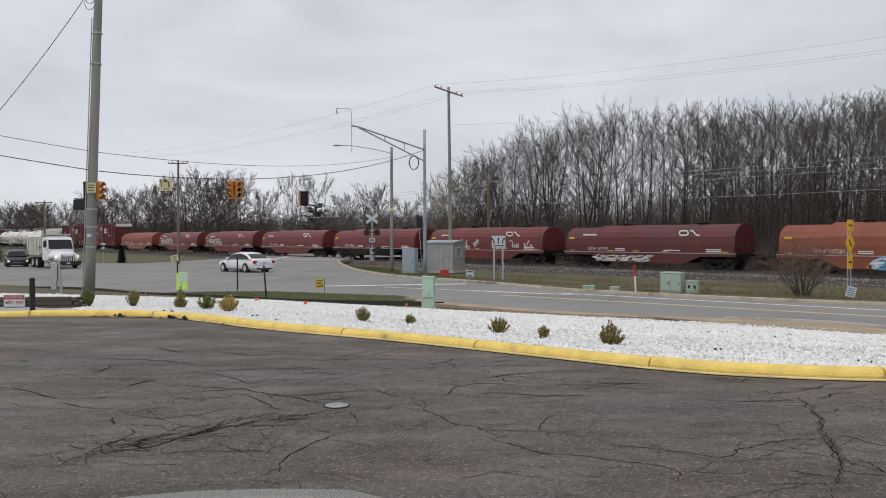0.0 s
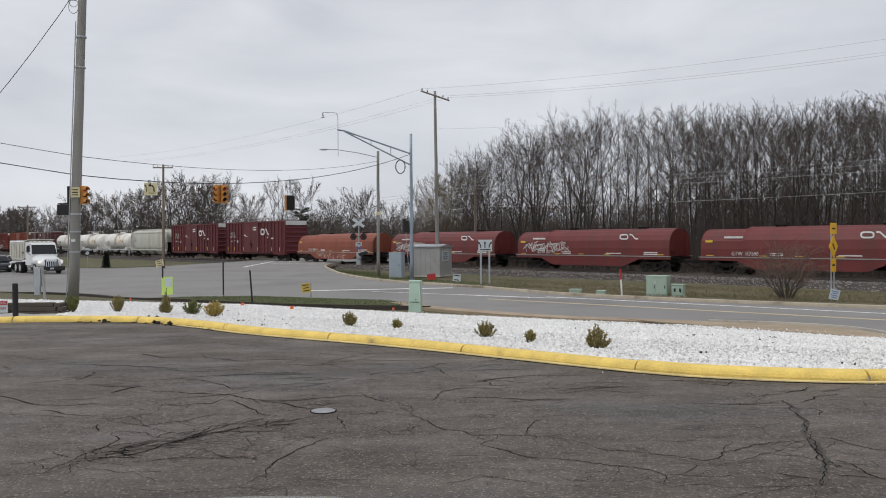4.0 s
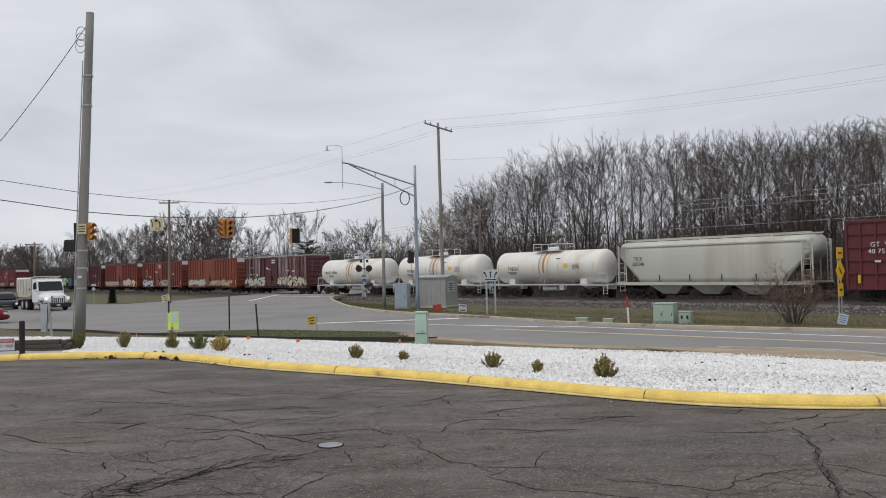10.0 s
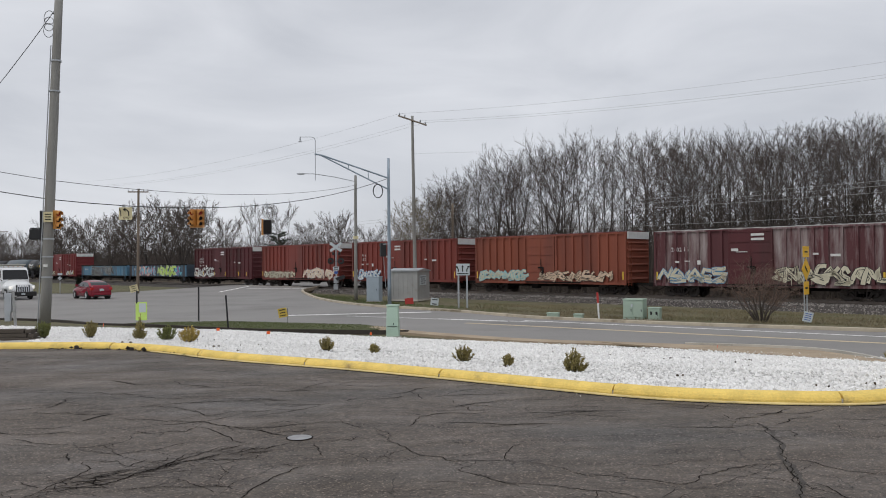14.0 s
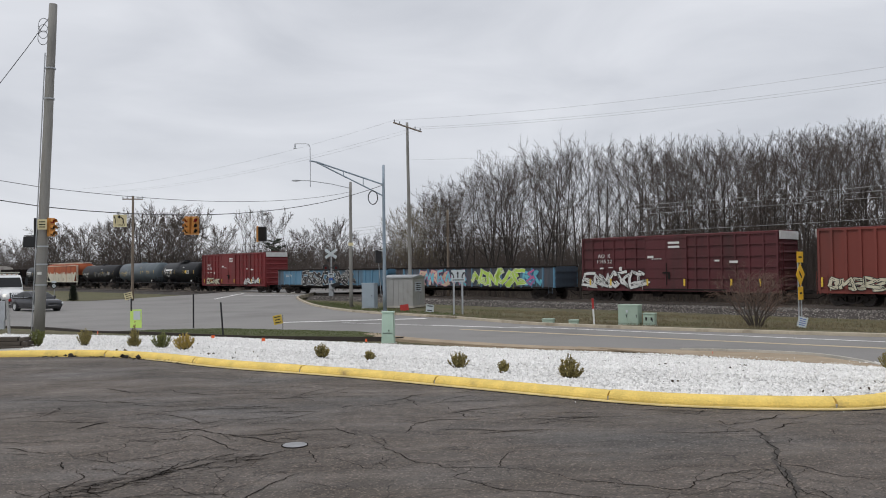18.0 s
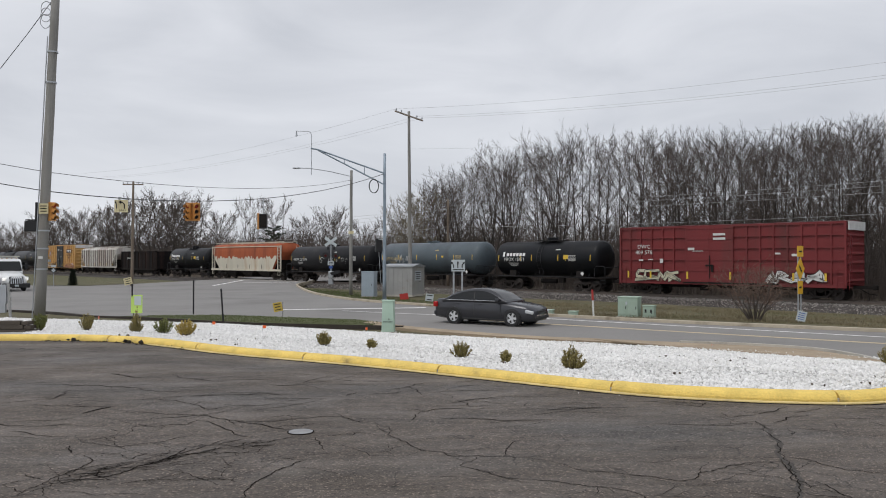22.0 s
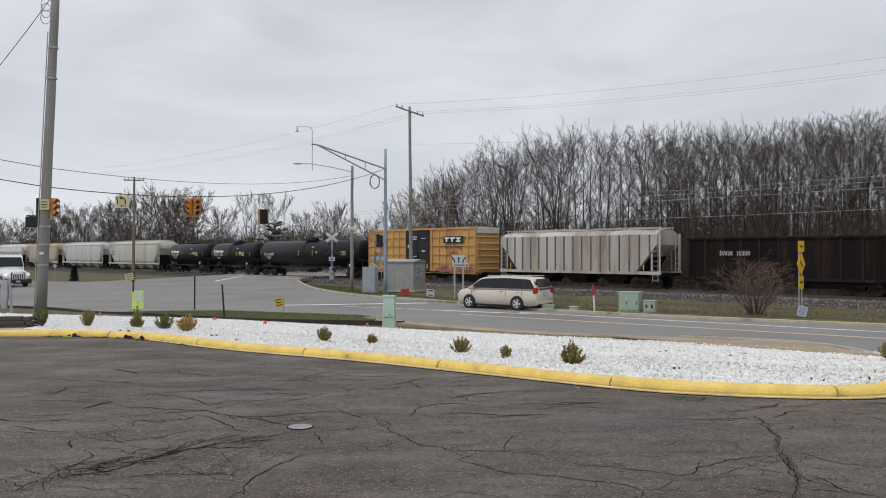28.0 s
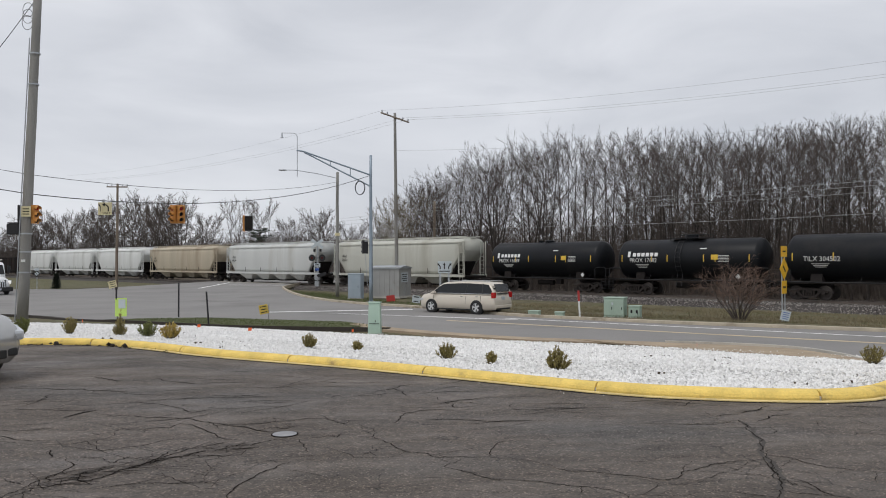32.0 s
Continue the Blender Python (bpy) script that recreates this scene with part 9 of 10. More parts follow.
def dump_truck():
    root = thing("dump_truck", "white conventional truck with a cream dump body waiting at the junction", "truck", "", pose(-35.15, 72.81, ROAD_Z, 0, 0, -47))
    W = M["truck_white"]
    bm = bmesh.new()
    rings = []
    for x, w, z0, z1 in ((1.2, 0.66, 0.72, 1.28), (1.12, 0.84, 0.6, 1.42), (0.85, 0.98, 0.6, 1.53), (0.3, 1.08, 0.6, 1.64), (-0.3, 1.12, 0.62, 1.74), (-0.75, 1.12, 0.62, 1.82)):
        half = [(w, z0), (w, z1 - 0.42), (w * 0.95, z1 - 0.3), (w * 0.72, z1 - 0.12), (w * 0.55, z1 - 0.02), (w * 0.25, z1)]
        rings.append([(x, -p, q) for p, q in half] + [(x, p, q) for p, q in reversed(half)])
    loft(bm, rings)
    part("hood", recalc(bm), W, root, smooth=True)
    bm = bmesh.new()
    loft(bm, [[(x, -w, z) for x, z in ((-0.72, 0.8), (-0.72, 1.76), (-1.12, 2.66), (-1.4, 2.88), (-2.5, 2.94), (-2.5, 0.8))] for w in (1.12, -1.12)])
    part("cab", recalc(bm), W, root)
    bm = bmesh.new()
    loft(bm, [[(x, y, z) for y, z in ((-1.07, 0.04), (-1.0, 0.94), (-0.9, 0.98), (0.9, 0.98), (1.0, 0.94), (1.07, 0.04))] for x in (0.0, 0.03)])
    ws = part("windshield", recalc(bm), M["glass"], root)
    ws.matrix_basis = pose(-0.725, 0, 1.77, 0, -24, 0)
    for s in (-1, 1):
        part("side_window", bbox((0.75, 0.03, 0.6), (-1.55, s * 1.12, 2.3), bevel=0.01), M["glass"], root)
        part("headlight", bbox((0.32, 0.26, 0.26), (0.94, s * 0.9, 1.08), (0, 0, -s * 24), bevel=0.07), M["lamp_on"], root)
        part("fender", bbox((1.15, 0.3, 0.35), (0.0, s * 1.1, 1.12), bevel=0.1), W, root)
        mb = bmesh.new()
        tube(mb, [(-0.85, s * 1.1, 1.7), (-0.75, s * 1.42, 1.9), (-0.75, s * 1.42, 2.6), (-0.95, s * 1.1, 2.7)], 0.025, 5)
        mr = part("mirror_arm", mb, M["black_metal"], root)
        part("mirror", bbox((0.1, 0.22, 0.55), (-0.73, s * 1.42, 2.25), bevel=0.02), M["black_metal"], mr)
        part("fuel_tank", bbox((1.2, 0.5, 0.5), (-1.7, s * 0.85, 0.75), bevel=0.12), M["chrome"], root)
        part("mud_flap", bbox((0.03, 0.6, 0.6), (-6.75, s * 0.85, 0.6)), M["black"], root)
    part("roof_cap", bbox((0.8, 1.9, 0.12), (-1.85, 0, 2.95), bevel=0.05), W, root)
    for i in range(5):
        part("marker_light", bbox((0.08, 0.12, 0.06), (-1.48, -0.8 + 0.4 * i, 2.96)), M["sig_yellow"], root)
    part("grille", bbox((0.06, 1.16, 0.66), (1.19, 0, 1.0), (0, -7, 0), bevel=0.05), M["plastic"], root)
    for i in range(6):
        part("grille_bar", bbox((0.03, 0.07, 0.6), (1.225, -0.45 + 0.18 * i, 1.0), (0, -7, 0)), M["chrome"], root)
    part("bumper", bbox((0.35, 2.3, 0.42), (1.12, 0, 0.52), bevel=0.08), M["plastic"], root)
    part("number_plate", bbox((0.02, 0.32, 0.16), (1.31, 0, 0.52)), M["sign_white"], root)
    part("chassis", bbox((8.0, 0.9, 0.25), (-3.0, 0, 0.85)), M["under"], root)
    bm = bmesh.new()
    loft(bm, [[(x, -1.2, z) for x, z in ((-2.5, 1.45), (-2.62, 2.86), (-7.1, 2.86), (-7.1, 1.8), (-6.4, 1.25), (-3.2, 1.25))] for _ in (0,)] + [[(x, 1.2, z) for x, z in ((-2.5, 1.45), (-2.62, 2.86), (-7.1, 2.86), (-7.1, 1.8), (-6.4, 1.25), (-3.2, 1.25))]])
    part("dump_body", recalc(bm), M["truck_body"], root)
    for i in range(5):
        for s in (-1, 1):
            part("body_rib", bbox((0.09, 0.08, 1.35), (-3.1 - 0.85 * i, s * 1.22, 2.1)), M["truck_body"], root)
    part("tarp_roll", tube(bmesh.new(), [(-2.6, -1.1, 2.96), (-7.0, -1.1, 2.96)], 0.12, 10), W, root)
    part("cab_guard", bbox((1.2, 2.3, 0.08), (-2.25, 0, 3.08), (0, -6, 0)), M["truck_body"], root)
    part("body_stripe", bbox((0.4, 0.02, 0.14), (-2.9, -1.225, 1.95)), M["black"], root)
    for x, dual in ((0.0, False), (-4.3, True), (-5.6, True)):
        for s in (-1, 1):
            for k in range(2 if dual else 1):
                car_wheel(root, x, s * (0.98 - 0.3 * k), 0.5, 0.27, 8)


dump_truck()


def own_car():
    """The parked car that the view is filmed from: its bonnet, tub, pillars and roof."""
    root = thing("parked_car", "silver car with a rounded bonnet parked in the lot", "car", "", pose(0.0, 0.02, 0.022, 0, 0, 90 + 23.5))
    P = M["car_silver"]
    bm = bmesh.new()
    rings = []
    for x, w, z0, zc, drop in ((2.34, 0.62, 0.35, 0.62, 0.07), (2.28, 0.74, 0.26, 0.74, 0.08), (2.12, 0.84, 0.22, 0.82, 0.085), (1.9, 0.88, 0.22, 0.855, 0.09), (1.5, 0.9, 0.22, 0.89, 0.09), (0.52, 0.9, 0.22, 0.95, 0.09)):
        half = [(w, z0), (w, zc - drop - 0.16), (w * 0.93, zc - drop - 0.03), (w * 0.75, zc - drop * 0.72), (w * 0.5, zc - drop * 0.36), (w * 0.25, zc - drop * 0.1)]
        rings.append([(x, -a, b) for a, b in half] + [(x, 0, zc)] + [(x, a, b) for a, b in reversed(half)])
    loft(bm, rings)
    part("bonnet", recalc(bm), P, root, "silver bonnet", smooth=True)
    for s in (-1, 1):
        part("door_side", bbox((2.2, 0.1, 0.72), (-0.55, s * 0.86, 0.58), bevel=0.03), P, root)
        part("rear_side", bbox((1.0, 0.1, 0.75), (-2.1, s * 0.84, 0.6), bevel=0.03), P, root)
        bm = bmesh.new()
        tube(bm, [(0.5, s * 0.82, 0.96), (-0.25, s * 0.66, 1.72)], 0.035, 6)
        part("pillar", bm, P, root)
        bm = bmesh.new()
        tube(bm, [(-2.2, s * 0.78, 0.98), (-1.6, s * 0.64, 1.72)], 0.05, 6)
        part("pillar", bm, P, root)
        for x in (1.55, -1.4):
            car_wheel(root, x, s * 0.84, 0.33)
        part("headlight", bbox((0.3, 0.3, 0.14), (2.1, s * 0.62, 0.60), (0, 10, -s * 20), bevel=0.04), M["lamp_clear"], root)
    part("roof", bbox((1.6, 1.36, 0.05), (-1.0, 0, 1.77), bevel=0.02), P, root)
    part("floor_pan", bbox((2.9, 1.6, 0.06), (-0.9, 0, 0.25)), M["plastic"], root)
    part("dashboard", bbox((0.3, 1.6, 0.3), (0.38, 0, 0.78), bevel=0.05), M["plastic"], root)
    part("tailgate", bbox((0.1, 1.6, 0.8), (-2.6, 0, 0.62), bevel=0.03), P, root)


own_car()

# ---- how the vehicles move: seconds, x, y, heading ----
MOVES = (
    (sedan_white, 1.10, ROAD_Z, ((0, -16.2, 64.4, 138), (1, -23.6, 70.8, 143), (2, -30.3, 75.4, 147), (3, -36.8, 79.2, 150), (5, -49.5, 86.0, 152), (10, -92, 105, 155), (20, -150, 131, 155), (32, -190, 149, 155))),
    (hatch_red, 1.12, ROAD_Z, ((0, -95, 22, 35), (8, -44, 45.5, 28), (9.5, -34.0, 51.2, 31), (10.5, -29.2, 54.6, 36), (11, -27.2, 56.3, 46), (12, -24.7, 61.3, 86), (13, -25.5, 67.6, 110), (14, -28.7, 73.0, 130), (16, -39.0, 81.0, 146), (20, -66, 94, 155), (32, -150, 131, 155))),
    (sedan_grey, 1.09, ROAD_Z, ((0, -190, 139.5, -24), (8, -125, 110, -24), (15, -52, 78.0, -28), (17, -36.8, 69.6, -32), (18, -29.6, 65.2, -37), (19, -24.6, 61.0, -40), (20, -17.5, 54.4, -42), (21, -7.7, 45.5, -41), (22, 4.0, 35.6, -35), (22.5, 10.7, 29.8, -34), (23, 17.72, 24.65, -33.5), (24, 33, 14.6, -33), (26, 63, -4.9, -33), (32, 150, -61.4, -33))),
    (van, 1.0, ROAD_Z, ((0, 198, -86, 147), (20, 60.0, 3.4, 147), (23, 34.5, 20.0, 146), (24, 26.0, 25.5, 145), (25, 17.6, 31.0, 142), (25.5, 14.3, 33.9, 140), (26.5, 9.8, 38.0, 139), (27.5, 6.45, 41.4, 139), (28, 5.45, 42.5, 139), (29, 4.45, 43.9, 139), (30, 4.25, 44.15, 139), (32, 4.25, 44.15, 139))),
    (lot_car, 1.0, 0.0, ((0, -130, 42, -14), (20, -55, 23.0, -14), (29, -20.5, 15.6, -14), (31, -11.0, 12.7, -20), (31.5, -9.1, 11.95, -25), (32, -7.25, 11.05, -30))),
)


def move_cars():
    for ob, k, z, rows in MOVES:
        walk(ob, [(t, Matrix.Translation((x, y, z)) @ pose(0, 0, 0, 0, 0, a)) for t, x, y, a in rows])
        ob.scale = (k, k, k)
    # wheels roll while their car is in view
    spans = {"sedan_0": (sedan_white, 0, 3.2), "sedan_1": (sedan_grey, 17, 23.2), "hatch": (hatch_red, 10, 15), "van": (van, 24.5, 30), "lot": (lot_car, 31, 32)}
    for key in spans:
        ob, t0, t1 = spans[key]
        rows = [m for m in MOVES if m[0] is ob][0][3]
        ts = [q[0] for q in rows]
        dist = [0.0]
        for a, b in zip(rows, rows[1:]):
            dist.append(dist[-1] + math.hypot(b[1] - a[1], b[2] - a[2]))
        for nm, w, at, r in WHEEL_TURNS:
            if w.parent is not ob:
                continue
            n = int((t1 - t0) * FPS)
            keys, ang, last = [], 0.0, interp(t0, ts, dist)
            for i in range(n + 1):
                t = t0 + i / FPS
                d = interp(t, ts, dist)
                ang += min((d - last) / r, 1.45)
                last = d
                keys.append((t, Matrix.Translation(at) @ Matrix.Rotation(ang, 4, "Y")))
            if t0 > 0:
                keys.insert(0, (0, keys[0][1]))
            if t1 < 32:
                keys.append((32, keys[-1][1]))
            walk(w, keys)

# ---- loose stones, cracks and litter ----


def chip_mesh(points, sizes, seed, name, material):
    """Many small irregular stones in one mesh."""
    rng = np.random.RandomState(seed)
    base = np.array([(1, 0, 0), (-1, 0, 0), (0, 1, 0), (0, -1, 0), (0, 0, 1), (0, 0, -1)], float)
    tri = np.array([(0, 2, 4), (2, 1, 4), (1, 3, 4), (3, 0, 4), (2, 0, 5), (1, 2, 5), (3, 1, 5), (0, 3, 5)])
    n = len(points)
    v = np.repeat(base[None], n, 0) * rng.uniform(0.6, 1.15, (n, 6, 1))
    v *= (np.asarray(sizes)[:, None, None] * rng.uniform(0.6, 1.2, (n, 1, 3)))
    a = rng.uniform(0, 6.28, n)
    c, s = np.cos(a)[:, None], np.sin(a)[:, None]
    x, y = v[..., 0] * c - v[..., 1] * s, v[..., 0] * s + v[..., 1] * c
    b = rng.uniform(-0.9, 0.9, n)
    cb, sb = np.cos(b)[:, None], np.sin(b)[:, None]
    y, z = y * cb - v[..., 2] * sb, y * sb + v[..., 2] * cb
    v = np.stack([x, y, z], -1) + np.asarray(points)[:, None, :]
    f = (tri[None] + 6 * np.arange(n)[:, None, None]).reshape(-1, 3)
    me = bpy.data.meshes.new(name)
    me.from_pydata(v.reshape(-1, 3).tolist(), [], f.tolist())
    me.materials.append(material)
    return me


def inside_island(x, y):
    """True behind the kerb line, judged on the nearest kerb point."""
    best, side = 1e9, 0
    for i in range(len(KERB_LINE) - 1):
        p = KERB_LINE[i]
        d = (p.x - x) ** 2 + (p.y - y) ** 2
        if d < best:
            q = KERB_LINE[min(i + 1, len(KERB_LINE) - 1)]
            best, side = d, (q.x - p.x) * (y - p.y) - (q.y - p.y) * (x - p.x)
    return side > 0 and best > 0.27 ** 2


def build_stones():
    rng = np.random.RandomState(8)
    pts, sz = [], []
    tries = 0
    while len(pts) < 62000 and tries < 260000:
        tries += 1
        n = 9.0 + 17.4 * rng.rand() ** 1.9
        p = rng.uniform(-25, 12)
        x, y = 0.839 * p + 0.545 * n, -0.545 * p + 0.839 * n
        if x < -0.62 * y - 1 or x > 0.68 * y or ((n < 12.5 or x > 4) and not inside_island(x, y)):
            continue
        if x < -7.3 and y < 17.0:
            continue
        if n > interp(p, [-34, -29, -22, -10, 0, 4, 8, 13, 17, 22], [24.0, 23.5, 24.4, 25.6, 26.4, 26.3, 25.2, 22.4, 20.0, 17.3]):
            continue
        pts.append((x, y, island_z(x, y) + 0.012))
        sz.append(rng.uniform(0.016, 0.034) * (1.0 if n < 14 else 1.6))
    ob = new("white_stones", chip_mesh(pts, sz, 3, "white_stones", M["stone"]))
    tagged(ob, "loose white marble chips behind the kerb", "stones", kind="stuff")
    # ballast shoulder
    pts, sz = [], []
    for i in range(16000):
        s = -84 + 84 * rng.rand() ** 0.8
        o = rng.uniform(-5.3, -1.1)
        z = interp(o, [-5.2, -3.3, -1.9], [-0.68, -0.24, -0.2])
        q = track_at(s, TRACK_N + o, RAIL_Z + z + 0.015)
        pts.append(tuple(q))
        sz.append(rng.uniform(0.03, 0.07))
    ob = new("ballast_stones", chip_mesh(pts, sz, 4, "ballast_stones", M["ballast_stone"]))
    tagged(ob, "loose grey ballast stones on the track shoulder", "ballast", kind="stuff")
    # crumbs on the asphalt along the kerb
    pts, sz = [], []
    for p in KERB_LINE:
        for k in range(1):
            if 1 < p.x < 7:
                pts.append((p.x + rng.normal(0, 0.15), p.y - abs(rng.normal(0, 0.16)) - 0.05, 0.004))
                sz.append(rng.uniform(0.004, 0.010))
    ob = new("kerb_crumbs", chip_mesh(pts, sz, 5, "kerb_crumbs", M["stone"]))
    tagged(ob, "stray white chips on the asphalt beside the kerb", "stones", kind="stuff")


build_stones()


def build_grass():
    """Blades of grass on the verge and turf, in one mesh each."""
    for name, area, count, h, m, seed in (
            ("verge_grass", "verge", 26000, 0.13, M["verge_blade"], 21), ("turf_grass", "turf", 9000, 0.045, M["turf_blade"], 22), ("corner_grass", "corner", 9000, 0.10, M["turf_blade"], 23)):
        rng = np.random.RandomState(seed)
        vv, ff = [], []
        tries = 0
        while len(ff) < count and tries < count * 6:
            tries += 1
            if area == "verge":
                p, n = rng.uniform(-32, 12), 38.4 + 14 * rng.rand() ** 1.3
                x, y = 0.839 * p + 0.545 * n, -0.545 * p + 0.839 * n
                nt = TN.x * x + TN.y * y
                if nt > 48.9 or n < 37.9 or (x < 3.5 and y > 48) or (x < 6.0 and n < 40.5):
                    continue
                if noise.noise(Vector((x * 0.35, y * 0.35, 3))) < -0.12 and rng.rand() < 0.75:
                    continue
                hh = h
            elif area == "turf":
                x, y = rng.uniform(-15, -0.6), rng.uniform(34, 41.3)
                n = 0.545 * x + 0.839 * y
                if not (interp(x, [-15, -9, -3.2, -0.6], [39.2, 35.9, 34.0, 35.2]) < y < interp(x, [-15, -12.7, -9.3, -5.8, -2.1, -0.6], [39.6, 41, 41.2, 39.5, 37.7, 35.4])):
                    continue
                hh = h
            else:
                x, y = rng.uniform(-10, 4), rng.uniform(47, 86)
                xr = interp(y, [46.9, 50.6, 53.9, 59.6, 68.2, 78, 90], [2.9, 0.2, -2.4, -5.2, -8.0, -10.3, -10.4])
                if not (xr + 0.2 < x < xr + 3.0 + 2.5 * rng.rand()):
                    continue
                hh = h
            z = -1.385 if area == "turf" else verge_z(x, y)
            a = rng.uniform(0, 6.28)
            L = hh * rng.uniform(0.4, 1.2)
            w = 0.012 if area == "turf" else 0.016
            lx, ly = rng.normal(0, 0.4) * L, rng.normal(0, 0.4) * L
            b = len(vv)
            vv += [(x - w * math.cos(a), y - w * math.sin(a), z), (x + w * math.cos(a), y + w * math.sin(a), z), (x + lx, y + ly, z + L)]
            ff.append((b, b + 1, b + 2))
        me = bpy.data.meshes.new(name)
        me.from_pydata(vv, [], ff)
        me.materials.append(m)
        tagged(new(name, me), "short grass and dry stalks beside the road", "grass", kind="stuff")


M["verge_blade"] = mat("dry_grass_blade", (0.21, 0.175, 0.105), 0.95, 0, 0.2, 0.3, 10, 0, (0.11, 0.13, 0.048), 0.34, island=0.6)
M["turf_blade"] = mat("green_grass_blade", (0.088, 0.112, 0.036), 0.95, 0, 0.2, 0.3, 10, 0, island=0.5)
build_grass()


def crack(bm, pts, w, rnd, depth=3, z=0.003):
    """A wandering crack as a thin dark ribbon."""
    pts = [Vector((a, b)) for a, b in pts]
    for _ in range(depth):
        out = []
        for a, b in zip(pts, pts[1:]):
            d = b - a
            m = (a + b) / 2 + Vector((-d.y, d.x)) * rnd.uniform(-0.13, 0.13)
            out += [a, m]
        pts = out + [pts[-1]]
    rows = []
    for i, p in enumerate(pts):
        a, b = pts[max(i - 1, 0)], pts[min(i + 1, len(pts) - 1)]
        d = (b - a).normalized()
        e = min(1, 4 * i / len(pts), 4 * (len(pts) - 1 - i) / len(pts))
        ww = w * (0.35 + 0.65 * e) * rnd.uniform(0.5, 1.3) * (1.0 if p.y < 7 else 1.35)
        q = Vector((-d.y, d.x)) * ww / 2
        rows.append([bm.verts.new((p.x + q.x, p.y + q.y, z)), bm.verts.new((p.x - q.x, p.y - q.y, z))])
    for r0, r1 in zip(rows, rows[1:]):
        bm.faces.new((r0[0], r0[1], r1[1], r1[0]))
    return pts


def build_cracks():
    rnd = random.Random(15)
    bm = bmesh.new()
    ends = []

    def crack_at(pts, w):
        ends.extend(crack(bm, pts, w, rnd)[::5])

    crack_at([(-2.51, 5.14), (-2.45, 5.38), (-2.28, 5.47), (-2.1, 5.55), (-1.99, 5.72), (-1.92, 5.89), (-1.85, 5.99), (-1.75, 6.21), (-1.66, 6.37), (-1.6, 6.48), (-1.5, 6.65)], 0.014)
    crack_at([(-2.47, 5.38), (-2.46, 5.52), (-2.38, 5.69), (-2.37, 5.87), (-2.37, 6.01), (-2.5, 6.21)], 0.01)
    crack_at([(-2.46, 5.39), (-2.35, 5.57), (-2.42, 5.66), (-2.4, 5.73)], 0.007)
    crack_at([(-2.61, 6.23), (-2.39, 6.22), (-2.23, 6.19), (-2.12, 6.04)], 0.007)
    crack_at([(-2.73, 6.49), (-2.69, 6.36), (-2.62, 6.23)], 0.012)
    crack_at([(-2.69, 6.61), (-2.5, 6.52), (-2.29, 6.43), (-2.21, 6.5), (-2.07, 6.55), (-1.97, 6.68), (-1.86, 6.8), (-1.83, 6.88)], 0.009)
    crack_at([(-1.95, 5.43), (-1.69, 5.46), (-1.41, 5.44), (-1.23, 5.43), (-1.06, 5.48)], 0.005)
    crack_at([(-1.65, 5.71), (-1.54, 5.59), (-1.41, 5.45), (-1.23, 5.43), (-1.13, 5.35)], 0.008)
    crack_at([(-1.02, 4.93), (-1.07, 5.19), (-1.06, 5.3), (-1.03, 5.43), (-0.97, 5.56), (-0.9, 5.74), (-0.84, 5.88), (-0.77, 5.95)], 0.012)
    crack_at([(-1.71, 6.07), (-1.53, 6.0), (-1.41, 6.05), (-1.36, 6.09)], 0.005)
    crack_at([(-1.21, 6.21), (-1.18, 6.22), (-1.17, 6.37)], 0.008)
    crack_at([(-3.16, 7.83), (-3.12, 7.94), (-3.08, 8.06), (-2.99, 8.17)], 0.026)
    crack_at([(-2.94, 8.05), (-2.71, 7.86), (-2.48, 7.82), (-2.22, 7.74), (-2.05, 7.7), (-1.9, 7.64), (-1.67, 7.44), (-1.35, 7.37), (-1.2, 7.38)], 0.01)
    crack_at([(-3.62, 7.47), (-3.33, 7.5), (-3.16, 7.59)], 0.009)
    crack_at([(-3.06, 7.33), (-3.23, 7.27), (-3.36, 7.23)], 0.009)
    crack_at([(-2.46, 7.27), (-2.31, 7.19), (-2.18, 7.25), (-2.01, 7.26), (-1.97, 7.41), (-1.94, 7.59)], 0.009)
    crack_at([(-3.0, 8.45), (-2.92, 8.55), (-2.7, 8.6), (-2.42, 8.45), (-2.12, 8.17), (-1.99, 7.98), (-1.83, 8.15)], 0.01)
    crack_at([(-4.55, 9.7), (-4.15, 9.68), (-3.65, 9.56), (-3.37, 9.42), (-3.2, 9.57), (-3.02, 9.64)], 0.014)
    crack_at([(-3.83, 8.51), (-3.81, 8.67), (-3.81, 8.95), (-3.85, 9.25)], 0.01)
    crack_at([(-2.5, 6.95), (-2.53, 6.78), (-2.62, 6.7), (-2.73, 6.69), (-2.92, 6.66)], 0.007)
    crack_at([(-1.3, 7.55), (-1.18, 7.65), (-0.9, 7.47)], 0.007)
    crack_at([(-1.18, 7.09), (-1.09, 7.2), (-0.96, 7.14), (-0.85, 7.26)], 0.01)
    crack_at([(-1.35, 8.34), (-1.24, 8.43), (-1.07, 8.49)], 0.01)
    crack_at([(-0.79, 6.7), (-0.74, 6.52), (-0.67, 6.23)], 0.009)
    crack_at([(-0.31, 7.27), (-0.17, 7.04), (-0.18, 6.75), (-0.07, 6.53), (-0.0, 6.41), (0.09, 6.19), (0.15, 6.17), (0.27, 6.11), (0.29, 6.02), (0.43, 5.99), (0.71, 5.97), (0.85, 5.93), (1.05, 5.81)], 0.009)
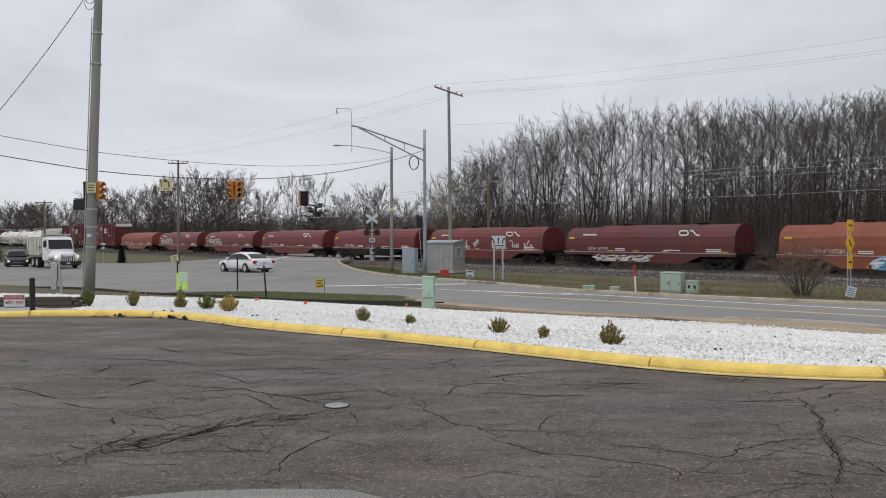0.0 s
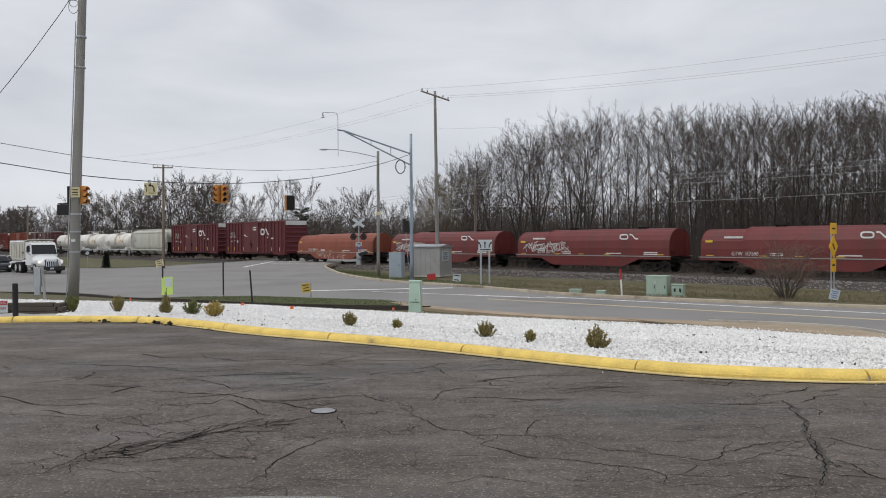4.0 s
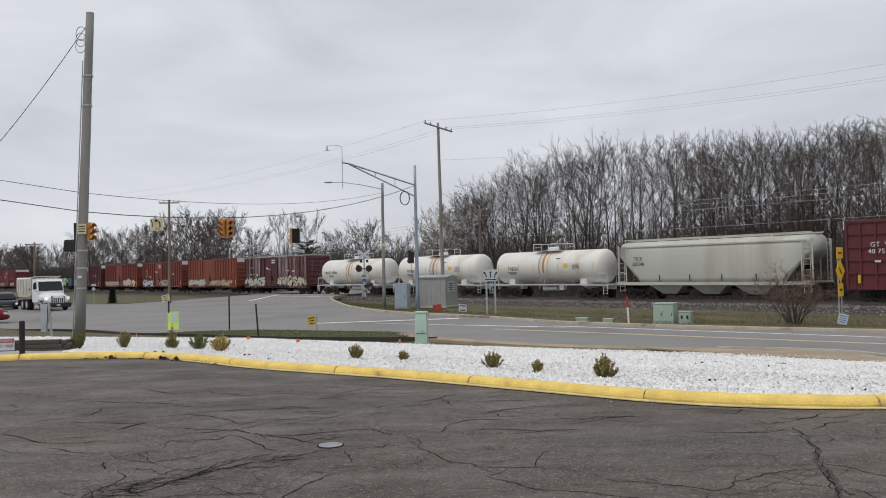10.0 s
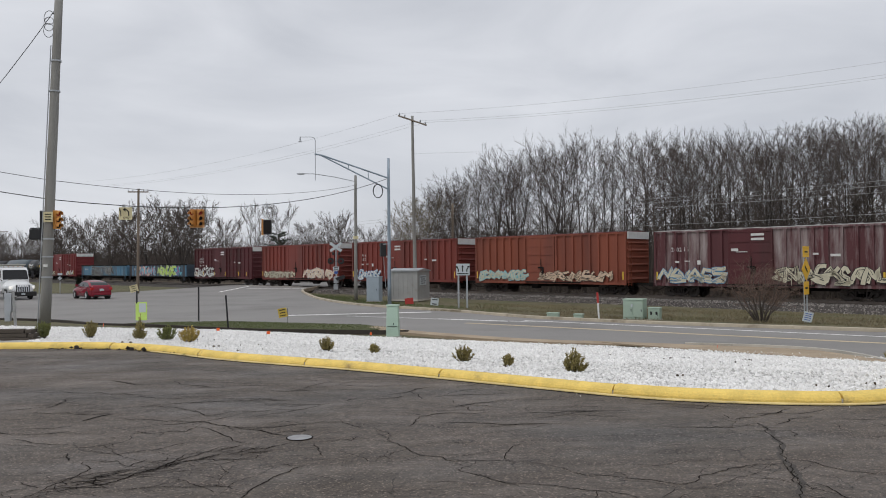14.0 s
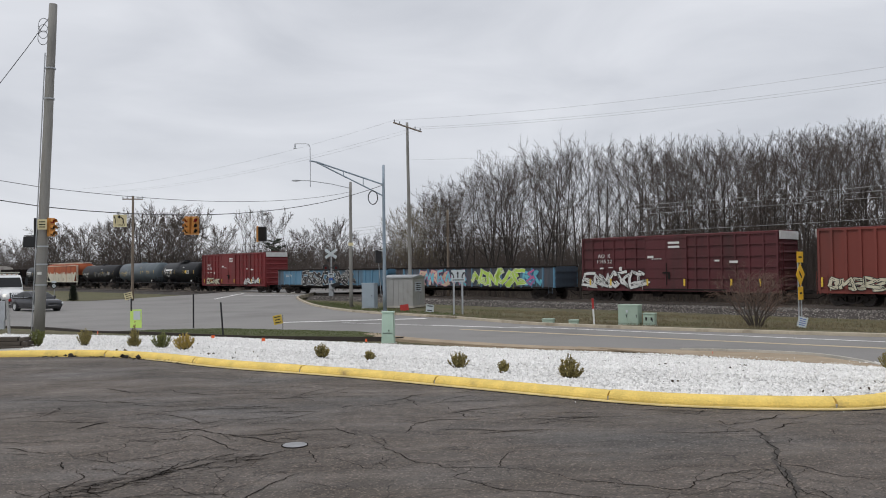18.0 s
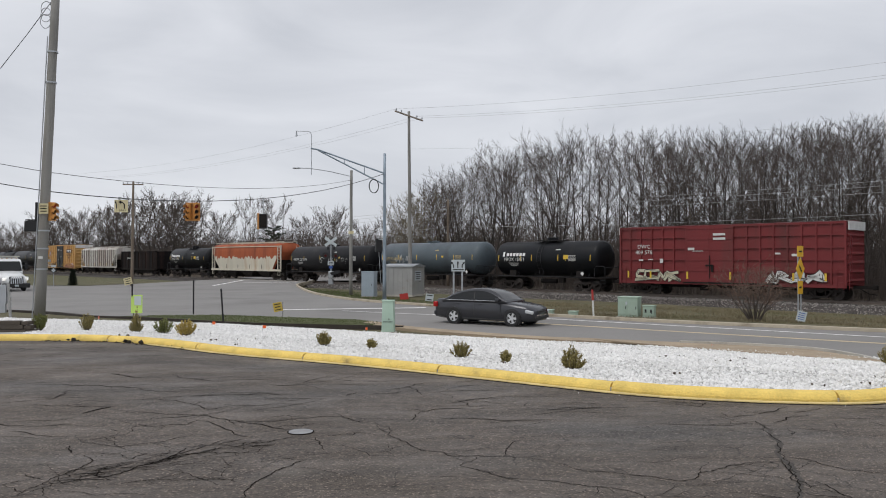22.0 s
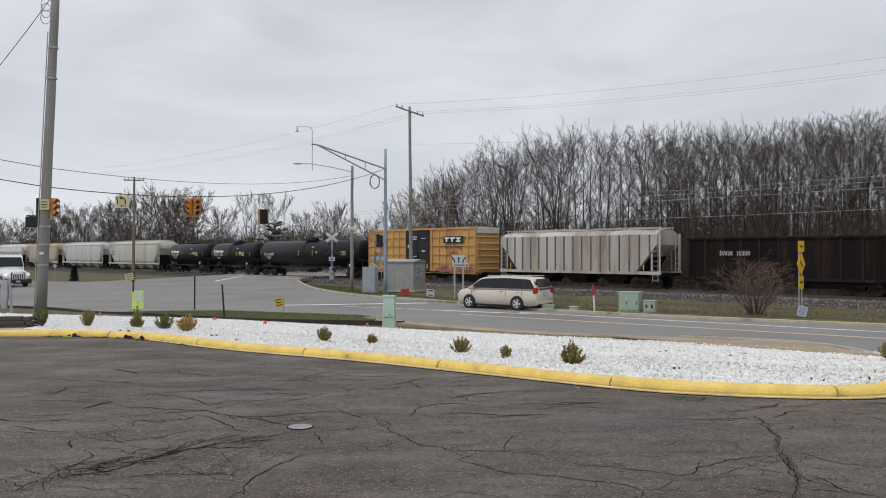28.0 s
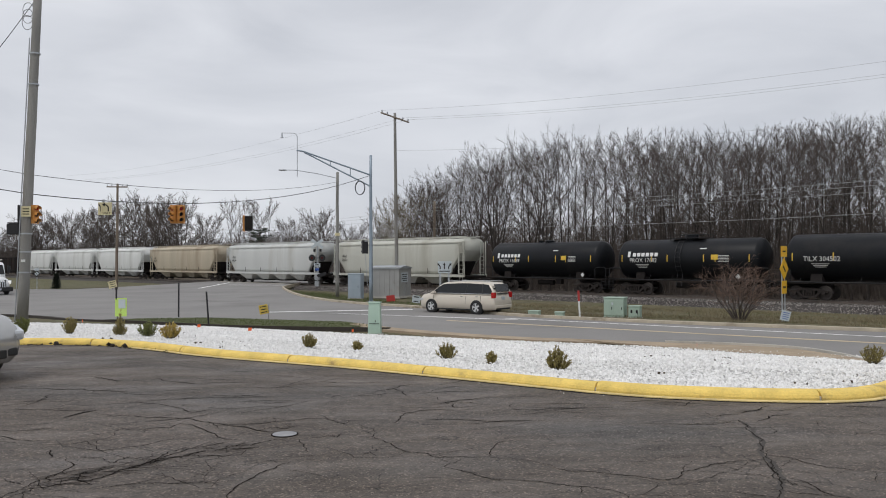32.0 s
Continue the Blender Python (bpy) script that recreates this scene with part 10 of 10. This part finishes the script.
    crack_at([(1.05, 5.81), (1.16, 5.63), (1.24, 5.53), (1.36, 5.51), (1.57, 5.41), (1.71, 5.33), (1.8, 5.26), (1.95, 5.3), (2.02, 5.44), (2.19, 5.53), (2.31, 5.62), (2.47, 5.69), (2.65, 5.71), (2.78, 5.72)], 0.01)
    crack_at([(0.71, 5.97), (0.76, 6.19), (0.83, 6.37), (0.92, 6.51)], 0.01)
    crack_at([(0.09, 6.19), (0.04, 6.09), (-0.05, 6.01), (-0.2, 6.03), (-0.31, 6.04), (-0.4, 6.21), (-0.55, 6.41)], 0.006)
    crack_at([(0.51, 5.97), (0.46, 5.84), (0.36, 5.73), (0.55, 5.53), (0.66, 5.37), (0.84, 5.33), (1.02, 5.26), (1.26, 5.14), (1.41, 5.05), (1.47, 4.94), (1.45, 4.84), (1.41, 4.76)], 0.009)
    crack_at([(1.48, 4.95), (1.61, 4.92), (1.79, 4.9), (1.96, 4.96)], 0.006)
    crack_at([(-0.67, 7.67), (-0.52, 7.39), (-0.44, 7.26)], 0.009)
    crack_at([(0.01, 7.3), (0.07, 7.56), (0.13, 7.75)], 0.009)
    crack_at([(0.53, 8.38), (0.63, 8.18), (0.63, 8.02), (0.82, 8.04)], 0.013)
    crack_at([(0.97, 7.78), (1.37, 7.85), (1.62, 7.8), (1.97, 7.9)], 0.01)
    crack_at([(-0.18, 9.13), (-0.05, 9.2), (0.09, 9.44), (0.23, 9.56)], 0.014)
    crack_at([(-0.67, 8.71), (-0.55, 8.88)], 0.012)
    crack_at([(-0.56, 6.82), (-0.48, 6.75), (-0.44, 6.92)], 0.009)
    crack_at([(2.85, 5.86), (2.92, 5.81), (3.01, 5.73), (3.07, 5.55), (3.11, 5.48), (3.25, 5.4), (3.44, 5.31)], 0.009)
    crack_at([(2.69, 5.27), (2.77, 5.13), (2.76, 4.96), (2.78, 4.81), (2.89, 4.75), (2.93, 4.69)], 0.01)
    crack_at([(2.53, 4.93), (2.66, 4.87), (2.78, 4.81)], 0.007)
    crack_at([(2.04, 4.98), (2.21, 4.94), (2.32, 4.86), (2.39, 4.81)], 0.008)
    crack_at([(2.25, 5.44), (2.4, 5.35), (2.55, 5.33), (2.6, 5.21)], 0.006)
    crack_at([(2.66, 7.02), (2.84, 7.06), (3.07, 7.05), (3.2, 6.99)], 0.007)
    crack_at([(3.08, 7.58), (3.07, 7.36), (3.35, 7.42)], 0.01)
    crack_at([(3.37, 6.83), (3.35, 6.67), (3.27, 6.56)], 0.01)
    crack_at([(3.47, 6.78), (3.74, 6.71), (3.87, 6.57)], 0.007)
    crack_at([(4.24, 7.09), (4.32, 6.84), (4.36, 6.72)], 0.008)
    crack_at([(4.61, 7.72), (4.83, 7.68), (4.97, 7.64)], 0.016)
    crack_at([(2.67, 8.07), (2.97, 7.89), (3.18, 8.14)], 0.012)
    crack_at([(3.23, 7.16), (3.2, 6.91), (3.09, 6.57), (2.96, 6.17), (2.82, 5.81), (2.76, 5.57), (2.68, 5.35), (2.6, 5.14), (2.47, 4.89), (2.36, 4.7)], 0.012)
    crack_at([(2.82, 5.81), (2.74, 5.62), (2.6, 5.24), (2.66, 5.18), (2.62, 5.07)], 0.008)
    # finer cracks branching off and a faint net in the tired asphalt
    for p in list(ends):
        if rnd.random() < 0.3:
            a = rnd.uniform(0, 6.28)
            L = rnd.uniform(0.15, 0.6) * (0.5 + 0.08 * p.y)
            q = p + Vector((math.cos(a), math.sin(a))) * L
            crack(bm, [tuple(p), tuple(q)], 0.0045, rnd, 3, 0.0035)
    # the broken patch near the valve cover
    for i in range(90):
        f = rnd.gauss(0, 0.38)
        x, y = -1.90 + f + rnd.gauss(0, 0.05), 6.00 + f * 0.75 + rnd.gauss(0, 0.10)
        a = rnd.gauss(0.45, 0.5)
        L = rnd.uniform(0.08, 0.4)
        crack(bm, [(x, y), (x + L * math.cos(a), y + L * math.sin(a))], rnd.uniform(0.004, 0.011), rnd, 3, 0.0035)
    for i in range(230):
        y = rnd.uniform(4.0, 14.0)
        x = rnd.uniform(-0.62, 0.6) * y
        if inside_island(x, y) or 0.545 * x + 0.839 * y > 8.6:
            continue
        a = rnd.gauss(0.1, 0.6)
        L = rnd.uniform(0.3, 1.2)
        crack(bm, [(x, y), (x + L * math.cos(a), y + L * math.sin(a) * 0.8)], rnd.uniform(0.003, 0.0055) * (1.0 if y < 7 else 2.4), rnd, 3, 0.0035)
    ob = part("crack_net", bm, M["crack"], lot)
    ob["label"] = "dark open cracks in the asphalt"
    ob["kind"] = "stuff"


build_cracks()


def build_tar_band():
    """The wide sunken tar seam along the main crack."""
    bm = bmesh.new()
    rnd = random.Random(33)
    crack(bm, [(3.23, 7.16), (3.2, 6.91), (3.09, 6.57), (2.96, 6.17), (2.82, 5.81), (2.76, 5.57), (2.68, 5.35), (2.6, 5.14), (2.47, 4.89), (2.36, 4.7)], 0.05, rnd, 3, 0.0022)
    ob = part("tar_seam", bm, M["tar"], lot, "wide dark tar seam along a crack")
    # clods of dark soil spilled at the kerb
    rng = np.random.RandomState(12)
    pts, sz = [], []
    for p in KERB_LINE:
        if not -6.6 < p.x < -3.5:
            continue
        for k in range(11):
            d = min(abs(rng.normal(0, 0.05)), 0.15)
            pts.append((p.x + rng.normal(0, 0.06) - 0.35 * d, p.y - d - 0.01, 0.006))
            sz.append(rng.uniform(0.006, 0.026) * (1.25 - 2.0 * d))
    for x, y, k in ((-6.05, 14.70, 0.075), (-6.12, 14.66, 0.05), (-5.0, 14.36, 0.06), (-4.9, 14.26, 0.05), (-4.65, 14.12, 0.05)):
        pts.append((x, y, 0.03))
        sz.append(k)
    ob = new("soil_clods", chip_mesh(pts, [max(s, 0.008) for s in sz], 13, "soil_clods", M["clod"]))
    tagged(ob, "clods of dark soil spilled at the kerb foot", "soil", kind="stuff")
    # dead leaves and dark debris among the white stones
    pts, sz = [], []
    while len(pts) < 90:
        n, p = 9.4 + 13 * rng.rand() ** 1.6, rng.uniform(-20, 9)
        x, y = 0.839 * p + 0.545 * n, -0.545 * p + 0.839 * n
        if inside_island(x, y) and not (x < -7.3 and y < 17):
            for k in range(rng.randint(1, 6)):
                pts.append((x + rng.normal(0, 0.08), y + rng.normal(0, 0.05), island_z(x, y) + 0.035))
                sz.append(rng.uniform(0.012, 0.032))
    ob = new("leaf_debris", chip_mesh(pts, sz, 14, "leaf_debris", M["debris"]))
    tagged(ob, "dead leaves and dark debris among white stones", "debris", kind="stuff")


M["tar"] = mat("old_tar_seam", (0.066, 0.058, 0.051), 0.9, 0, 0.35, 6, 60, 0.5, (0.085, 0.075, 0.066), 0.35)
M["clod"] = mat("dark_soil_clods", (0.03, 0.025, 0.021), 0.95, 0, 0.3, 6, 40, 0.5, island=0.6)
M["debris"] = mat("dead_leaf_debris", (0.10, 0.075, 0.05), 0.95, 0, 0.3, 6, 40, 0.3, island=0.8)
build_tar_band()
M["lid_steel"] = mat("worn_dull_steel", (0.30, 0.30, 0.305), 0.5, 0.3, 0.3, 8, 60, 0.2)
cover = thing("valve_cover", "small worn round metal valve cover in the asphalt", "cover", "", pose(-0.94, 6.9, 0.0))
bm = bmesh.new()
tube(bm, [(0, 0, 0.001), (0, 0, 0.008)], 0.105, 24)
part("lid", bm, M["lid_steel"], cover)
bm = bmesh.new()
loft(bm, [[(r * math.cos(2 * math.pi * k / 24), r * math.sin(2 * math.pi * k / 24), z) for k in range(24)] for r, z in ((0.116, 0.002), (0.116, 0.007), (0.107, 0.007), (0.107, 0.002))], caps=False)
part("ring", bm, M["crack"], cover)

for i, (x, y) in enumerate(((-6.0, 25.0), (-4.0, 22.5), (-1.3, 27.0), (9.6, 24.0), (-9.6, 25.3))):
    fl = thing("marker_flag", "small orange utility marker flag in the stones", "flag", "marker flags", pose(x, y, island_z(x, y), 0, 0, 25 * i))
    bm = bmesh.new()
    tube(bm, [(0, 0, 0), (0.01, 0, 0.22)], 0.003, 4)
    part("wire_stem", bm, M["galv"], fl)
    bm = bmesh.new()
    loft(bm, [[(0.01 + 0.10 * k / 4, 0.012 * math.sin(k * 1.5), 0.13), (0.01 + 0.10 * k / 4, 0.012 * math.sin(k * 1.5), 0.22)] for k in range(5)], closed=False)
    part("pennant", bm, M["orange"], fl)

# tan strip with a pale kerb edge between the stones and the road
sheet("dirt_strip", [(6.4, 28.6), (8.2, 27.6), (11.7, 25.8), (13.0, 24.6), (13.3, 22.0), (12.6, 19.6), (11.9, 21.5), (10.4, 23.6), (8.4, 25.8)], lambda x, y: max(ROAD_Z, island_z(x, y)) + 0.035, M["dirt"], "tan dirt strip between white stones and the road", 0.05)
kerb_strip("corner_kerb", smooth_line([(9.5, 26.6), (11.5, 25.7), (13.0, 24.4), (13.4, 22.6), (13.3, 20.8), (14.5, 19.4), (17, 18.4)], 0.4), [(0.0, -0.15), (0.0, 0.1), (0.12, 0.1), (0.12, -0.15)], M["concrete"], "pale worn kerb edge at the verge corner", zf=lambda x, y: ROAD_Z + 0.03)
kerb_strip("edging", smooth_line([(-24, 43.0), (-19.5, 42.6), (-15.4, 38.8), (-12.0, 37.3), (-9.2, 35.8), (-6.5, 34.4), (-3.2, 33.8), (0.0, 33.4)], 0.5), [(0.0, -0.15), (0.0, 0.09), (0.5, 0.05), (0.5, -0.15)], M["soil"], "dark soil edging behind the white stones", zf=lambda x, y: min(island_z(x, y), -1.3))


def motions():
    move_train()
    move_cars()


motions()
